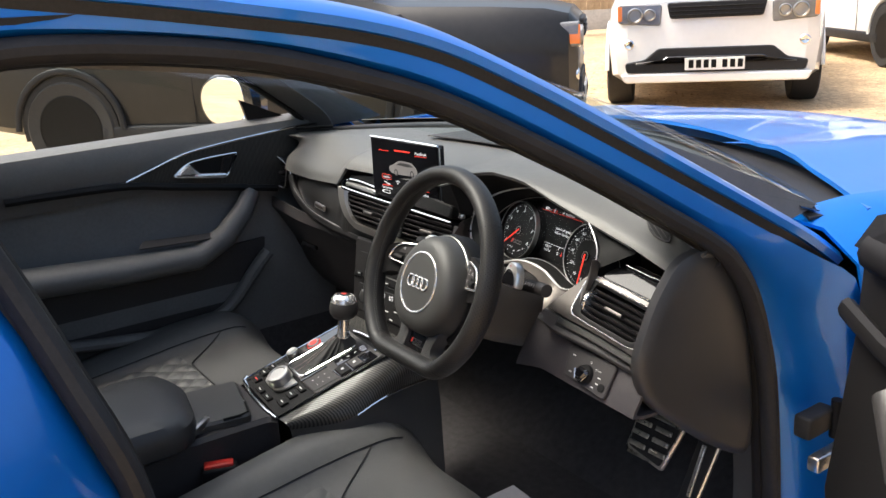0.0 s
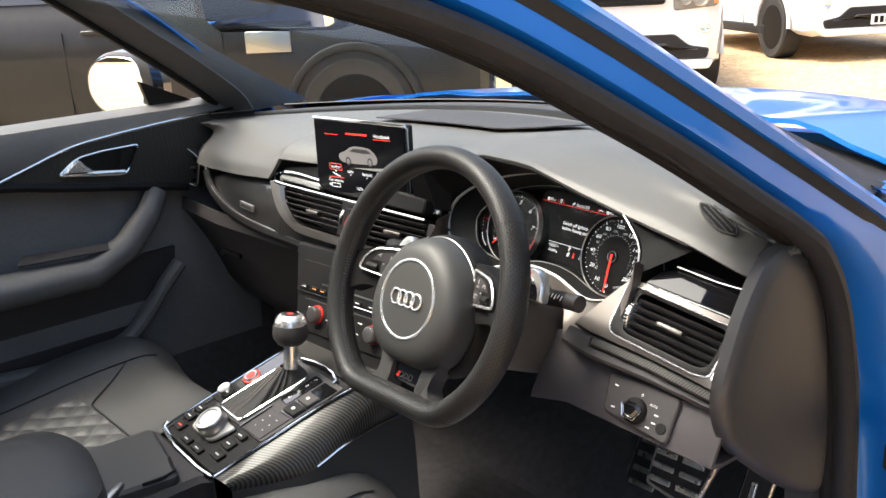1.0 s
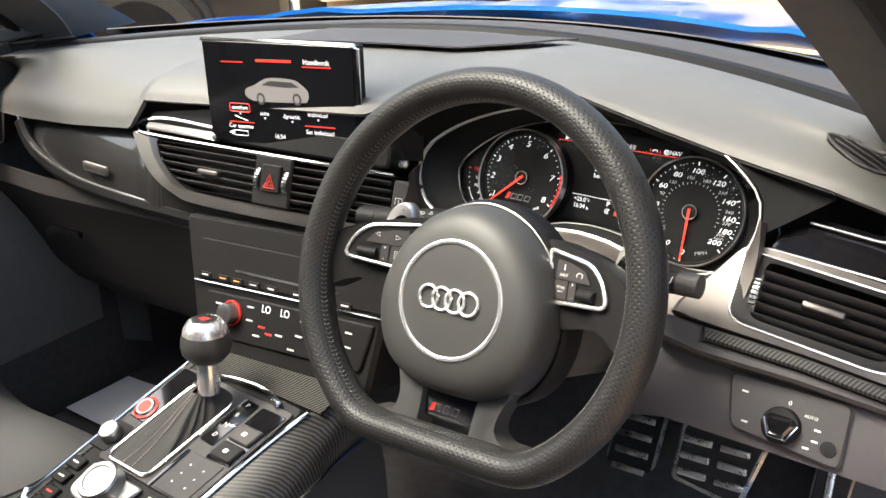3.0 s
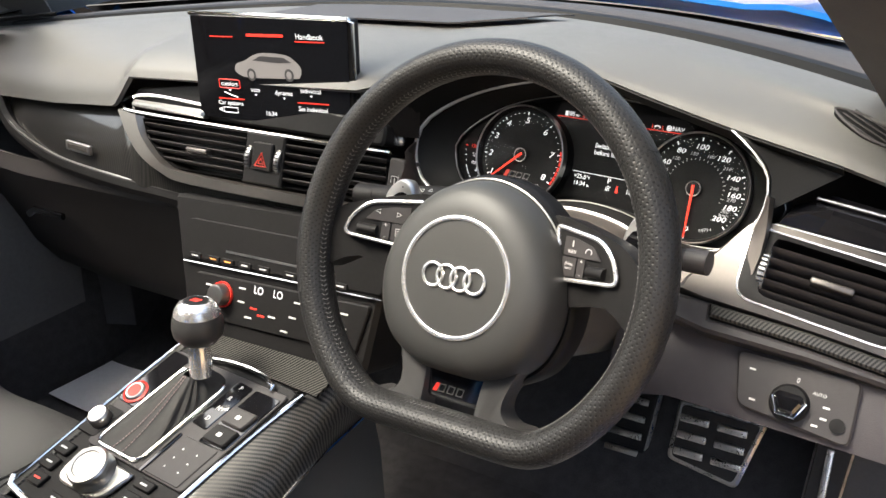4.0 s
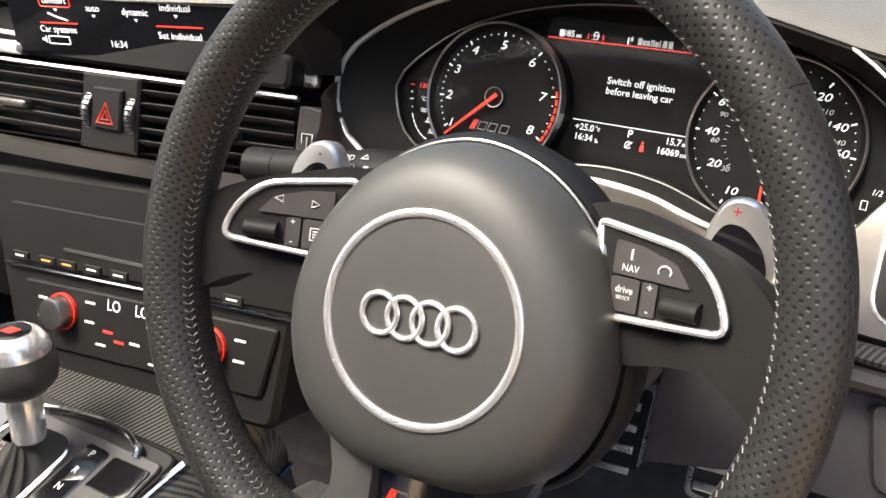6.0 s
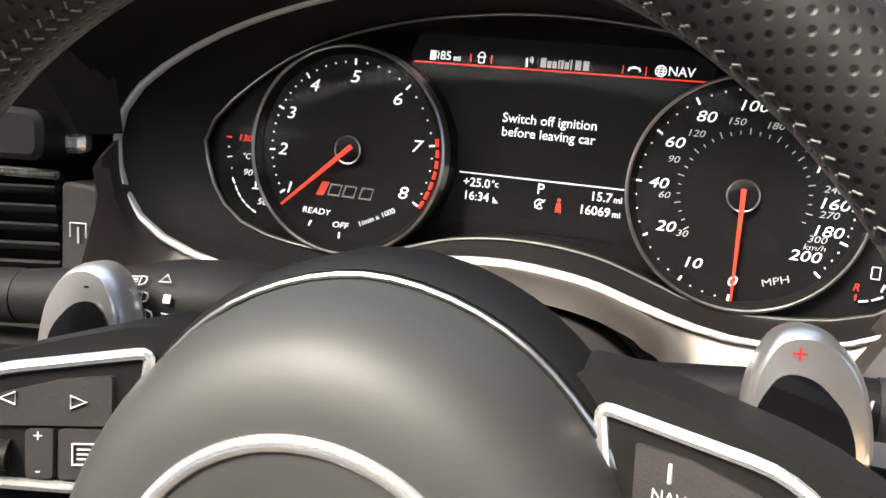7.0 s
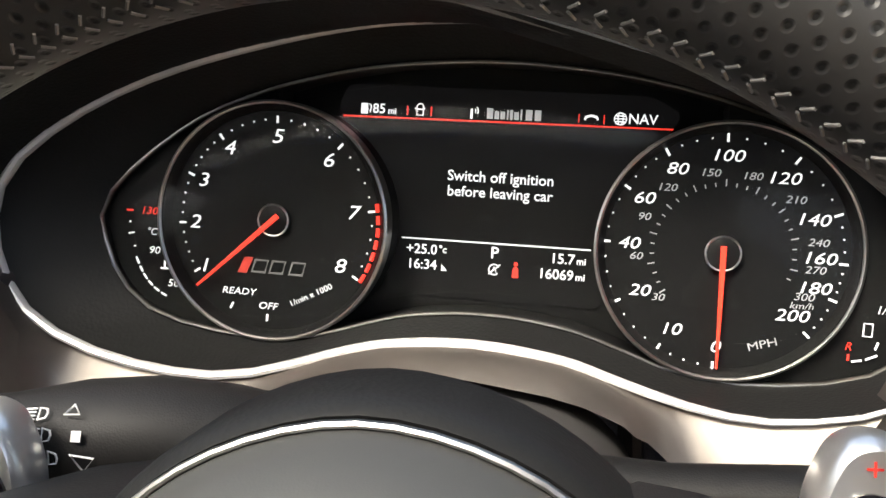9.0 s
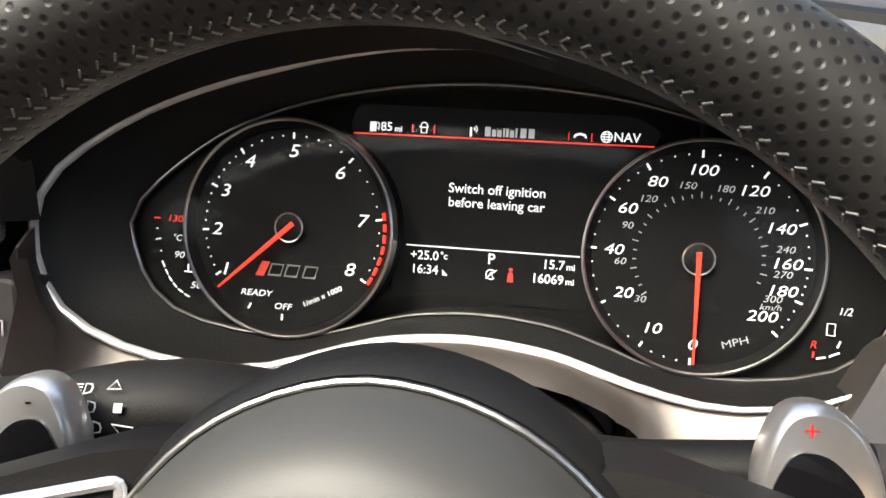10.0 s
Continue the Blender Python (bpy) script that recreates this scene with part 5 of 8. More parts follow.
DEEP = -0.0180
DS = CL @ Matrix.Translation((0, 0, DEEP))
iclu = thing("instrument_cluster", (0.36, 0.26, 0.90), "lit instrument cluster with rev counter, speedometer and centre display", "instrument cluster")


def ray_ring(outline, n=96):
    """The outline resampled by angle round its middle."""
    cu, cv = MID, 0.008
    out = []
    for k in range(n):
        a = 2 * math.pi * k / n
        du, dv = math.cos(a), math.sin(a)
        best = None
        for i in range(len(outline)):
            p, q = outline[i - 1], outline[i]
            ex, ey = q[0] - p[0], q[1] - p[1]
            den = du * ey - dv * ex
            if abs(den) < 1e-12:
                continue
            t = ((p[0] - cu) * ey - (p[1] - cv) * ex) / den
            s = ((p[0] - cu) * dv - (p[1] - cv) * du) / den
            if t > 0 and -1e-6 <= s <= 1 + 1e-6:
                best = t if best is None else max(best, t)
        best = best or 0.1
        out.append((cu + du * best, cv + dv * best))
    return out


bz, gl_ = ray_ring(BEZ), ray_ring(GL)
part("backing", prism(bz, -0.04, -0.026, CL), DIALBLACK, iclu)
part("hood_funnel", loft([[CL @ Vector((a[0] + (b[0] - a[0]) * t, a[1] + (b[1] - a[1]) * t, w + forward(a[0]) * (1 - t))) for a, b in zip(bz, gl_)] for t, w in ((0, 0.024), (0.05, 0.022), (0.9, 0.004), (1.0, 0.002))], closed=True), HOOD, iclu, "smooth black surround")
part("bezel", tube([CL @ Vector((p[0], p[1], 0.0262 + forward(p[0]))) for p in bz], [0.0020 - 0.045 * forward(p[0]) for p in bz], [0.0028 - 0.07 * forward(p[0]) for p in bz], ref=tuple(CL.col[2].to_3d()), closed=True, n=8), BEZEL, iclu, "thin bright bezel line")
part("lens_rim", tube([CL @ Vector((p[0], p[1], 0.0045)) for p in gl_], 0.0006, closed=True, n=6), SILVER, iclu)
part("glass_line", tube([CL @ Vector((p[0], p[1], 0.0035)) for p in gl_], 0.0008, closed=True, n=6), DARKMETAL, iclu)
part("face", prism(gl_, -0.026, DEEP - 0.0010, CL), DIALBLACK, iclu)
part("lens_wall", loft([[CL @ Vector((p[0], p[1], w)) for p in gl_] for w in (0.003, DEEP - 0.002)], closed=True), HOOD, iclu)
part("display", prism(rounded(stack([(46, -30), (140, -30), (143, -4), (147, 20), (168, 54), (155, 61), (24, 61), (20, 50), (46, 20)]), 0.004), -0.0009, 0, DS), LCD, iclu)
for keep, name in ((lambda u: u < 0.004, "coolant_panel"), (lambda u: u > 0.183, "fuel_panel")):
    side_ = [p for p in GL if keep(p[0])]
    cut_at = max(range(len(side_)), key=lambda k: math.dist(side_[k], side_[k - 1]))
    part(name, prism([(MID + (p[0] - MID) * 0.996, p[1] * 0.992) for p in side_[cut_at:] + side_[:cut_at]], DEEP, 0.0, CL), DIALBLACK, iclu)
for cu, cv, r in ((-0.0008, -0.0006, 0.0507), (0.1868, 0.0004, 0.0502)):
    dl = part("dial", lathe([(r - 0.003, -0.004), (r - 0.003, 0.001), (0.001, 0.001)], at(CL, cu, cv), 64), DIALBLACK, iclu)
    part("dial_tube", lathe([(r + 0.0004, DEEP), (r + 0.0004, 0.0056), (r - 0.0010, 0.0056), (r - 0.0035, 0.0008), (r - 0.0035, DEEP)], at(CL, cu, cv), 72), HOOD, iclu)
    part("dial_ring", lathe([(r + 0.0009, -0.0030), (r + 0.0009, 0.0062), (r, 0.0068), (r - 0.0006, 0.0062), (r - 0.0008, 0.0050), (r - 0.0008, -0.0030)], at(CL, cu, cv), 72), SILVER, iclu, "satin ring round the dial")
rc, sp = (0.0, 0.0), (0.1856, -0.0003)


def mark(c, a, r0, r1, w, mat, parent=iclu, name="tick"):
    """A mark on a dial at a clock angle in degrees, counted from the top to the right."""
    m = at(CL, c[0], c[1], 0.0012, -a)
    part(name, prism(rect(-w / 2, r0, w / 2, r1), 0, 0.0004, m), mat, parent)


def polar(u, v):
    return math.degrees(math.atan2(u, v))


def dot(c, a, r, s, mat):
    u, v = c[0] + r * math.sin(radians(a)), c[1] + r * math.cos(radians(a))
    part("dot", prism(oval(u, v, s, n=8), 0.0012, 0.0016, CL), mat, iclu)


revs = [(1, -32.2, -22.3), (2, -37.2, -3.4), (3, -33.9, 15.1), (4, -22.3, 29.6), (5, -0.6, 35.6), (6, 22.4, 26.7), (7, 34.2, 5.1), (8, 29.5, -18.0)]
ang = [polar(u, v) for _, u, v in revs]
for (k, u, v), a in zip(revs, ang):
    lettering("numeral", str(k), 0.0085, at(CL, u / 1000, v / 1000, 0.0013), WHITE_LIT, iclu, shear=0.2, squeeze=1.25)
    mark(rc, a, 0.0415, 0.0445, 0.0009, WHITE_LIT)
for a, b in zip(ang, ang[1:]):
    for k in range(1, 5):
        dot(rc, a + (b - a) * k / 5, 0.0430, 0.00042, WHITE_LIT)
for k in range(7):
    a0 = ang[6] - 4 + (ang[7] - ang[6] + 6) * k / 7
    arc = [(0.0458 * math.sin(radians(a0 + q)), 0.0458 * math.cos(radians(a0 + q))) for q in (0, 1.8, 3.6, 4.6)]
    part("redline", tube([CL @ Vector((u, v, 0.0018)) for u, v in arc], 0.0009, n=5), RED_LIT, iclu)
lettering("word", "READY", 0.0042, at(CL, -0.0158, -0.0324, 0.0013), WHITE_LIT, iclu, shear=0.2, squeeze=1.2)
lettering("word", "OFF", 0.0042, at(CL, -0.0021, -0.0379, 0.0013), WHITE_LIT, iclu, shear=0.2, squeeze=1.2)
lettering("word", "1/min x 1000", 0.0036, at(CL, 0.0172, -0.0315, 0.0013, 27), WHITE_LIT, iclu, squeeze=1.1)
for a in (polar(-18.5, -38.5), polar(-2.1, -43)):
    mark(rc, a, 0.0415, 0.0445, 0.0008, WHITE_LIT)
part("model_mark", prism(stack([(-16.5, -24.0), (-12.5, -24.0), (-9.5, -17), (-13.5, -17)]), 0.0010, 0.0015, CL), DIM_RED, iclu, "small red slanted block")
for u in (-8, 0, 9):
    part("model_bar", tube([CL @ Vector(((u + a) / 1000, b / 1000, 0.0014)) for a, b in ((-2, -23.2), (4, -23.2), (5.4, -18), (-0.4, -18))], 0.0006, closed=True, n=5), DIM_LIT, iclu)


def needle(c, a, ln):
    m = at(CL, c[0], c[1], 0.0, -a)
    part("needle_hub", lathe([(0.0068, 0.001), (0.0068, 0.004), (0.0055, 0.0046), (0.001, 0.0046)], at(CL, *c), 32), DIALBLACK, iclu)
    part("hub_ring", tube([at(CL, *c) @ Vector((0.0067 * math.cos(q), 0.0067 * math.sin(q), 0.0042)) for q in [2 * math.pi * k / 32 for k in range(32)]], 0.00045, closed=True, n=5), SILVER, iclu)
    part("needle", prism([(-0.0011, -0.003), (0.0011, -0.003), (0.0004, ln), (-0.0004, ln)], 0.0045, 0.0062, m, 0.0003), NEEDLE, iclu, "glowing red needle")


needle(rc, polar(-33.3, -30.5), 0.0452)
needle(sp, polar(1.1, -45.4) + 0, 0.0455)
mph = [("0", 185.9, -37.9), ("10", 168.2, -32.3), ("20", 154.9, -17.7), ("40", 149.4, 1.0), ("60", 153.9, 19.3), ("80", 165.7, 31.6), ("100", 184.3, 37.7), ("120", 205.8, 30.1), ("140", 217.9, 14.8), ("160", 221.6, 0.1), ("180", 220.7, -11.6), ("200", 213.6, -23.0)]
prev = None
for b, u, v in mph:
    lettering("numeral", b, 0.0066, at(CL, u / 1000, v / 1000, 0.0013), WHITE_LIT, iclu, shear=0.2, squeeze=1.3)
    a = polar(u - 185.6, v + 0.3)
    a = a if a > -179 or b != "0" else a
    tick_a = a
    if b == "0":
        tick_a = -180
    if b in ("140", "160", "180", "200"):
        tick_a += 2
    mark(sp, tick_a, 0.0435, 0.0468, 0.0009, WHITE_LIT)
    if prev is not None:
        for k in range(1, 4):
            dot(sp, prev + (tick_a - prev) * k / 4, 0.0452, 0.0004, WHITE_LIT)
    prev = tick_a
arc = [(sp[0] + 0.0455 * math.sin(radians(q)), sp[1] + 0.0455 * math.cos(radians(q))) for q in range(32, 128, 6)]
kmh = [("30", 162.3, -19.9), ("60", 152.5, -3.9), ("90", 154.5, 12.0), ("120", 162.4, 24.1), ("150", 178.4, 30.8), ("180", 194.2, 30.3), ("210", 211.0, 22.2), ("240", 220.8, 6.2), ("270", 220.6, -4.5), ("300", 217.4, -15.3), ("km/h", 216.9, -18.8)]
for b, u, v in kmh:
    lettering("numeral", b, 0.0042 if b != "km/h" else 0.0036, at(CL, u / 1000, v / 1000, 0.0013), GREY_LIT, iclu, shear=0.2, squeeze=1.25)
for k in range(29):
    a = -128 + 236 * k / 28
    mark(sp, a, 0.0262, 0.0278 if k % 3 else 0.029, 0.0004, GREY_LIT)
lettering("word", "MPH", 0.0045, at(CL, 0.2038, -0.0353, 0.0013, 18), GREY_LIT, iclu, squeeze=1.3)
# centre display, set deep between the dials
part("display_line", prism(stack([(22.5, 46.6), (164.3, 47.4), (164.3, 48.0), (22.5, 47.2)]), 0.0, 0.0004, DS), RED_LIT, iclu)
part("display_line", prism(stack([(51.8, -5.5), (134.5, -5.1), (134.5, -4.5), (51.8, -4.9)]), 0.0, 0.0004, DS), WHITE_LIT, iclu)
def shown(b, s, u, v, mat=WHITE_LIT, align="CENTER", squeeze=1.0, name="display_text"):
    lettering(name, b, s, at(DS, u / 1000, v / 1000, 0.0004), mat, iclu, align=align, bold=0.00007, squeeze=squeeze)
shown("Switch off ignition", 0.0064, 93.8, 23.3)
shown("before leaving car", 0.0064, 93.8, 16.6)
shown("+25.0", 0.0061, 54.0, -9.8, align="LEFT")
shown("°c", 0.0045, 68.6, -9.4, align="LEFT")
shown("16:34", 0.0061, 54.7, -16.5, align="LEFT")
part("pointer_icon", prism(stack([(70.2, -18.6), (72.8, -18.6), (70.2, -15.8)]), 0.0, 0.0004, DS), WHITE_LIT, iclu)
shown("P", 0.0072, 93.4, -9.2)
shown("15.7", 0.0061, 128.0, -9.6, align="RIGHT")
shown("mi", 0.0042, 128.7, -10.1, align="LEFT")
shown("16069", 0.0061, 128.0, -16.5, align="RIGHT")
shown("mi", 0.0042, 128.7, -17.0, align="LEFT")
shown("85", 0.0059, 38.6, 50.5)
shown("mi", 0.0038, 42.6, 49.8, align="LEFT")
shown("NAV", 0.0059, 151.8, 51.1)
for u, w_, h_ in ((86.3, 2.6, 4.4), (89.6, 1.9, 3.2), (92.1, 2.0, 3.2), (94.9, 0.7, 4.0), (96.2, 1.2, 4.0), (98.0, 2.0, 3.2), (100.7, 0.7, 4.4), (103.0, 2.7, 4.4), (106.8, 2.7, 4.4)):
    part("station_bar", prism(stack([(u, 48.6), (u + w_, 48.6), (u + w_, 48.6 + h_), (u, 48.6 + h_)]), 0.0, 0.0004, DS), GREY_LIT, iclu)
def line_icon(name, pts, r=0.00028, closed=False, mat=WHITE_LIT):
    part(name, tube([DS @ Vector((a / 1000, b / 1000, 0.0004)) for a, b in pts], r, closed=closed, n=4), mat, iclu)
part("pump_icon", prism(stack([(30.4, 48.2), (33.4, 48.2), (33.4, 52.8), (30.4, 52.8)]), 0.0, 0.0004, DS), WHITE_LIT, iclu)
line_icon("pump_hose", [(33.6, 50.4), (34.6, 49.0), (35.0, 51.6), (34.0, 52.6)])
line_icon("car_icon", [(55.6, 48.6), (55.5, 52.6), (56.3, 53.5), (57.7, 53.5), (58.4, 52.6), (58.3, 48.6)], closed=True)
line_icon("car_icon", [(54.6, 51.6), (55.6, 51.2), (58.3, 51.2), (59.2, 51.6)])
line_icon("phone_icon", [(127.9, 50.0), (128.4, 51.2), (130.6, 51.9), (132.8, 51.3), (133.4, 50.1)], 0.0006)
line_icon("globe_icon", [(142.6 + 2.5 * math.cos(q), 51.1 + 2.5 * math.sin(q)) for q in [k * math.pi / 8 for k in range(16)]], closed=True)
line_icon("globe_icon", [(142.6 + 1.1 * math.cos(q), 51.1 + 2.5 * math.sin(q)) for q in [k * math.pi / 8 for k in range(16)]], closed=True)
for v in (-1.2, 0, 1.2):
    h_ = math.sqrt(2.5 ** 2 - v * v)
    line_icon("globe_icon", [(142.6 - h_, 51.1 + v), (142.6 + h_, 51.1 + v)])
line_icon("aerial_icon", [(79.6, 48.2), (79.6, 52.4)], 0.0005)
for r_ in (1.2, 2.3):
    line_icon("aerial_icon", [(80.2 + r_ * math.cos(q), 51.6 + r_ * math.sin(q)) for q in (-0.6, -0.2, 0.3, 0.8)])
for u in (51.3, 61.9, 125.4, 135.9):
    part("divider", prism(stack([(u - 0.2, 48.6), (u + 0.2, 48.6), (u + 0.2, 52.4), (u - 0.2, 52.4)]), 0.0, 0.0004, DS), RED_LIT, iclu)
line_icon("start_stop_icon", [(93.6 + 2.3 * math.cos(q), -16.3 + 2.3 * math.sin(q)) for q in [0.5 + k * 0.42 for k in range(13)]], 0.0003)
line_icon("start_stop_icon", [(92.6, -17.6), (93.6, -14.9), (94.6, -17.6)])
line_icon("start_stop_icon", [(91.2, -18.4), (96.2, -14.0)])
part("belt_icon", prism(stack([(101.5, -19.2), (104.3, -19.2), (104.0, -15.0), (102.9, -14.4), (101.8, -15.0)]), 0.0, 0.0004, DS), RED_LIT, iclu)
part("belt_icon", prism(oval(0.1029, -0.0133, 0.0009, n=10), 0.0, 0.0004, DS), RED_LIT, iclu)
# coolant and fuel scales
lettering("numeral", "130", 0.0046, at(CL, -0.0595, -0.0001, 0.0008), RED_LIT, iclu, shear=0.2, squeeze=1.2)
lettering("word", "°C", 0.0044, at(CL, -0.0579, -0.0093, 0.0008), WHITE_LIT, iclu, shear=0.2)
lettering("numeral", "90", 0.0046, at(CL, -0.0565, -0.0175, 0.0008), WHITE_LIT, iclu, shear=0.2, squeeze=1.2)
lettering("numeral", "50", 0.0046, at(CL, -0.0471, -0.0316, 0.0008), WHITE_LIT, iclu, shear=0.2, squeeze=1.2)
part("temperature_icon", prism(stack([(-53.2, -25.5), (-49.5, -25.5), (-49.5, -24.8), (-51, -24.8), (-51, -21.5), (-51.7, -21.5), (-51.7, -24.8), (-53.2, -24.8)]), 0.0004, 0.0009, CL), WHITE_LIT, iclu)
part("tick", prism(stack([(-70.2, -0.6), (-67.2, -0.6), (-67.2, 0.1), (-70.2, 0.1)]), 0.0004, 0.0009, CL), RED_LIT, iclu)
for u, v in ((-68.5, -5.4), (-66, -16.2)):
    part("dot", prism(oval(u / 1000, v / 1000, 0.0004, n=8), 0.0004, 0.0009, CL), WHITE_LIT, iclu)
part("tick", prism(stack([(-69, -11.0), (-66.4, -10.4), (-66.4, -9.8), (-69, -10.4)]), 0.0004, 0.0009, CL), WHITE_LIT, iclu)
tp = [(-65.0, -21.0), (-63.0, -25.0), (-61.2, -28.3), (-58.8, -31.4), (-56, -34.0), (-52.6, -36.2), (-49, -37.8)]
for a, b in zip(tp, tp[1:]):
    q = Vector(b) - Vector(a)
    part("gauge_bar", tube([CL @ Vector((a[0] / 1000, a[1] / 1000, 0.001)), CL @ Vector(((a[0] + q.x * 0.72) / 1000, (a[1] + q.y * 0.72) / 1000, 0.001))], 0.00045, n=5), WHITE_LIT, iclu)
lettering("numeral", "1/2", 0.0046, at(CL, 0.2470, -0.0181, 0.0008), WHITE_LIT, iclu, shear=0.2)
lettering("word", "R", 0.0046, at(CL, 0.2355, -0.0331, 0.0008), RED_LIT, iclu, shear=0.2)
part("pump_icon", tube([CL @ Vector(((242.4 + a) / 1000, (-26 + b) / 1000, 0.001)) for a, b in ((-2, -2.5), (1.2, -2.5), (1.2, 2.5), (-2, 2.5))], 0.00035, closed=True, n=4), WHITE_LIT, iclu)
for a, b, mt in (((237.2, -38.8), (240.8, -38.0), WHITE_LIT), ((242.2, -37.6), (246.2, -35.6), WHITE_LIT), ((245.2, -33.5), (246.2, -30.5), WHITE_LIT), ((235.8, -38.5), (235.8, -36), RED_LIT)):
    part("gauge_bar", tube([CL @ Vector((a[0] / 1000, a[1] / 1000, 0.001)), CL @ Vector((b[0] / 1000, b[1] / 1000, 0.001))], 0.00045, n=5), mt, iclu)

lens = part("lens", loft([[CL @ Vector((a[0], a[1], 0.0032 + w)) for a in ([(MID + (p[0] - MID) * f, 0.008 + (p[1] - 0.008) * f) for p in gl_])] for f, w in ((0.995, 0.0), (0.9, 0.004), (0.7, 0.007), (0.4, 0.009), (0.02, 0.0095))], closed=True), COATED, iclu, "clear instrument lens")
lens.visible_shadow = False

# panel round the cluster: dark above, aluminium below
top_half = [p for p in curve2([(MID - d / 1000, v / 1000) for d, v in half[:11]][::-1] + [(MID + d / 1000, v / 1000) for d, v in half_r[1:10]], 3)]
nt_ = len(top_half)
part("cluster_hood", loft([[CL @ Vector((MID + (p[0] - MID) * 1.006, p[1] * 1.010, 0.0225 + forward(p[0]))) for p in top_half],
                           [Vector((x, np.interp(x, LIP_X, LIP_Y) + 0.012, np.interp(x, LIP_X, LIP_Z) - 0.010)) for x in [0.150 + 0.45 * k / (nt_ - 1) for k in range(nt_)]],
                           [Vector((x, np.interp(x, LIP_X, LIP_Y) + 0.001, np.interp(x, LIP_X, LIP_Z) - 0.001)) for x in [0.148 + 0.452 * k / (nt_ - 1) for k in range(nt_)]]], thick=0.002), HOOD, dash, "black hood lining")
bot = [(MID - d / 1000, v / 1000) for d, v in half[10:]] + [(MID + d / 1000, v / 1000) for d, v in half_r[8:-1][::-1]]
bot = curve2(bot, 3)
# lower edge of the panel: down to the knee area at the sides, an arch over the column between
ARCH = [(210, 240, -12, 30), (200, 240, -62, 34), (189, 218, -98, 38), (170, 178, -112, 42), (141, 138, -116, 44), (114, 99, -113, 44), (95, 89, -94, 43), (76, 80, -74, 42), (55, 65, -61.5, 42), (32, 42, -53, 41), (0, 0, -49, 40)]
ARCH_L = [(210, 199, -20, 57), (200, 187, -38, 65), (189, 180, -62, 68), (170, 172, -104, 58)] + ARCH[4:]
ARCH_R = [(210, 175, 4, 34), (200, 178, -24, 34), (189, 178, -54, 36), (170, 160, -84, 38), (141, 132, -96, 40)] + ARCH[5:]
def arch_point(p):
    d = abs(p[0] - MID) * 1000
    if p[0] > MID:
        d = float(np.interp(d, [0, 83, 171], [0, 90, 210]))
    a_ = (ARCH_R if p[0] > MID else ARCH_L)[::-1]
    e, v, w = [float(np.interp(d, [q[0] for q in a_], [q[k] for q in a_])) for k in (1, 2, 3)]
    return CL @ Vector((MID + math.copysign(e / 1000, p[0] - MID), v / 1000, w / 1000 + forward(p[0])))
b3 = [CL @ Vector((MID + (p[0] - MID) * 1.006, p[1] - 0.0012, 0.0225 + forward(p[0]))) for p in bot]
low = [arch_point(p) for p in bot]
lip = tuple(CL.col[2].to_3d() * -0.012)
part("cluster_trim", loft([[v + Vector(lip) * 0.5 for v in b3], b3, [a.lerp(b, 0.3) + CL.col[2].to_3d() * 0.002 for a, b in zip(b3, low)], [a.lerp(b, 0.7) + CL.col[2].to_3d() * 0.002 for a, b in zip(b3, low)], low, [v + Vector(lip) for v in low]], thick=0.0015), DARKMETAL, dash, "brushed dark aluminium panel under the cluster")
part("column_well", loft([[v + Vector(lip) * k for v in low[len(low) // 5:-len(low) // 5]] for k in (0.9, 8.0)], thick=0.002), DIALBLACK, dash, "black opening round the steering column")
for e in (-1, 1):
    part("panel_joint", tube([CL @ Vector((MID + e * a, b, c)) for a, b, c in ((0.114, -0.066, 0.0256), (0.112, -0.088, 0.0372), (0.103, -0.110, 0.0465))], 0.0010, n=5), RINGMETAL if e > 0 else DIALBLACK, dash)
part("left_filler", loft([[Vector((0.12, 0.216, 0.954)), Vector((0.15, 0.216, 0.963)), Vector((0.172, 0.250, 0.955))], [Vector((0.12, 0.225, 0.905)), Vector((0.155, 0.235, 0.905)), Vector((0.168, 0.250, 0.90))]], thick=0.003), TRIM, dash)

# driver's outer vent
RV = frm((0.541, 0.150, 0.840), (0.150, 0.019, 0.0), (0.003, 0.066, 0.083))
op = rounded(stack([(24, 51), (134, 28), (125, -21), (14, 1)]), [0.006, 0.004, 0.016, 0.01])
fr_out = rounded(stack([(-52, -4), (6, 66), (152, 38), (143, -40), (60, -22)]), [0.01, 0.01, 0.006, 0.006, 0.04])
fl = rounded(stack([(5, 59), (141, 32), (130, -27), (112, -27), (-2, -3)]), [0.012, 0.004, 0.02, 0.02, 0.014], 5)


def about(outline, c, n=80):
    """An outline resampled by angle round a point inside it."""
    out = []
    for k in range(n):
        du, dv = math.cos(2 * math.pi * k / n), math.sin(2 * math.pi * k / n)
        best = 0.0
        for i in range(len(outline)):
            p, q = outline[i - 1], outline[i]
            ex, ey = q[0] - p[0], q[1] - p[1]
            den = du * ey - dv * ex
            if abs(den) > 1e-12:
                t = ((p[0] - c[0]) * ey - (p[1] - c[1]) * ex) / den
                w = ((p[0] - c[0]) * dv - (p[1] - c[1]) * du) / den
                if t > 0 and -1e-6 <= w <= 1 + 1e-6:
                    best = max(best, t)
        out.append((c[0] + du * best, c[1] + dv * best))
    return out


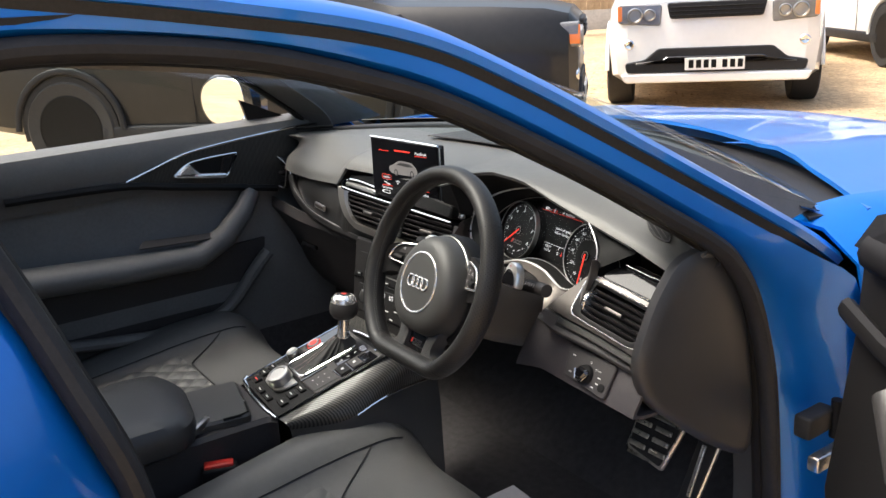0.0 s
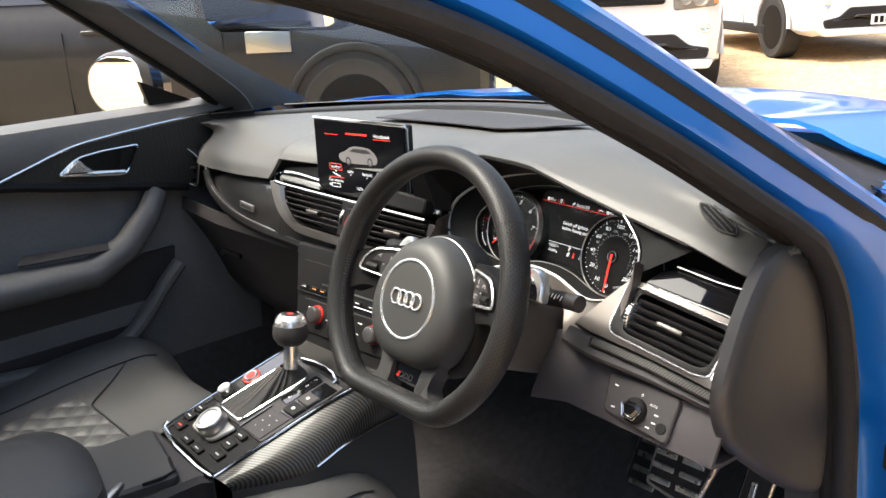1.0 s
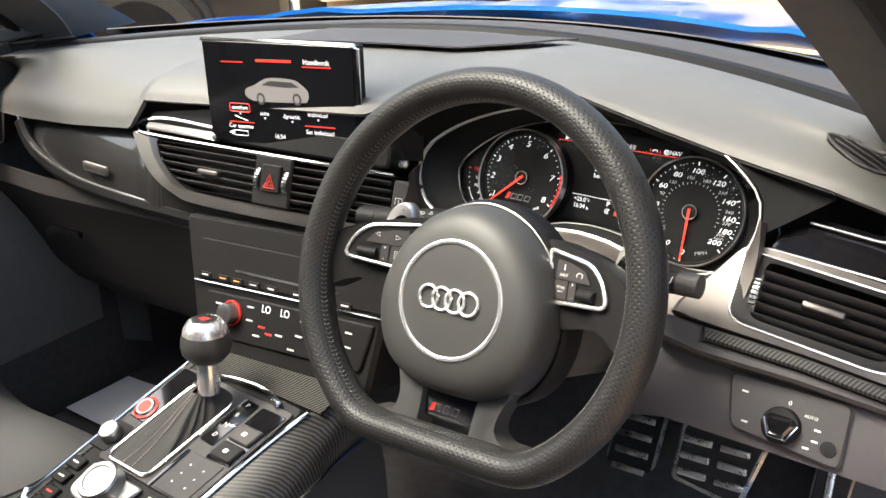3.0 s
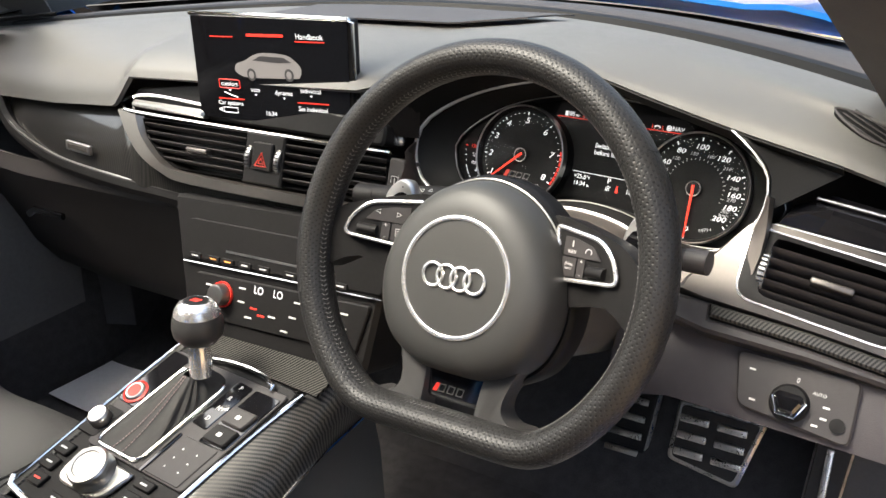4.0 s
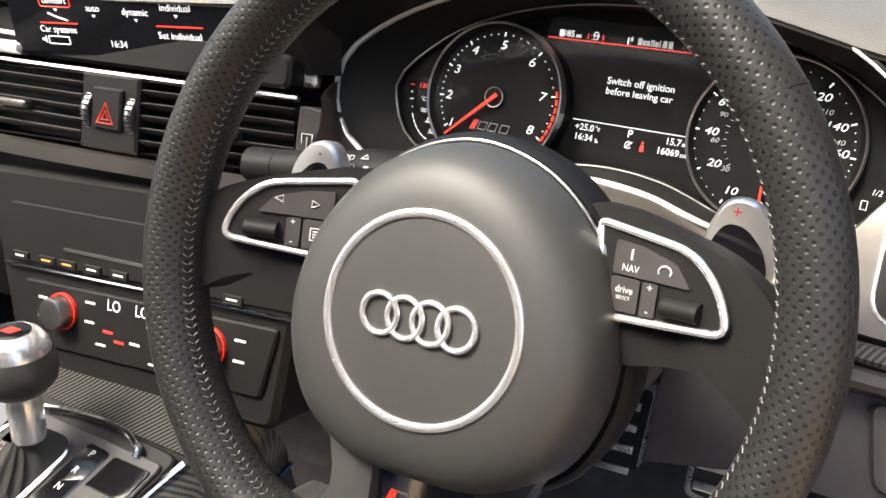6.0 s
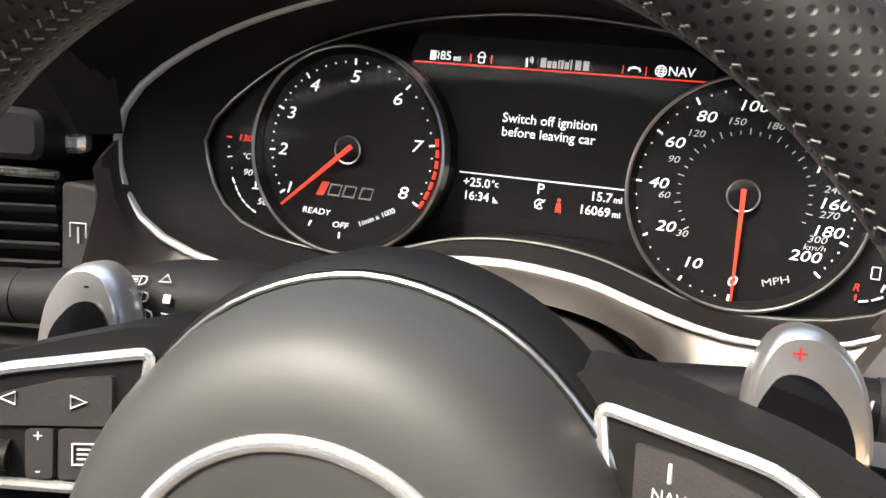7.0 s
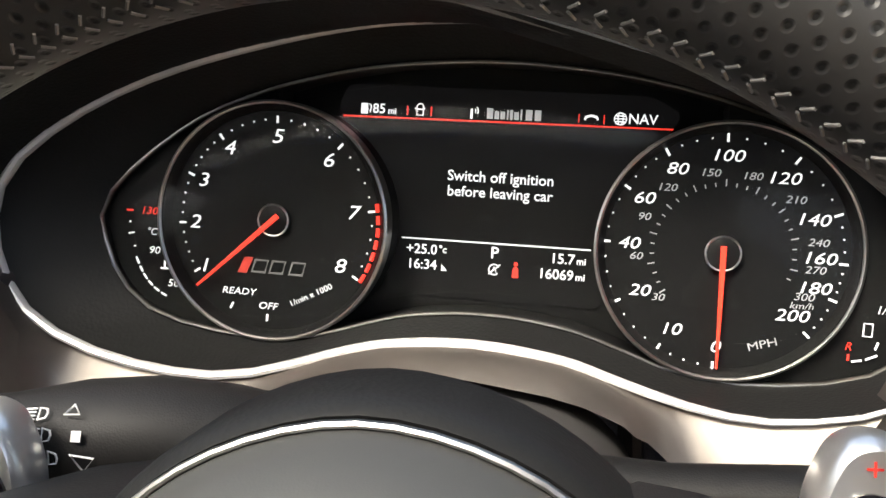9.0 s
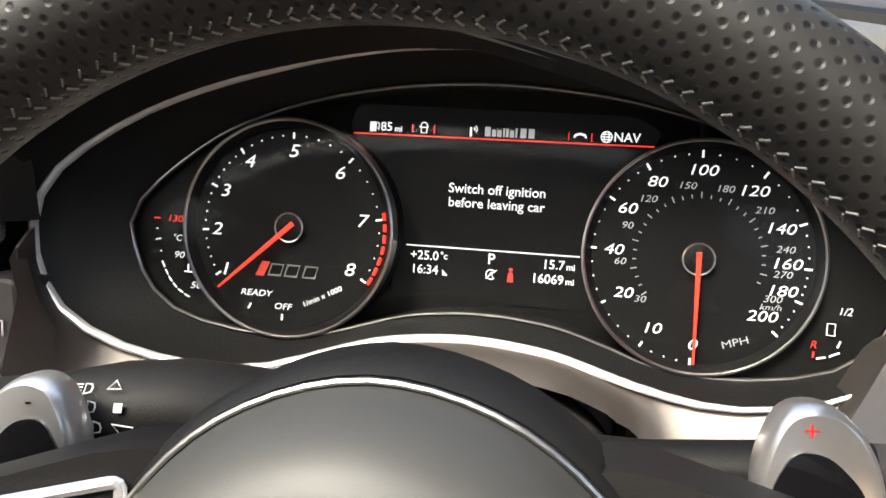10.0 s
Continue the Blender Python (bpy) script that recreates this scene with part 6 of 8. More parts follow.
mid_ = (0.072, 0.016)
ro, rf, ri = about(fr_out, mid_), about(fl, mid_), about(op, mid_)
def ring_row(pts, w):
    return [RV @ Vector((p[0], p[1], w)) for p in pts]
part("vent_frame", loft([ring_row(ro, -0.03), ring_row(ro, -0.003), ring_row([(a[0] + (b[0] - a[0]) * 0.08, a[1] + (b[1] - a[1]) * 0.08) for a, b in zip(ro, rf)], -0.0005), ring_row(rf, 0.001)], closed=True), VENTMETAL, dash, "satin aluminium vent surround")
part("vent_plate", loft([ring_row(rf, 0.001), ring_row([(a[0] + (b[0] - a[0]) * 0.3, a[1] + (b[1] - a[1]) * 0.3) for a, b in zip(rf, ri)], 0.002), ring_row(ri, 0.001), ring_row(ri, -0.034)], closed=True), TRIM, dash)
part("vent_line", tube(ring_row(fl, 0.0012), 0.0013, closed=True, n=6), RINGMETAL, dash)
bar = stack([(141, 32), (153, 38), (144, -41), (131, -28)])
part("vent_edge", prism(rounded(bar, 0.003), -0.01, 0.005, RV, 0.002), RINGMETAL, dash, "bright satin vent edge")
air_vent([(p[0], p[1]) for p in op], 6, -0.002, 0.046, RV, "air_vent", (0.071, 0.016), skew=-0.19)
tw = part("thumbwheel", lathe([(0.019, -0.003), (0.020, -0.002), (0.020, 0.002), (0.019, 0.003)], RV @ pose(0.0175, 0.024, -0.014, 0, 90, -8), 28), RINGMETAL, dash)
for k in range(7):
    part("rib", box((-0.0028, -0.0006, -0.0006), (0.0028, 0.0006, 0.0008), 0.0002, RV @ pose(0.0175, 0.024, -0.014, 0, 0, -8) @ pose(0, 0, 0, -36 + 12 * k, 0, 0) @ pose(0, 0, 0.020)), TRIM, tw)
# gloss shelf above the vent, tilted back under the dash top
sa, sb = RV @ Vector((0.006, 0.066, -0.001)), RV @ Vector((0.1535, 0.041, -0.001))
SF = frm(sa, sb - sa, (0, 0.86, 0.51))
part("gloss_shelf", prism(rounded([(0.016, 0), (0.150, 0), (0.152, 0.042), (0.05, 0.046), (0.024, 0.026)], 0.004), -0.012, 0.0, SF, 0.002), GLOSS, dash, "piano-black shelf above the vent")
part("shelf_line", tube([SF @ Vector(p) for p in ((0.153, 0.034, 0.012), (0.155, 0.018, 0.006), (0.152, -0.002, 0.0))], 0.002, n=6), RINGMETAL, dash)
part("shelf_line", tube([SF @ Vector(p) for p in ((0.016, -0.001, 0.0), (0.075, -0.001, 0.0), (0.152, -0.001, 0.0))], 0.0012, n=6), RINGMETAL, dash)
part("shelf_line", tube([SF @ Vector(p) for p in ((0.04, 0.034, 0.004), (0.09, 0.033, 0.004), (0.152, 0.032, 0.012))], 0.0012, n=6), RINGMETAL, dash)
part("carbon_strip", prism(stack([(-18, -12), (60, -24), (142, -41), (142, -52), (60, -35), (-18, -23)]), -0.02, 0.0, RV, 0.002), CARBON_TOP, dash, "carbon-fibre strip")
part("strip_under", prism(stack([(-54, -5), (-18, -11), (-18, -24), (60, -36), (142, -53), (140, -60), (60, -46), (-20, -36), (-60, -25)]), -0.03, -0.003, RV, 0.003), LOWER, dash)

# driver's lower panel, knee area and dash end
LPX = (0.44, 0.50, 0.56, 0.62, 0.67, 0.70)
lp = [[Vector((x, y - 0.04 * (x - 0.56), z - 0.03 * (x - 0.56) - 0.016 * max(0.0, 0.50 - x) / 0.06)) for x in LPX] for y, z in ((0.168, 0.818), (0.152, 0.795), (0.136, 0.772), (0.122, 0.750), (0.119, 0.742), (0.14, 0.735), (0.30, 0.72))]
part("lower_panel", loft(lp, thick=0.005), KNEE, dash, "soft grey-black lower panel")
part("knee_panel", loft([[Vector((x, y, z)) for x in (0.16, 0.24, 0.32, 0.40, 0.46)] for y, z in ((0.21, 0.80), (0.20, 0.76), (0.215, 0.735), (0.30, 0.715))], thick=0.005), LOWER, dash)
LS = frm((0.597, 0.1262, 0.7635), (1, -0.04, -0.05), (0, 0.058, 0.09))
lsp = part("light_switch", prism(rounded(stack([(-39, -14), (50, -20), (47, 33), (-50, 31)]), 0.008, 4), -0.004, 0.003, LS, 0.0015), LOWER, dash, "dark grey rotary light switch panel")
part("switch_knob", lathe([(0.0155, 0.002), (0.0155, 0.005), (0.0135, 0.008), (0.001, 0.0085)], LS, 32), TRIM, lsp)
part("switch_grip", prism(rounded(stack([(-13, 2), (-7, -10), (7, -10), (13, 2), (9, 8), (-9, 8)]), 0.003), 0.007, 0.016, LS, 0.004), GLOSS, lsp)
part("grip_trim", tube([LS @ Vector(p) for p in ((-0.0133, 0.003, 0.013), (-0.0073, -0.0103, 0.013), (0.0073, -0.0103, 0.013), (0.0133, 0.003, 0.013))], 0.0010, n=6), CHROME, lsp)
lettering("mark", "0", 0.0055, at(LS, 0.002, 0.0195, 0.0034), PRINT, lsp)
lettering("mark", "AUTO", 0.0038, at(LS, 0.020, 0.0135, 0.0034), PRINT, lsp)
for u, v in ((-34, 18), (27, 5), (27, -4), (22, -11), (-28, -6)):
    part("mark", prism(stack([(u - 2.5, v - 0.8), (u + 2.5, v - 0.8), (u + 2.5, v + 0.8), (u - 2.5, v + 0.8)]), 0.003, 0.0035, LS), PRINT, lsp)
part("switch_button", lathe([(0.006, 0.002), (0.006, 0.0045), (0.001, 0.0048)], at(LS, 0.038, -0.006), 20), TRIM, lsp)
EN = Matrix(((0, 0, 1, 0.694), (1, 0, 0, 0), (0, 1, 0, 0), (0, 0, 0, 1)))
ep = [(0.265, 0.945), (0.325, 0.87), (0.36, 0.74), (0.37, 0.62), (0.345, 0.600), (0.27, 0.645), (0.20, 0.700), (0.137, 0.757), (0.114, 0.815), (0.134, 0.870), (0.160, 0.912), (0.20, 0.948)]
ep = [tuple(v) for v in curve2(ep, 4, True)]
cen = Vector((0.25, 0.77))
part("dash_end", loft([[EN @ Vector((cen.x + (p[0] - cen.x) * s, cen.y + (p[1] - cen.y) * s, w)) for p in ep] for s, w in ((1.0, 0.0), (1.0, 0.004), (0.985, 0.011), (0.94, 0.016), (0.85, 0.019), (0.4, 0.020), (0.02, 0.020))], closed=True, caps=True), LEATHER, dash, "rounded leather-grained end of the dashboard")
part("dash_corner", loft([[Vector((x, y, z)) for x, y, z in ((0.67, 0.215, 0.92), (0.69, 0.215, 0.93), (0.712, 0.24, 0.92))], [Vector((x, y, z)) for x, y, z in ((0.675, 0.25, 0.945), (0.695, 0.26, 0.945), (0.715, 0.28, 0.93))], [Vector((x, y, z)) for x, y, z in ((0.68, 0.30, 0.953), (0.70, 0.31, 0.95), (0.718, 0.33, 0.94))]], thick=0.004), LOWER, dash)
# passenger's outer vent
LV = frm((-0.665, 0.234, 0.868), (0.8, 0.6, 0), (0, 0, 1))
lo_ = rounded(stack([(-38, -20), (17, -50), (32, 24), (-2, 52)]), [0.016, 0.012, 0.016, 0.012], 5)
lv_in = rounded(stack([(-28, -17), (11, -38), (23, 20), (-2, 40)]), 0.008)
lr, li = about(lo_, (-0.003, 0.0), 48), about(lv_in, (-0.003, 0.0), 48)
def left_row(pts, w):
    return [LV @ Vector((p[0], p[1], w)) for p in pts]
part("vent_plate", loft([left_row(lr, -0.05), left_row(lr, -0.006), left_row([(a[0] * 0.93, a[1] * 0.93) for a in lr], 0.0), left_row(li, -0.003), left_row(li, -0.034)], closed=True), LOWER, dash)
part("vent_line", tube(left_row([(a[0] * 0.9, a[1] * 0.9) for a in lr], 0.0002), 0.0014, closed=True, n=6), SILVER, dash)
air_vent(lv_in, 5, -0.026, 0.028, LV @ pose(0, 0, -0.002), "air_vent", (0.0, 0.0))

# display
SC = frm((-0.110, 0.202, 1.026), (0.215, 0.016, 0.003), (0.009, -0.003, 0.121))
scr = thing("display_screen", (0.0, 0.21, 0.90), "flat pop-up display showing a car and drive modes, lit", "screen")
so = rounded(stack([(0, 0.5), (221, -1.5), (214, -123), (-8.5, -123)]), 0.004)
part("housing", prism(so, -0.014, -0.001, SC, 0.002), TRIM, scr)
part("glass", prism(rounded(stack([(2, -1.5), (216, -3.5), (208, -121), (-6, -121)]), 0.003), -0.0015, 0.0, SC), GLOSS, scr, "black display glass")
part("rim", tube([SC @ Vector(p) for p in ((-0.001, 0.0005, -0.002), (0.11, 0.0, -0.002), (0.217, -0.0015, -0.002), (0.2205, -0.005, -0.003), (0.2145, -0.120, -0.003))], 0.0022, 0.0028, n=6), CHROME, scr, "bright metal edge")
def ui(b, s, u, v, mat=WHITE_LIT, sq=1.0):
    lettering("display_text", b, s, at(SC, u / 1000, v / 1000, 0.0006), mat, scr, squeeze=sq)
def uibar(u0, v0, u1, v1, mat):
    part("display_line", prism(stack([(u0, v0), (u1, v0 + 0.01 * (u1 - u0)), (u1, v1 + 0.01 * (u1 - u0)), (u0, v1)]), 0.0003, 0.0007, SC), mat, scr)
uibar(27, -25.3, 60, -24.3, RED_LIT)
uibar(80, -23.2, 131, -20.2, RED_LIT)
ui("Handbook", 0.0085, 165.5, -21.3)
uibar(146, -27.2, 185, -26.2, RED_LIT)
ui("comfort", 0.0075, 45, -79.2)
part("display_line", tube([SC @ Vector((p[0], p[1], 0.0006)) for p in rect(0.030, -0.084, 0.0605, -0.074, 0.002)], 0.0004, closed=True, n=4), RED_LIT, scr)
ui("auto", 0.0075, 82, -84)
ui("dynamic", 0.0075, 122, -85.5)
ui("individual", 0.0075, 159.5, -81)
for u, v in ((45, -86.5), (82, -90), (122, -91.5), (159.5, -87)):
    part("pointer", prism(stack([(u - 1.6, v + 1), (u, v - 1.2), (u + 1.6, v + 1)]), 0.0003, 0.0007, SC), WHITE_LIT, scr)
part("mode_line", tube([SC @ Vector(p) for p in ((0.036, -0.089, 0.0006), (0.045, -0.092, 0.0006), (0.055, -0.0945, 0.0006))], 0.0006, n=4), WHITE_LIT, scr)
uibar(26, -97.5, 64, -96.5, RED_LIT)
ui("Car systems", 0.0075, 43, -102)
uibar(140, -95.5, 182, -94.5, RED_LIT)
ui("Set individual", 0.0075, 160, -102)
ui("16:34", 0.0075, 100.5, -111)
part("speaker_icon", prism(stack([(24, -111.5), (26.5, -111.5), (28.5, -113.5), (28.5, -107.5), (26.5, -109.5), (24, -109.5)]), 0.0003, 0.0007, SC), WHITE_LIT, scr)
part("tag_frame", tube([SC @ Vector((p[0], p[1], 0.0006)) for p in rect(0.031, -0.1135, 0.052, -0.1075, 0.001)], 0.0004, closed=True, n=4), WHITE_LIT, scr)
car2 = stack([(57, -62), (60, -55), (72, -51), (86, -44), (100, -41), (130, -42), (141, -47), (149, -54), (150, -61), (147, -66), (140, -68), (78, -70), (62, -67)])
ic = part("screen_car", prism([tuple(v) for v in curve2(car2, 3, True)], 0.0003, 0.0006, SC), SCREEN_CAR, scr, "grey estate car drawn on the display")
part("screen_windows", prism(stack([(84, -50), (96, -44.5), (128, -45), (138, -50), (120, -51.5)]), 0.0006, 0.0009, SC), SCREEN_DARK, ic)
for u, v in ((80, -66.5), (133, -64.5)):
    part("screen_wheel", prism(oval(u / 1000, v / 1000, 0.0062, 0.0072, 20), 0.0006, 0.0009, SC), SCREEN_DARK, ic)
    part("screen_rim", prism(oval(u / 1000, v / 1000, 0.0036, 0.0044, 16), 0.0009, 0.0011, SC), SCREEN_CAR, ic)


# ---- steering wheel ----
WH = frm((0.3626, 0.0232, 0.8818), (0.9995, -0.0235, 0.0227), (-0.0122, 0.3751, 0.9269))
wheel = thing("steering_wheel", (0.36, 0.06, 0.87), "flat-bottomed black leather steering wheel with perforated grips", "steering wheel")
HUB = -0.0135


def pad_depth(u):
    """The switch pads lean out from the hub towards the rim."""
    return -0.0235 + 0.0235 * min(1.0, max(0.0, (u - 0.0625) / 0.0615))


def rim_raw(a):
    """Centre line of the rim; a in degrees from the top, to the right."""
    c = math.cos(radians(a))
    r = 0.1530 + 0.0075 * max(0.0, c) ** 2
    if c < -0.5:
        r = min(r, 0.1315 / -c)
    return Vector((r * math.sin(radians(a)) + 0.0025, r * c, 0.0095))


RIM = [rim_raw(a) for a in range(-180, 180)]
for _ in range(36):
    RIM = [(RIM[i - 1] + RIM[i] * 2 + RIM[(i + 1) % 360]) / 4 for i in range(360)]


def rim_point(a):
    f = (a + 180) % 360
    i = int(f)
    return RIM[i].lerp(RIM[(i + 1) % 360], f - i)


def rim_arc(a0, a1, n):
    return [WH @ rim_point(a0 + (a1 - a0) * k / n) for k in range(n + 1)]


RA, RB = 0.0140, 0.0190
nrm_w = tuple(WH.col[2].to_3d())
for a0, a1 in ((53, 142.6), (-142.6, -53)):
    part("rim_grip", tube(rim_arc(a0, a1, 60), RA, RB, ref=nrm_w, n=28, uv=True), PERF, wheel, "perforated leather grip")
part("rim_top", tube(rim_arc(-52.6, 52.6, 60), RA, RB, ref=nrm_w, n=28, uv=True), PERF, wheel, "perforated leather rim")
part("rim_bottom", tube(rim_arc(143, 217, 50), RA, RB, ref=nrm_w, n=28, uv=True), PERF, wheel, "flat leather-covered bottom of the rim")
for a in (52.8, -52.8, 142.8, 217.2):
    p, q = rim_arc(a - 0.25, a + 0.25, 2)[0], rim_arc(a - 0.25, a + 0.25, 2)[-1]
    part("rim_seam", tube([p, q], RA + 0.0003, RB + 0.0003, ref=nrm_w, n=28), RUBBER, wheel)
# slanted cross stitches round the inside of the rim
bm = bmesh.new()
a = -178.0
while a < 180:
    for e in (-1, 1):
        ends = []
        for f_, turn in ((0.08, 0.0), (0.36, 0.55)):
            p = rim_point(a + turn)
            inw = -Vector((p.x, p.y, 0)).normalized()
            ph = f_ * e * 0.42 + 0.34
            ends.append(WH @ (p + inw * math.cos(ph) * (RA + 0.0001) + Vector((0, 0, 1)) * math.sin(ph) * (RB + 0.0001)))
        tube(ends, 0.00032, n=5, bm=bm)
    a += 1.65
part("stitching", bm, RIMSTITCH, wheel, "grey cross stitching inside the rim")

# airbag cover, domed, with a satin ring and four linked rings
def cover_outline(s=1.0):
    pts = [(0.0, 0.0770), (0.036, 0.0665), (0.0625, 0.040), (0.0765, 0.004), (0.0755, -0.030), (0.061, -0.059), (0.033, -0.0755), (0.0, -0.0785)]
    pts = pts + [(-u, v) for u, v in pts[-2:0:-1]]
    return [(u * s, HUB + v * s) for u, v in [tuple(q) for q in curve2(pts, 5, True)]]


part("airbag_cover", loft([[WH @ Vector((u, v, w)) for u, v in cover_outline(s)] for s, w in ((0.98, -0.055), (1.03, -0.030), (1.03, -0.016), (1.015, -0.006), (0.985, 0.004), (0.94, 0.0115), (0.87, 0.0170), (0.78, 0.0202), (0.68, 0.0217), (0.5, 0.0224), (0.3, 0.0225), (0.01, 0.0225))], closed=True, caps=True), AIRBAG, wheel, "smooth black airbag cover")
ring = [WH @ Vector((0.0467 * math.cos(a), HUB + 0.0467 * math.sin(a), 0.0222)) for a in [2 * math.pi * k / 72 for k in range(72)]]
part("centre_ring", tube(ring, 0.0021, 0.0016, ref=nrm_w, closed=True, n=10), RINGMETAL, wheel, "satin chrome ring")
for k in range(4):
    cu = 0.0125 * (k - 1.5)
    part("emblem_ring", tube([WH @ Vector((cu + 0.0088 * math.cos(a), HUB + 0.0090 * math.sin(a), 0.0236 + 0.0004 * math.sin(a + k))) for a in [2 * math.pi * j / 40 for j in range(40)]], 0.00145, 0.0013, ref=nrm_w, closed=True, n=8), RINGMETAL, wheel, "plain silver ring")
upper_edge = [p for p in cover_outline(1.045) if p[1] - HUB > 0.012]
upper_edge.sort(key=lambda p: -p[0])
part("edge_line", tube([WH @ Vector((u, v, -0.0165)) for u, v in upper_edge], 0.0010, 0.0014, ref=nrm_w, n=8), SILVER, wheel, "thin bright line round the airbag")
part("cover_edge", loft([[WH @ Vector((u, v, w)) for u, v in cover_outline(f)] for f, w in ((1.03, -0.020), (1.060, -0.0185), (1.085, -0.0205), (1.105, -0.027), (1.105, -0.050))], closed=True), HOOD, wheel, "matt black edge")

# side spokes with switch pads
for s in (-1, 1):
    def S(u, v, w):
        return WH @ Vector((s * u, v + 0.007, w))
    sp_out = [(0.050, 0.036), (0.10, 0.0315), (0.136, 0.016), (0.150, -0.012), (0.144, -0.036), (0.115, -0.022), (0.060, -0.026)]
    rows = [[S(u * q, v, w + 0.8 * (pad_depth(u) + 0.0235) + 0.015 * min(1.0, max(0.0, (u - 0.118) / 0.028))) for u, v in [tuple(p) for p in curve2(sp_out, 4, True)]] for q, w in ((1.0, -0.050), (1.0, -0.026), (0.99, -0.0215))]
    sk = part("spoke", loft(rows, closed=True, caps=True), TRIM, wheel)
    pd = rounded([(0.068, -0.008), (0.1245, -0.0035), (0.119, 0.013), (0.106, 0.0262), (0.0625, 0.0325)], [0.003, 0.007, 0.010, 0.010, 0.003], 4)
    PU = lambda u: 0.066 + (u - 0.068) * 1.03
    PV = lambda v, u=0.09: v * 0.93 - 0.0042 + 0.05 * (u - 0.068)
    pad_ = part("switch_pad", loft([[S(u, v, w + pad_depth(u)) for u, v in pd] for w in (-0.01, 0.0065)], closed=True, caps=True), TRIM, wheel, "multi-function switch pad")
    part("pad_trim", tube([S(u, v, 0.0068 + pad_depth(u)) for u, v in pd], 0.0018, 0.0016, ref=nrm_w, closed=True, n=8), RINGMETAL, pad_, "bright pad surround")
    def keycap(q, name="key"):
        part(name, loft([[S(PU(u), PV(v, u), w + pad_depth(PU(u))) for u, v in [tuple(p) for p in rounded(q, 0.0012, 2)]] for w in (0.005, 0.0080)], closed=True, caps=True), LOWER, pad_)
    keycap([(0.0735, 0.0165), (0.108, 0.0145), (0.101, 0.0245), (0.086, 0.0300), (0.0735, 0.0320)])
    keycap([(0.0735, -0.0005), (0.0865, -0.0008), (0.0865, 0.0148), (0.0735, 0.0153)])
    keycap([(0.0878, -0.0008), (0.0945, -0.001), (0.0945, 0.0143), (0.0878, 0.0147)])
    roll_ = part("roller", tube([S(PU(0.0985), PV(0.0058, 0.0985), 0.0072 + pad_depth(PU(0.0985))), S(PU(0.1135), PV(0.0052, 0.1135), 0.0072 + pad_depth(PU(0.1135)))], 0.0050, 0.0042, n=14), TRIM, pad_)
    fm = lambda u, v, w=0.0084: WH @ pose(s * PU(u), PV(v, u) + 0.007, w + pad_depth(PU(u))) @ pose(0, 0, 0, 0, -20.9 * s, 0)
    if s > 0:
        lettering("mark", "NAV", 0.0042, fm(0.0815, 0.0195), PRINT, pad_)
        part("mark", tube([fm(0.0815, 0.0235) @ Vector((0, 0, 0)), fm(0.0815, 0.0285) @ Vector((0, 0, 0))], 0.0005, n=4), PRINT, pad_)
        lettering("mark", "drive", 0.0044, fm(0.0800, 0.0095), PRINT, pad_)
        lettering("mark", "SELECT", 0.0022, fm(0.0800, 0.0058), PRINT, pad_)
        part("mark", tube([fm(0.0965 + 0.0028 * math.cos(a), 0.0205 + 0.0026 * math.sin(a)) @ Vector((0, 0, 0)) for a in [k * 0.7 - 0.6 for k in range(7)]], 0.0004, n=4), PRINT, pad_)
    else:
        for u, d in ((0.0985, -1), (0.0815, 1)):
            part("mark", tube([fm(u, 0.0235) @ Vector((a * d, b, 0)) for a, b in ((-0.002, 0.0018), (0.0022, 0), (-0.002, -0.0018))], 0.0004, closed=True, n=4), PRINT, pad_)
        part("mark", tube([fm(0.0800, 0.0075) @ Vector((a, b, 0)) for a, b in rect(-0.003, -0.003, 0.003, 0.003)], 0.0004, closed=True, n=4), PRINT, pad_)
        for k in range(3):
            part("mark", tube([fm(0.0800, 0.0060 + 0.0015 * k) @ Vector((-0.0018, 0, 0)), fm(0.0800, 0.0060 + 0.0015 * k) @ Vector((0.0018, 0, 0))], 0.0003, n=4), PRINT, pad_)
    lettering("mark", "+", 0.0050, fm(0.0912, 0.0122), PRINT, pad_)
    lettering("mark", "-", 0.0050, fm(0.0912, 0.0018), PRINT, pad_)
    # shift paddle behind the spoke
    def Q_(u, v, w):
        return WH @ Vector((s * (u + 0.008), v, w))
    pq = rounded([(0.0915, 0.019), (0.0905, 0.040), (0.0985, 0.0570), (0.1120, 0.0570), (0.1225, 0.0455), (0.1262, 0.0300), (0.1268, 0.019)], [0.003, 0.02, 0.008, 0.010, 0.014, 0.02, 0.003], 5)
    rows = [[Q_(0.108 + (u - 0.108) * q2, 0.038 + (v - 0.038) * q2, w) for u, v in pq] for q2, w in ((0.95, -0.070), (1.0, -0.068), (1.0, -0.0620), (0.965, -0.0585), (0.90, -0.0562), (0.86, -0.0556))]
    pdl = part("shift_paddle", loft(rows, closed=True, caps=True), PADDLE, wheel, "satin aluminium shift paddle")
    iq = rounded([(0.0940, 0.0215), (0.0935, 0.033), (0.1000, 0.0448), (0.1090, 0.0440), (0.1178, 0.0350), (0.1205, 0.027), (0.1210, 0.0215)], [0.002, 0.01, 0.006, 0.008, 0.006, 0.003, 0.002], 4)
    part("paddle_inset", loft([[Q_(u, v, w) for u, v in iq] for w in (-0.062, -0.0546)], closed=True, caps=True), GLOSS, pdl)
    lettering("mark", "+" if s > 0 else "-", 0.008, WH @ pose(s * 0.1125, 0.0498, -0.0550), RED if s > 0 else DIALBLACK, pdl)
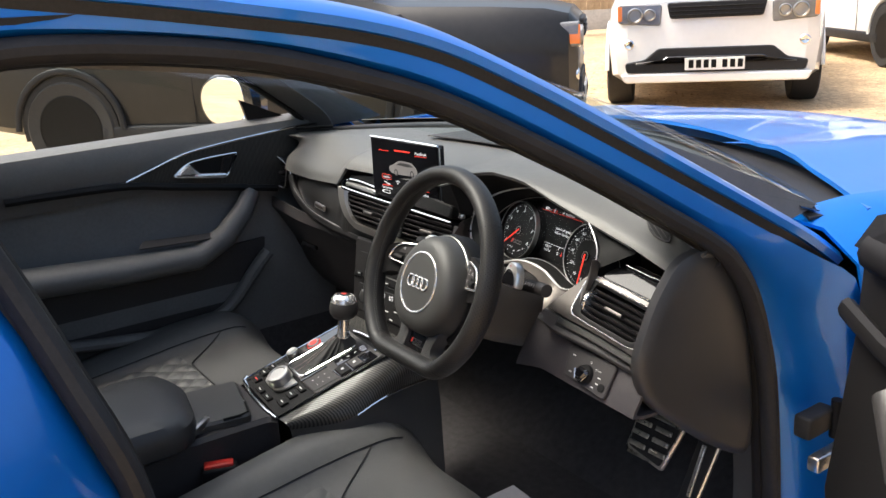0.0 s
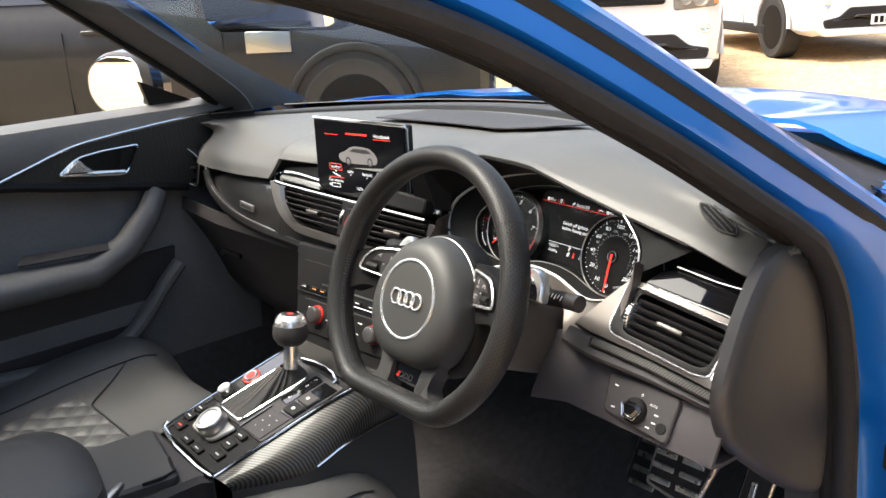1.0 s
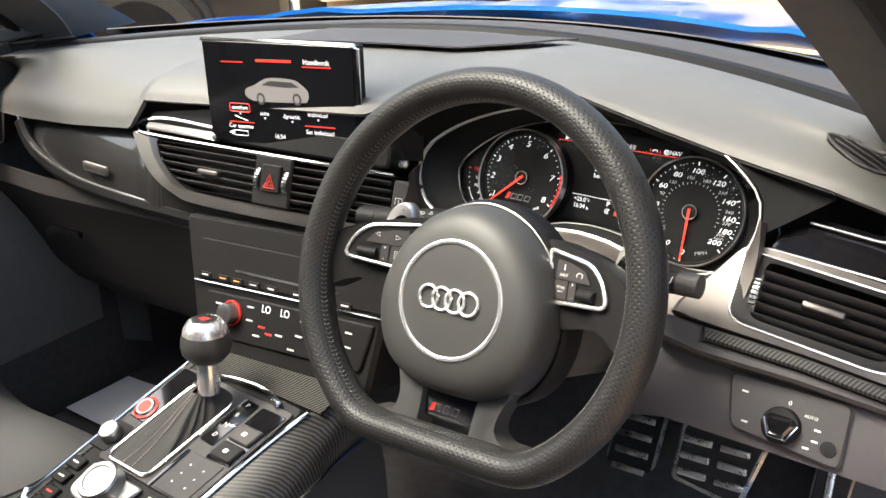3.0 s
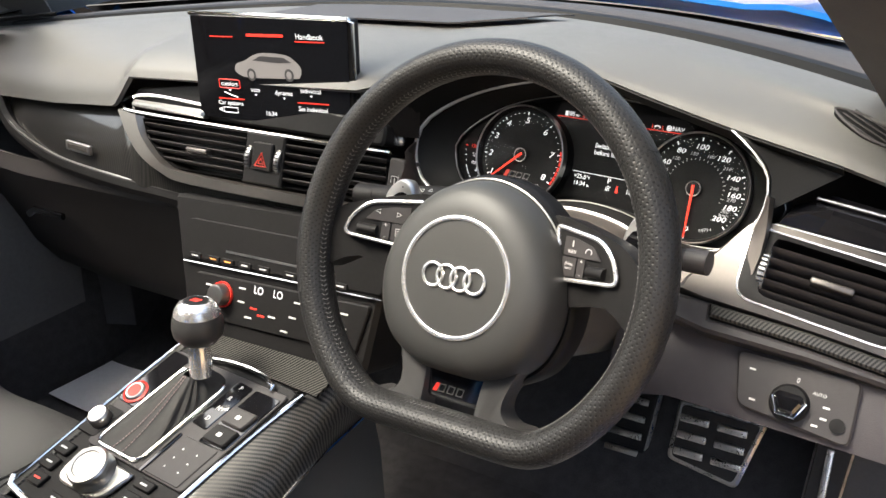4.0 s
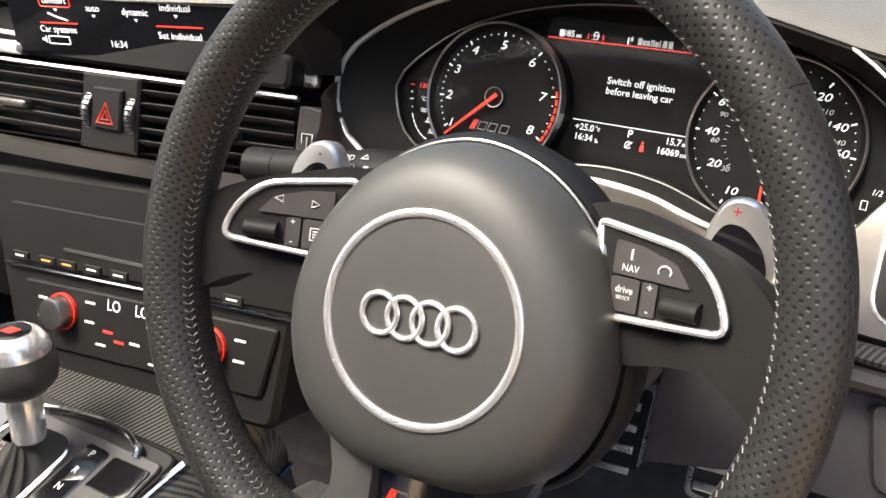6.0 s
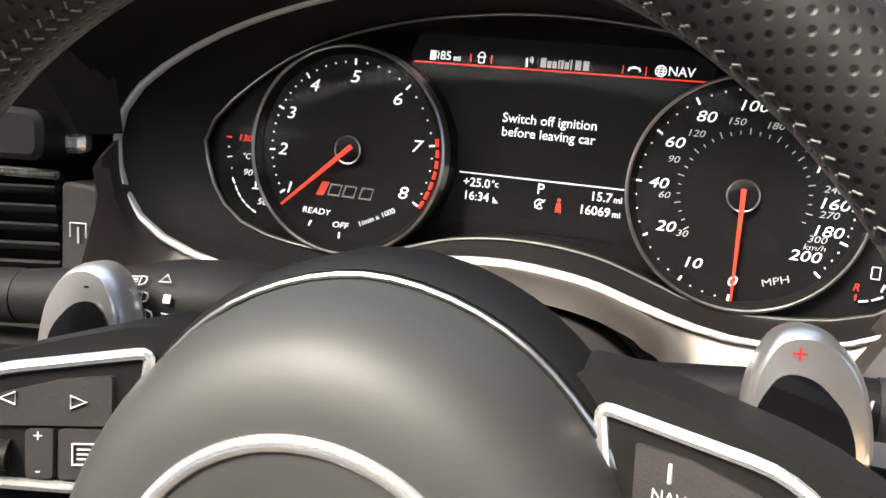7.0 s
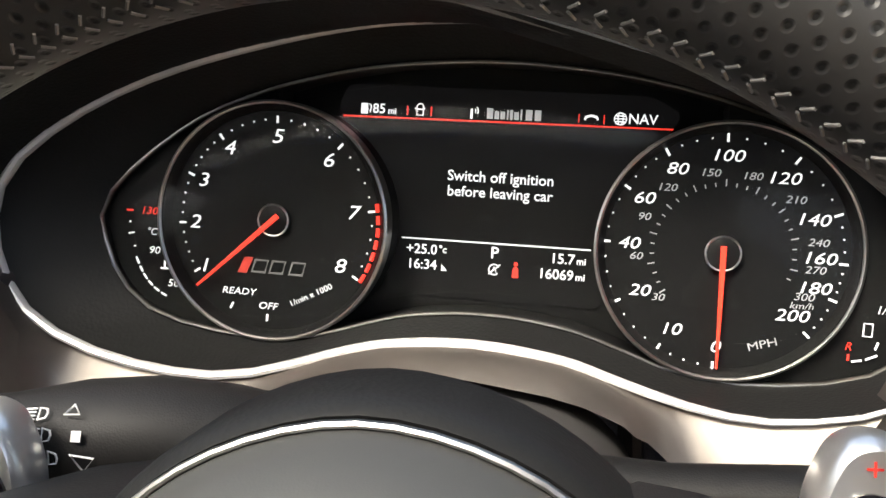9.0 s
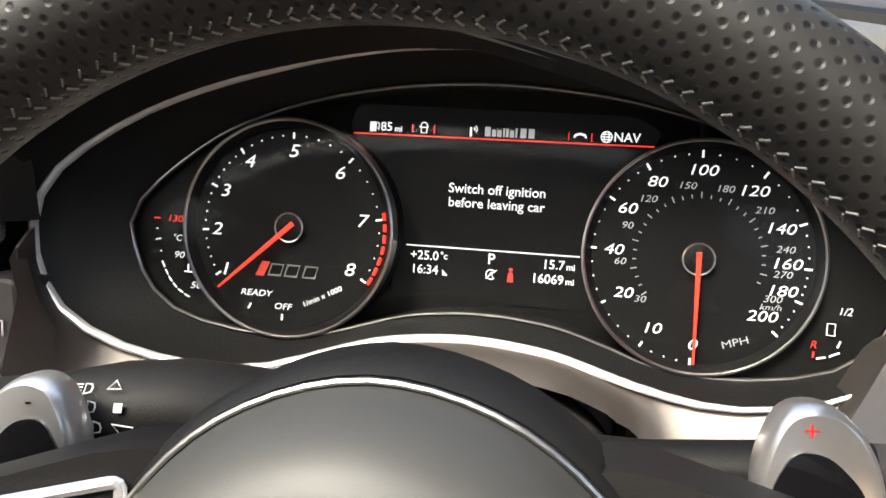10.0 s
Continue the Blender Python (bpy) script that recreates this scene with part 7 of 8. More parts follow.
# lower spoke
for s in (-1, 1):
    leg = [(0.030, -0.076), (0.058, -0.070), (0.052, -0.088), (0.0475, -0.100), (0.0485, -0.111), (0.058, -0.118), (0.072, -0.1195), (0.066, -0.132), (0.030, -0.136), (0.024, -0.118)]
    fine_leg = [tuple(p) for p in curve2(leg, 4, True)]
    part("lower_spoke", loft([[WH @ Vector((s * (0.047 + (u - 0.047) * q), v, w + 0.16 * max(0.0, -0.085 - v))) for u, v in fine_leg] for q, w in ((1.0, -0.026), (1.0, -0.008), (0.94, -0.0035), (0.8, -0.002))], closed=True, caps=True), LEATHER, wheel)
    bm = dash_line([WH @ Vector((s * u, v, 0.16 * max(0.0, -0.085 - v) - 0.0028)) for u, v in [tuple(p) for p in curve2([(0.054, -0.076), (0.0495, -0.088), (0.0455, -0.100), (0.0465, -0.111), (0.056, -0.1195)], 8)]], 0.0006, 0.0006, nrm_w, 0.0045, 0.6)
    part("stitching", bm, STITCH, wheel)
plq = rounded([(-0.033, -0.078), (0.036, -0.078), (0.0265, -0.116), (-0.0285, -0.116)], [0.004, 0.004, 0.009, 0.009])
pl = part("lower_plate", prism(plq, -0.030, -0.0065, WH, 0.002), GLOSS, wheel, "gloss black plate with a red and grey mark")
part("mark_block", prism([(-0.0200, -0.110), (-0.0160, -0.110), (-0.0130, -0.103), (-0.0170, -0.103)], -0.0068, -0.0058, WH), RED, pl)
for k in range(3):
    part("mark_bar", tube([WH @ Vector((-0.0115 + 0.0085 * k + a, -0.1065 + b, -0.0060)) for a, b in ((-0.0032, -0.003), (0.0022, -0.003), (0.0036, 0.003), (-0.0018, 0.003))], 0.0006, closed=True, n=5), SILVER, pl)

# column, cowl and stalks
col = thing("steering_column", (0.36, 0.15, 0.84), "black steering column cowl with control stalks", "steering column")
rows = []
for w, su, top_, low_ in ((-0.050, 0.060, 0.026, -0.066), (-0.058, 0.068, 0.031, -0.074), (-0.085, 0.074, 0.0345, -0.080), (-0.13, 0.077, 0.0370, -0.084), (-0.20, 0.078, 0.0380, -0.086)):
    c_, h_ = (top_ + low_) / 2, (top_ - low_) / 2
    rows.append([WH @ Vector((su * math.copysign(abs(math.cos(a)) ** 0.75, math.cos(a)) - 0.020 * max(0.0, -w - 0.085), c_ + h_ * math.copysign(abs(math.sin(a)) ** 0.8, math.sin(a)), w)) for a in [2 * math.pi * k / 48 for k in range(48)]])
part("cowl", loft(rows, closed=True, caps=True), COWL, col, "grained grey-black column cowl")
part("boss", lathe([(0.055, -0.075), (0.060, -0.045), (0.066, -0.02)], at(WH, 0, HUB), 36), TRIM, col)
st = part("light_stalk", tube([(0.330, 0.135, 0.868), (0.305, 0.132, 0.874), (0.283, 0.130, 0.878), (0.262, 0.128, 0.880), (0.240, 0.127, 0.880), (0.198, 0.125, 0.878)], [0.018, 0.0205, 0.0205, 0.0180, 0.0135, 0.0110], [0.018, 0.0195, 0.0190, 0.0165, 0.0125, 0.0105], n=20), TRIM, col, "black indicator stalk with light symbols")
def on_stalk(a, b):
    """A place on the upper face of the stalk, a along it and b round it."""
    x, f = 0.2655 + a, b / 0.0185
    r = float(np.interp(x, [0.240, 0.262, 0.283], [0.0140, 0.0182, 0.0206]))
    return Vector((x, 0.1280, 0.8795)) + (Vector((0, -0.79, 0.62)) * math.cos(f) + Vector((0, 0.62, 0.79)) * math.sin(f)) * (r + 0.0004)
for k in range(3):
    cu, cv = -0.010 + 0.0025 * k, 0.0065 - 0.0065 * k
    part("mark", tube([on_stalk(cu + a, cv + b) for a, b in ((0, 0.002), (0.0025, 0.0014), (0.003, 0), (0.0025, -0.0014), (0, -0.002))], 0.00035, closed=True, n=4), PRINT, st)
    for j in range(4):
        part("mark", tube([on_stalk(cu - 0.0045, cv - 0.0018 + 0.0012 * j), on_stalk(cu - 0.001, cv - 0.0018 + 0.0012 * j)], 0.0003, n=4), PRINT, st)
for pts in (((-0.0015, 0.006), (0.001, 0.009), (0.0035, 0.006)), ((0.002, -0.005), (0.006, -0.0095), (0.0095, -0.0055))):
    part("mark", tube([on_stalk(a, b) for a, b in pts], 0.0004, closed=True, n=4), PRINT, st)
part("mark", loft([[on_stalk(a, b) for a in (0.002, 0.005)] for b in (-0.0015, 0.0015)], thick=0.0004), PRINT, st)
part("stalk_tip", tube([(0.199, 0.125, 0.878), (0.178, 0.1245, 0.877)], 0.0117, 0.0108, n=16), TRIM, st)
wi = part("wiper_stalk", tube([(0.40, 0.150, 0.855), (0.44, 0.135, 0.862), (0.48, 0.124, 0.871), (0.508, 0.119, 0.875)], [0.009, 0.0095, 0.0105, 0.0100], [0.008, 0.009, 0.0100, 0.0095], n=16), TRIM, col, "black wiper stalk with printed symbols")
part("stalk_tip", tube([(0.507, 0.119, 0.875), (0.525, 0.117, 0.876)], 0.0103, 0.0100, n=16), LOWER, wi, "grey stalk end")
WM = frm((0.494, 0.1105, 0.880), (1, 0.02, 0), (0, 0.45, 0.9))
for k in range(5):
    part("mark", tube([WM @ Vector((-0.010 + 0.0045 * k, -0.003 + 0.0012 * (k % 2), 0)), WM @ Vector((-0.0085 + 0.0045 * k, 0.003, 0))], 0.0005, n=4), PRINT, wi)
part("cruise_stalk", tube([(0.30, 0.135, 0.842), (0.265, 0.130, 0.832), (0.24, 0.127, 0.826)], [0.008, 0.011, 0.009], n=14), TRIM, col)

# ---- centre console, in its own sloping frame ----
KU, KV, KN = Vector((1, 0, 0)), Vector((0, 0.9188, 0.3947)), Vector((0, -0.3947, 0.9188))
EP, EQ = KU - KV * 0.06, KU * 0.28 + KV
CO = Matrix(((EP.x, EQ.x, KN.x, 0), (EP.y, EQ.y, KN.y, 0), (EP.z, EQ.z, KN.z, 0.6143), (0, 0, 0, 1)))
cons = thing("centre_console", (0.0, -0.05, 0.35), "sloping centre console in carbon fibre and black", "console")


def round_at(p, q, w=0.0):
    o = CO @ Vector((p / 1000, q / 1000, w))
    return frm(o, (1, 0, 0), tuple(KV))


part("top_plate", prism(rounded(stack([(-104, -134), (78, -134), (84, 95), (-106, 100)]), 0.012), -0.012, 0.0, CO, 0.002), TRIM, cons)
# side walls down to the floor
def wall(p0, q0, p1, q1, z0, spread):
    rows = []
    for k in range(9):
        t = k / 8
        a = CO @ Vector(((p0 + (p1 - p0) * t) / 1000, (q0 + (q1 - q0) * t) / 1000, -0.004))
        rows.append([a, a + Vector((spread * 0.5, 0, -0.05)), Vector((a.x + spread, a.y, z0 + (a.z - z0) * 0.4)), Vector((a.x + spread * 1.1, a.y, z0))])
    return loft(rows, thick=0.004)
part("left_wall", wall(-108, -300, -112, 130, 0.34, -0.03), LOWER, cons)
# carbon flank on the driver's side with its chrome lower line
ftop = [CO @ Vector((80 / 1000, -134 / 1000, 0)), CO @ Vector((82 / 1000, -60 / 1000, 0.001)), CO @ Vector((84 / 1000, 20 / 1000, 0.001)), CO @ Vector((90 / 1000, 80 / 1000, 0.001)), CO @ Vector((104 / 1000, 145 / 1000, 0.0))]
flow = [Vector((0.075, -0.118, 0.545)), Vector((0.128, -0.035, 0.556)), Vector((0.142, 0.035, 0.582)), Vector((0.143, 0.09, 0.590)), Vector((0.143, 0.165, 0.592))]
ft, fl2 = curve2([tuple(v) for v in ftop], 6), curve2([tuple(v) for v in flow], 6)
part("carbon_flank", loft([[a.lerp(b, t) + Vector((0.012, -0.002, 0.006)) * math.sin(math.pi * t) for a, b in zip(ft, fl2)] for t in (0, 0.1, 0.3, 0.5, 0.7, 0.9, 1.0)], thick=0.004), CARBON, cons, "lacquered carbon-fibre console flank")
part("flank_top_line", tube([v + Vector((0.001, 0, 0.002)) for v in ft[:20]], 0.0028, 0.002, n=6), CHROME, cons, "bright console edge")
part("flank_low_line", tube([v + Vector((0.002, 0, 0)) for v in fl2[8:]], 0.0020, n=6), CHROME, cons)
part("right_wall", loft([[v + d for v in fl2] for d in (Vector((0, 0, 0)), Vector((0.008, 0, -0.05)), Vector((0.012, 0, -0.24)))], thick=0.004), LEATHER, cons, "padded leather knee side of the console")
lft = [(-110, -134), (-112, -60), (-112, 20), (-110, 100)]
part("carbon_rail", loft([[CO @ Vector(((p + d) / 1000, q / 1000, w)) for p, q in lft] for d, w in ((-6, -0.014), (-4, -0.002), (2, 0.002), (12, 0.002), (14, -0.001))], thick=0.003), CARBON_TOP, cons)
part("rail_line", tube([CO @ Vector((p / 1000 + 0.003, q / 1000, 0.003)) for p, q in lft], 0.0016, n=6), CHROME, cons)
part("front_carbon", loft([[CO @ Vector((p / 1000, q / 1000, 0.0 + dw)) for p in (-112, -60, -10, 40, 86, 104)] for q, dw in ((97, 0.001), (118, 0.002), (140, 0.006), (158, 0.016))], thick=0.004), CARBON_DARK, cons, "carbon-fibre lid ahead of the selector")
part("front_bar", tube([CO @ Vector((p / 1000, q / 1000, 0.005)) for p, q in ((-50, 88), (-20, 94), (10, 96), (35, 94), (54, 87), (57, 80))], 0.0028, 0.0035, n=8), CHROME, cons, "curved chrome grab edge")
part("rear_line", tube([CO @ Vector((p / 1000, q / 1000, 0.003)) for p, q in ((-113, -122), (-104, -132), (-40, -140), (40, -140), (82, -136))], 0.0038, 0.003, n=8), CHROME, cons, "broad chrome rear edge")
# selector gate
gt = part("selector_plate", prism(rounded(stack([(-78, -56), (78, -56), (80, 84), (-100, 84), (-100, -4)]), 0.006), -0.002, 0.0035, CO, 0.001), LOWER, cons, "satin grey selector plate")
part("gloss_strip", prism(rounded(stack([(-101, 2), (-70, 0), (-68, 80), (-101, 82)]), 0.004), 0.001, 0.0048, CO, 0.001), GLOSS, cons)
fb = rounded(stack([(-67, -51), (3, -51), (6, 67), (-64, 67)]), 0.012, 4)
part("boot_frame", tube([CO @ Vector((p[0], p[1], 0.005)) for p in fb], 0.0022, 0.003, closed=True, n=8), CHROME, cons, "chrome frame round the gaiter")
part("gate_panel", prism(rounded(stack([(9, 14), (34, 12), (36, 76), (12, 78)]), 0.004), 0.002, 0.0050, CO, 0.001), GLOSS, cons)
for k, b in enumerate("PRND"):
    p, q = 27, 70 - 15 * k
    lettering("gate_letter", b, 0.008, CO @ Matrix.Translation((p / 1000 - 0.004, q / 1000, 0.0053)), PRINT, cons)
part("brake_panel", prism(rounded(stack([(38, -2), (76, 0), (78, 76), (40, 76)]), 0.004), 0.001, 0.0046, CO, 0.001), GLOSS, cons)
for q, mt in ((13, TRIM), (38, LOWER)):
    bt = part("brake_button", prism(rounded(stack([(41, q - 11), (73, q - 11), (74, q + 11), (42, q + 11)]), 0.003), 0.0045, 0.0085, CO, 0.0015), mt, cons)
    part("mark", prism(rect(0.054, q / 1000 - 0.0025, 0.060, q / 1000 + 0.0025, 0.001), 0.0085, 0.0089, CO), PRINT, bt)
tpd = part("touchpad", prism(rounded(stack([(18, -54), (70, -54), (71, -2), (20, -2)]), 0.003), 0.002, 0.0046, CO, 0.0008), LOWER, cons, "flat square touchpad with pale dots")
for a in (-40, -28, -16):
    for b in (34, 55):
        part("dot", prism(oval(b / 1000, a / 1000, 0.0011, n=8), 0.0046, 0.005, CO), PRINT, tpd)
part("pad_edge", prism(rect(0.012, -0.056, 0.016, -0.002, 0.001), 0.003, 0.0056, CO, 0.0006), GLOSS, cons)
for p, q, nm, mat, h in ((-88, 17, "start_button", SILVER, 0.006), (-90, -27, "volume_knob", SILVER, 0.013)):
    rm = round_at(p, q, 0.003)
    b = part(nm, lathe([(0.0125, 0), (0.0125, h - 0.002), (0.0108, h), (0.001, h - 0.0006)], rm, 28), mat, cons)
    if nm == "start_button":
        part("start_ring", lathe([(0.0155, 0), (0.0155, 0.003), (0.0130, 0.004), (0.0130, 0)], rm, 28), RED, b, "red ring")
        part("start_cap", lathe([(0.0085, h - 0.001), (0.0085, h + 0.0004), (0.001, h + 0.0006)], rm, 20), RED, b)
    else:
        part("knob_base", prism(rounded(stack([(-108, -48), (-76, -48), (-74, -8), (-104, -8)]), 0.004), 0.001, 0.0042, CO, 0.001), TRIM, cons)
mp_ = part("menu_plate", prism(rounded(stack([(-66, -104), (8, -104), (14, -62), (-72, -62)]), [0.016, 0.016, 0.006, 0.006]), 0.002, 0.0062, CO, 0.002), SILVER, cons, "satin metal plate round the menu knob")
rm = round_at(-27, -80, 0.005)
part("menu_knob", lathe([(0.0245, 0), (0.0245, 0.004), (0.0235, 0.0055), (0.0235, 0.016), (0.0215, 0.0185), (0.0165, 0.019), (0.0155, 0.0178), (0.001, 0.0176)], rm, 40), SILVER, cons, "turned aluminium menu knob")
for p, q, w, h, mt in ((-94, -72, 11, 8, TRIM), (-92, -92, 11, 8, TRIM), (-84, -112, 11, 8, RED), (-40, -121, 14, 6, TRIM), (-2, -121, 14, 6, TRIM), (34, -86, 13, 9, TRIM), (42, -108, 13, 8, TRIM), (34, -66, 13, 6, TRIM)):
    bt = part("menu_button", prism(rounded(stack([(p - w, q - h), (p + w, q - h), (p + w, q + h), (p - w, q + h)]), 0.003), 0, 0.0045, CO, 0.0012), TRIM, cons)
    part("mark", prism(rect(p / 1000 - 0.005, q / 1000 - 0.001, p / 1000 + 0.005, q / 1000 + 0.001), 0.0045, 0.0049, CO), PRINT if mt is not RED else RED_LIT, bt)
# armrest and storage lid behind
rear = [(-0.19, -0.95), (0.01, -0.95), (0.032, -0.14), (0.052, -0.128), (-0.155, -0.118), (-0.172, -0.14)]
part("console_rear", prism(rounded([(a, b) for a, b in rear], 0.012), 0.33, 0.560, Matrix.Identity(4), 0.008), LOWER, cons)
part("storage_lid", prism(rounded([(-0.160, -0.31), (0.0, -0.31), (0.022, -0.168), (-0.140, -0.134)], 0.014), 0.55, 0.576, Matrix.Identity(4), 0.005), LEATHER, cons, "leather-covered storage lid")
part("lid_slot", tube([(-0.03, -0.160, 0.576), (0.012, -0.172, 0.576), (0.016, -0.19, 0.576), (0.012, -0.22, 0.576)], 0.0025, n=6), DIALBLACK, cons)
rows = []
for q, w in ((0.90, 0.552), (1.0, 0.562), (1.02, 0.580), (1.0, 0.600), (0.93, 0.613), (0.75, 0.620), (0.4, 0.623), (0.02, 0.624)):
    rows.append([Vector((-0.075 + (a + 0.075) * q, -0.47 + (b + 0.47) * q, w)) for a, b in rounded([(-0.20, -0.70), (0.045, -0.70), (0.055, -0.315), (0.025, -0.275), (-0.11, -0.246), (-0.19, -0.262), (-0.212, -0.30)], 0.04, 5)])
part("armrest", loft(rows, closed=True, caps=True), LEATHER, cons, "padded leather centre armrest")
part("armrest_catch", box((-0.026, -0.005, -0.007), (0.026, 0.007, 0.007), 0.003, Matrix.Translation((0.006, -0.262, 0.575)) @ pose(0, 0, 0, 0, 0, -50)), SILVER, cons)

# gear selector
gs = thing("gear_selector", (-0.01, 0.03, 0.63), "gear selector with leather gaiter and chrome-capped ball knob", "gear lever")
fine_fb = about(fb, (-0.0305, 0.008), 72)
neck = Vector((-0.004, 0.040, 0.668))
rows = []
for t, q in [(k / 12, 0) for k in range(13)]:
    ctr = CO @ Vector((-0.0305, 0.008, 0.004))
    base = [CO @ Vector((p[0], p[1], 0.004)) for p in fine_fb]
    tgt = [neck + (b - ctr) * 0.17 for b in base]
    fold = [1 + 0.45 * math.sin(i * 2 * math.pi / 6 + 2.5 * t) for i in range(len(base))]
    sag = t ** 0.75
    rows.append([b.lerp(g, t) * 1.0 + (b - ctr) * 0.10 * math.sin(math.pi * t) * f + Vector((0, 0, -0.006 * math.sin(math.pi * t))) for b, g, f in zip(base, tgt, fold)])
part("gaiter", loft(rows, closed=True), SOFT, gs, "pleated black leather gaiter")
for k in (52, 55):
    path = [r_[k] + Vector((0, -0.0006, 0.0012)) for r_ in rows]
    part("stitching", dash_line(curve2([tuple(v) for v in path], 6), 0.0006, 0.0006, (0, 0, 1), 0.004, 0.6), STITCH, gs)
ax = frm((0.002, 0.044, 0.664), (1, 0, 0), (0, 0.98, -0.10))
part("neck", lathe([(0.0125, -0.002), (0.0125, 0.026), (0.0115, 0.030), (0.012, 0.040)], ax, 28), RINGMETAL, gs, "satin metal neck")
part("knob", lathe([(0.012, 0.036), (0.020, 0.039), (0.0265, 0.047), (0.0282, 0.056), (0.0272, 0.065), (0.0245, 0.072), (0.001, 0.072)], ax, 36), LEATHER, gs, "leather ball knob")
part("knob_cap", lathe([(0.0252, 0.0705), (0.0240, 0.0765), (0.0195, 0.0835), (0.0150, 0.0862), (0.0145, 0.0855), (0.001, 0.0858)], ax, 36), RINGMETAL, gs, "satin chrome knob cap")
part("cap_inlay", lathe([(0.0138, 0.0850), (0.0138, 0.0866), (0.001, 0.0868)], ax, 28), GLOSS, gs)
part("inlay_mark", prism(rounded([(-0.006, -0.004), (0.004, -0.004), (0.006, 0.004), (-0.004, 0.004)], 0.001), 0.0866, 0.0871, ax), RED, gs)


# ---- seats ----
def seat(cx, label, flip):
    s = thing("front_seat", (cx, -0.25, 0.30), label, "car seat", "front seats")
    def top(u, y):
        b = 0.055 * (1 / (1 + math.exp(-(abs(u) - 0.175) / 0.018))) - 0.10 * max(0, abs(u) - 0.225) ** 1.0 * 1.8
        f = (y + 0.50) / 0.58
        z = 0.455 + 0.045 * f + b * min(1, 0.35 + f)
        r = max(0.0, y - 0.0) / 0.09
        return z - 0.055 * r ** 2.4
    us = [-0.262 + 0.0131 * k for k in range(41)]
    ys = [-0.50 + 0.0295 * k for k in range(21)]
    def wid(y):
        return 1.0 - 0.10 * max(0.0, y + 0.06) / 0.15 * 0.8
    rows = [[Vector((cx + u * wid(y), y + 0.018 * (1 - (u / 0.26) ** 2), top(u, y))) for u in us] for y in ys]
    rows.append([p + Vector((0, 0.004, -0.05)) for p in rows[-1]])
    rows.append([p + Vector((0, -0.03, -0.09)) for p in rows[-1]])
    part("cushion", loft(rows, thick=0.01), SEAT, s, "black leather seat cushion with raised bolsters")
    # quilted middle
    def quilt(u, y):
        a, b = (u + y) / 0.052, (u - y) / 0.052
        return 0.006 * abs(math.sin(math.pi * a)) ** 0.5 * abs(math.sin(math.pi * b)) ** 0.5
    q = [[Vector((cx + u, y + 0.018 * (1 - (u / 0.26) ** 2), top(u, y) + 0.004 + quilt(u, y))) for u in [-0.135 + 0.27 * k / 70 for k in range(71)]] for y in [-0.44 + 0.30 * k / 76 for k in range(77)]]
    part("quilted_panel", loft(q), SEAT, s, "honeycomb-quilted leather middle")
    part("base", box((cx - 0.22, -0.46, 0.33), (cx + 0.22, 0.02, 0.43), 0.02), TRIM, s)
    part("thigh_seam", tube([Vector((cx + u, y, top(u, y) + 0.001)) for u, y in [(u, -0.115 + 0.11 * max(0.0, (abs(u) - 0.09) / 0.08) ** 1.3) for u in [-0.17 + 0.0085 * k for k in range(41)]]], 0.0018, n=5), RUBBER, s)
    for e in (-1, 1):
        part("bolster_seam", tube([Vector((cx + e * 0.172 * wid(y), y + 0.01, top(0.172, y) + 0.0012)) for y in [-0.48 + 0.025 * k for k in range(22)]], 0.0016, n=5), RUBBER, s)
    rows = []
    for k in range(14):
        t = k / 13
        z, y = 0.50 + 0.56 * t, -0.50 - 0.24 * t
        w = 0.25 - 0.05 * t
        rows.append([Vector((cx + u * w, y + 0.05 * abs(u) ** 3, z)) for u in [-1 + 0.1 * j for j in range(21)]])
    bk = [[p + Vector((0, -0.10, -0.01)) for p in r] for r in rows]
    part("backrest", loft([a + b[::-1] for a, b in zip(rows, bk)], closed=True, caps=True), SEAT, s)
    part("headrest", box((cx - 0.12, -0.86, 1.07), (cx + 0.12, -0.76, 1.19), 0.035), SEAT, s)


seat(0.345, "black leather driver's seat with quilted cushion", 1)
seat(-0.395, "black leather passenger seat with quilted cushion", -1)
bk = thing("seat_belt_buckle", (0.03, -0.245, 0.47), "black belt buckle with a red release button", "buckle")
part("buckle_body", box((-0.016, -0.032, -0.05), (0.016, 0.032, 0.034), 0.006, Matrix.Translation((0.045, -0.25, 0.475)) @ pose(0, 0, 0, 0, 0, -20)), TRIM, bk)
part("release", box((-0.011, -0.026, 0.03), (0.011, 0.026, 0.040), 0.003, Matrix.Translation((0.045, -0.25, 0.475)) @ pose(0, 0, 0, 0, 0, -20)), RED, bk, "red release button")

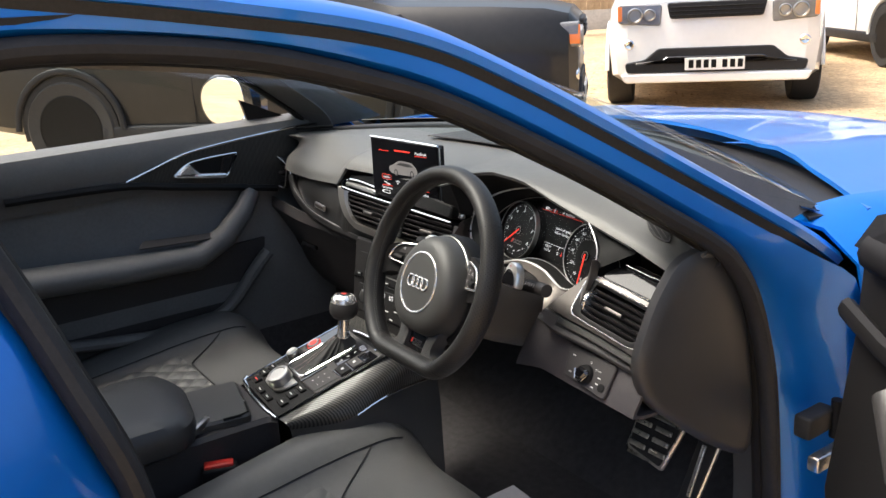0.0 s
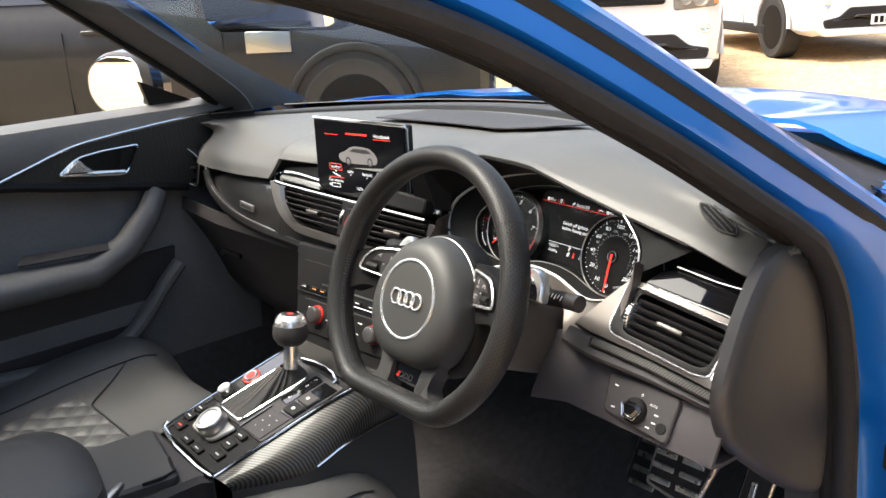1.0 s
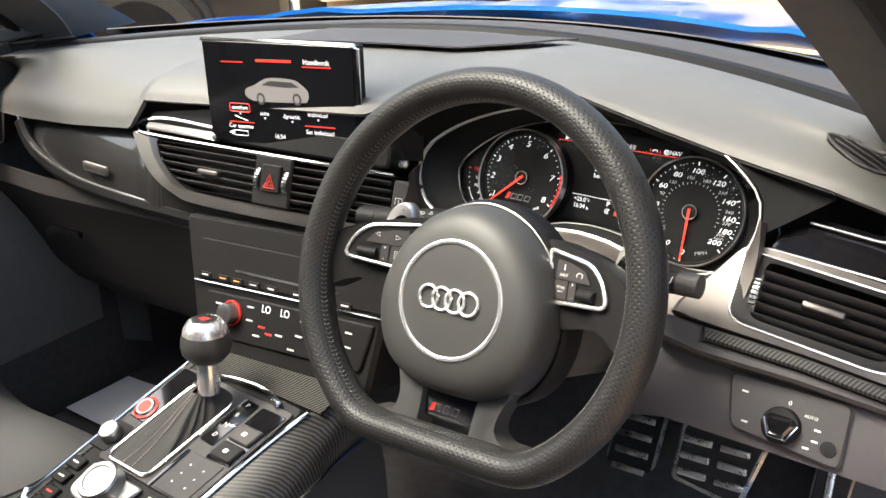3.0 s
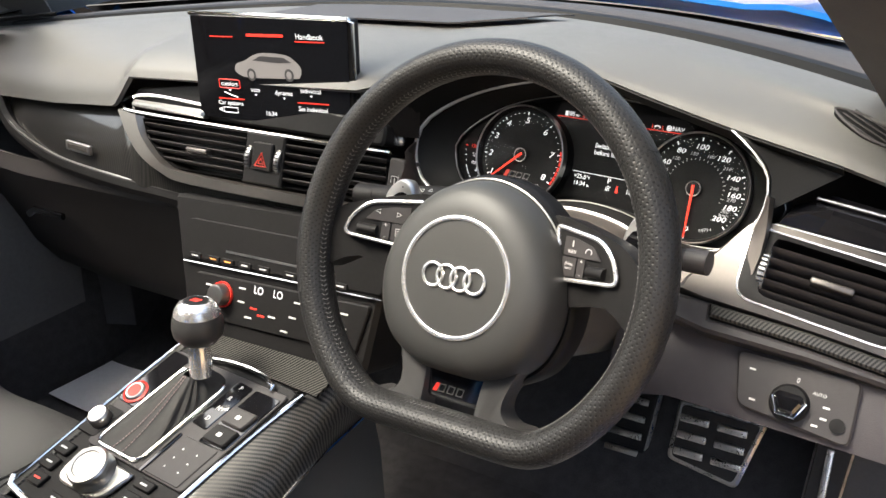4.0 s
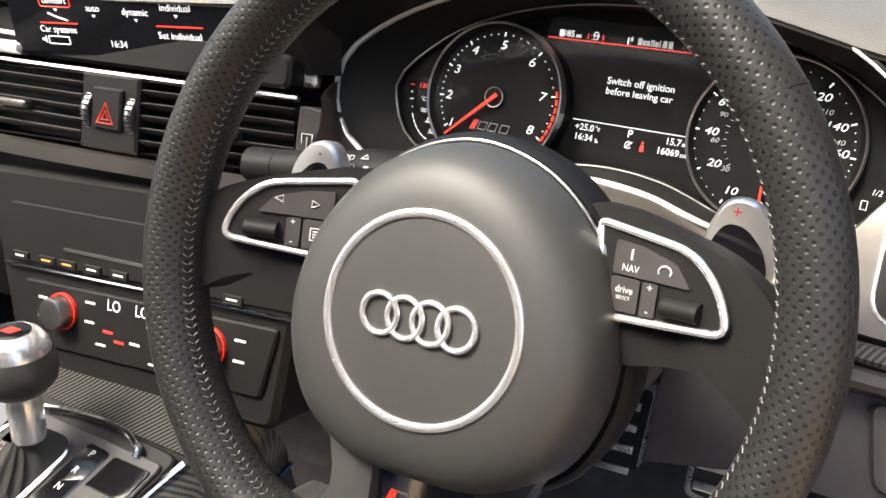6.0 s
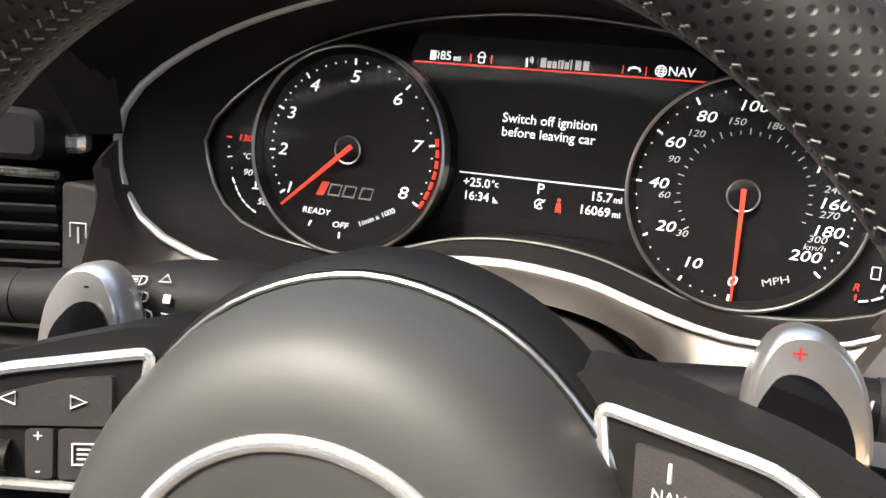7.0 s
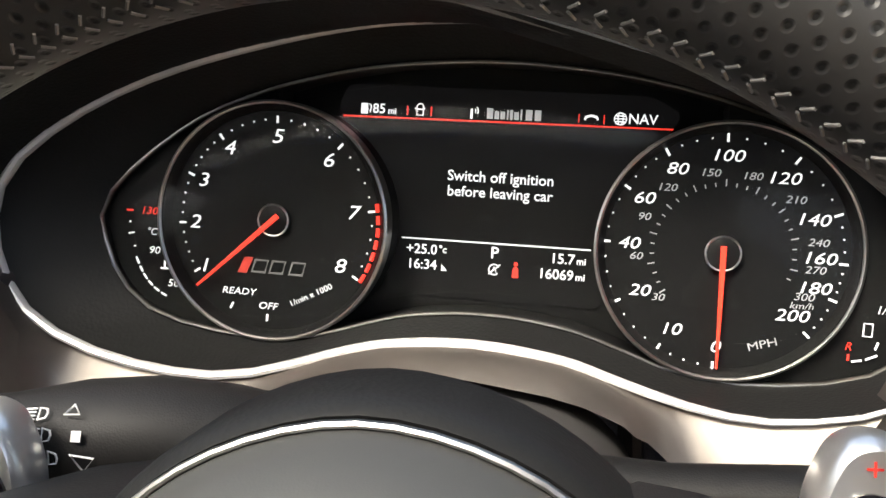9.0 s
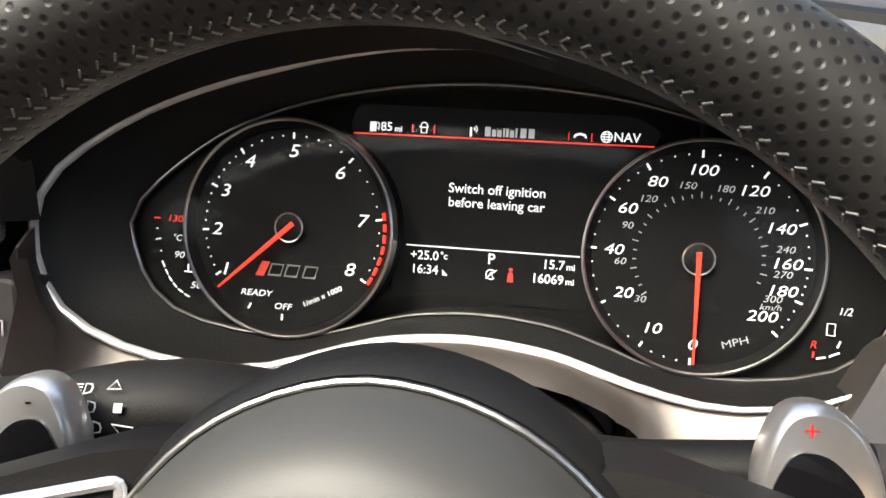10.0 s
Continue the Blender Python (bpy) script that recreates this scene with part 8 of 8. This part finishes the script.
# ---- pedals and floor ----
def pedal(name, q, y, label, bars, lean):
    p = thing(name, (q[0][0], y, q[0][1]), label, "pedal", "pedals")
    cx = sum(a for a, _ in q) / len(q)
    cz = sum(b for _, b in q) / len(q)
    m = frm((cx, y, cz), (1, 0, 0), (0, math.tan(radians(lean)), 1))
    loc = [(a - cx, (b - cz) / math.cos(radians(lean))) for a, b in q]
    part("plate", prism(rounded(loc, 0.008), -0.008, 0.0, m, 0.003), STEEL, p, "brushed steel pedal plate")
    ins = [(a * 0.88, b * 0.86) for a, b in loc]
    part("pad", prism(rounded(ins, 0.006), -0.001, 0.002, m, 0.001), RUBBER, p)
    for u0, v0, u1, v1 in bars:
        part("grip_bar", box((u0, v0, 0.001), (u1, v1, 0.0055), 0.0015, m), STEEL, p)
    part("arm", tube([(cx, y + 0.012, cz), (cx, y + 0.10, cz + 0.12), (cx, y + 0.16, cz + 0.22)], 0.010, n=8), TRIM, p)


pedal("brake_pedal", [(0.430, 0.482), (0.518, 0.470), (0.540, 0.550), (0.432, 0.552)], 0.40, "wide brushed steel brake pedal with rubber pad", [(-0.042 + 0.046 * j, -0.026 + 0.021 * k, -0.006 + 0.046 * j, -0.017 + 0.021 * k) for j in (0, 1) for k in range(3)], 25)
pedal("accelerator_pedal", [(0.592, 0.46), (0.628, 0.46), (0.640, 0.585), (0.598, 0.588)], 0.36, "narrow brushed steel accelerator pedal", [(-0.004, -0.045, 0.004, 0.045)], 25)
pedal("footrest", [(0.278, 0.30), (0.355, 0.30), (0.362, 0.455), (0.285, 0.46)], 0.55, "brushed steel footrest with rubber bars", [(-0.026, -0.055 + 0.026 * k, 0.026, -0.045 + 0.026 * k) for k in range(5)], 30)
fm = thing("paper_mat", (0.40, 0.1, 0.318), "white protective paper mat lying in the footwell", "mat")
part("sheet", loft([[Vector((x, y, 0.319 + 0.004 * math.sin(x * 21 + y * 13))) for x in [0.20 + 0.04 * k for k in range(11)]] for y in [-0.15 + 0.05 * k for k in range(10)]], thick=0.001), PAPER, fm)
fm = thing("paper_mat", (-0.30, 0.1, 0.318), "white protective paper mat in the passenger footwell", "mat")
part("sheet", loft([[Vector((x, y, 0.319 + 0.004 * math.sin(x * 19 + y * 11))) for x in [-0.66 + 0.018 * k for k in range(11)]] for y in [0.25 + 0.02 * k for k in range(8)]], thick=0.001), PAPER, fm)
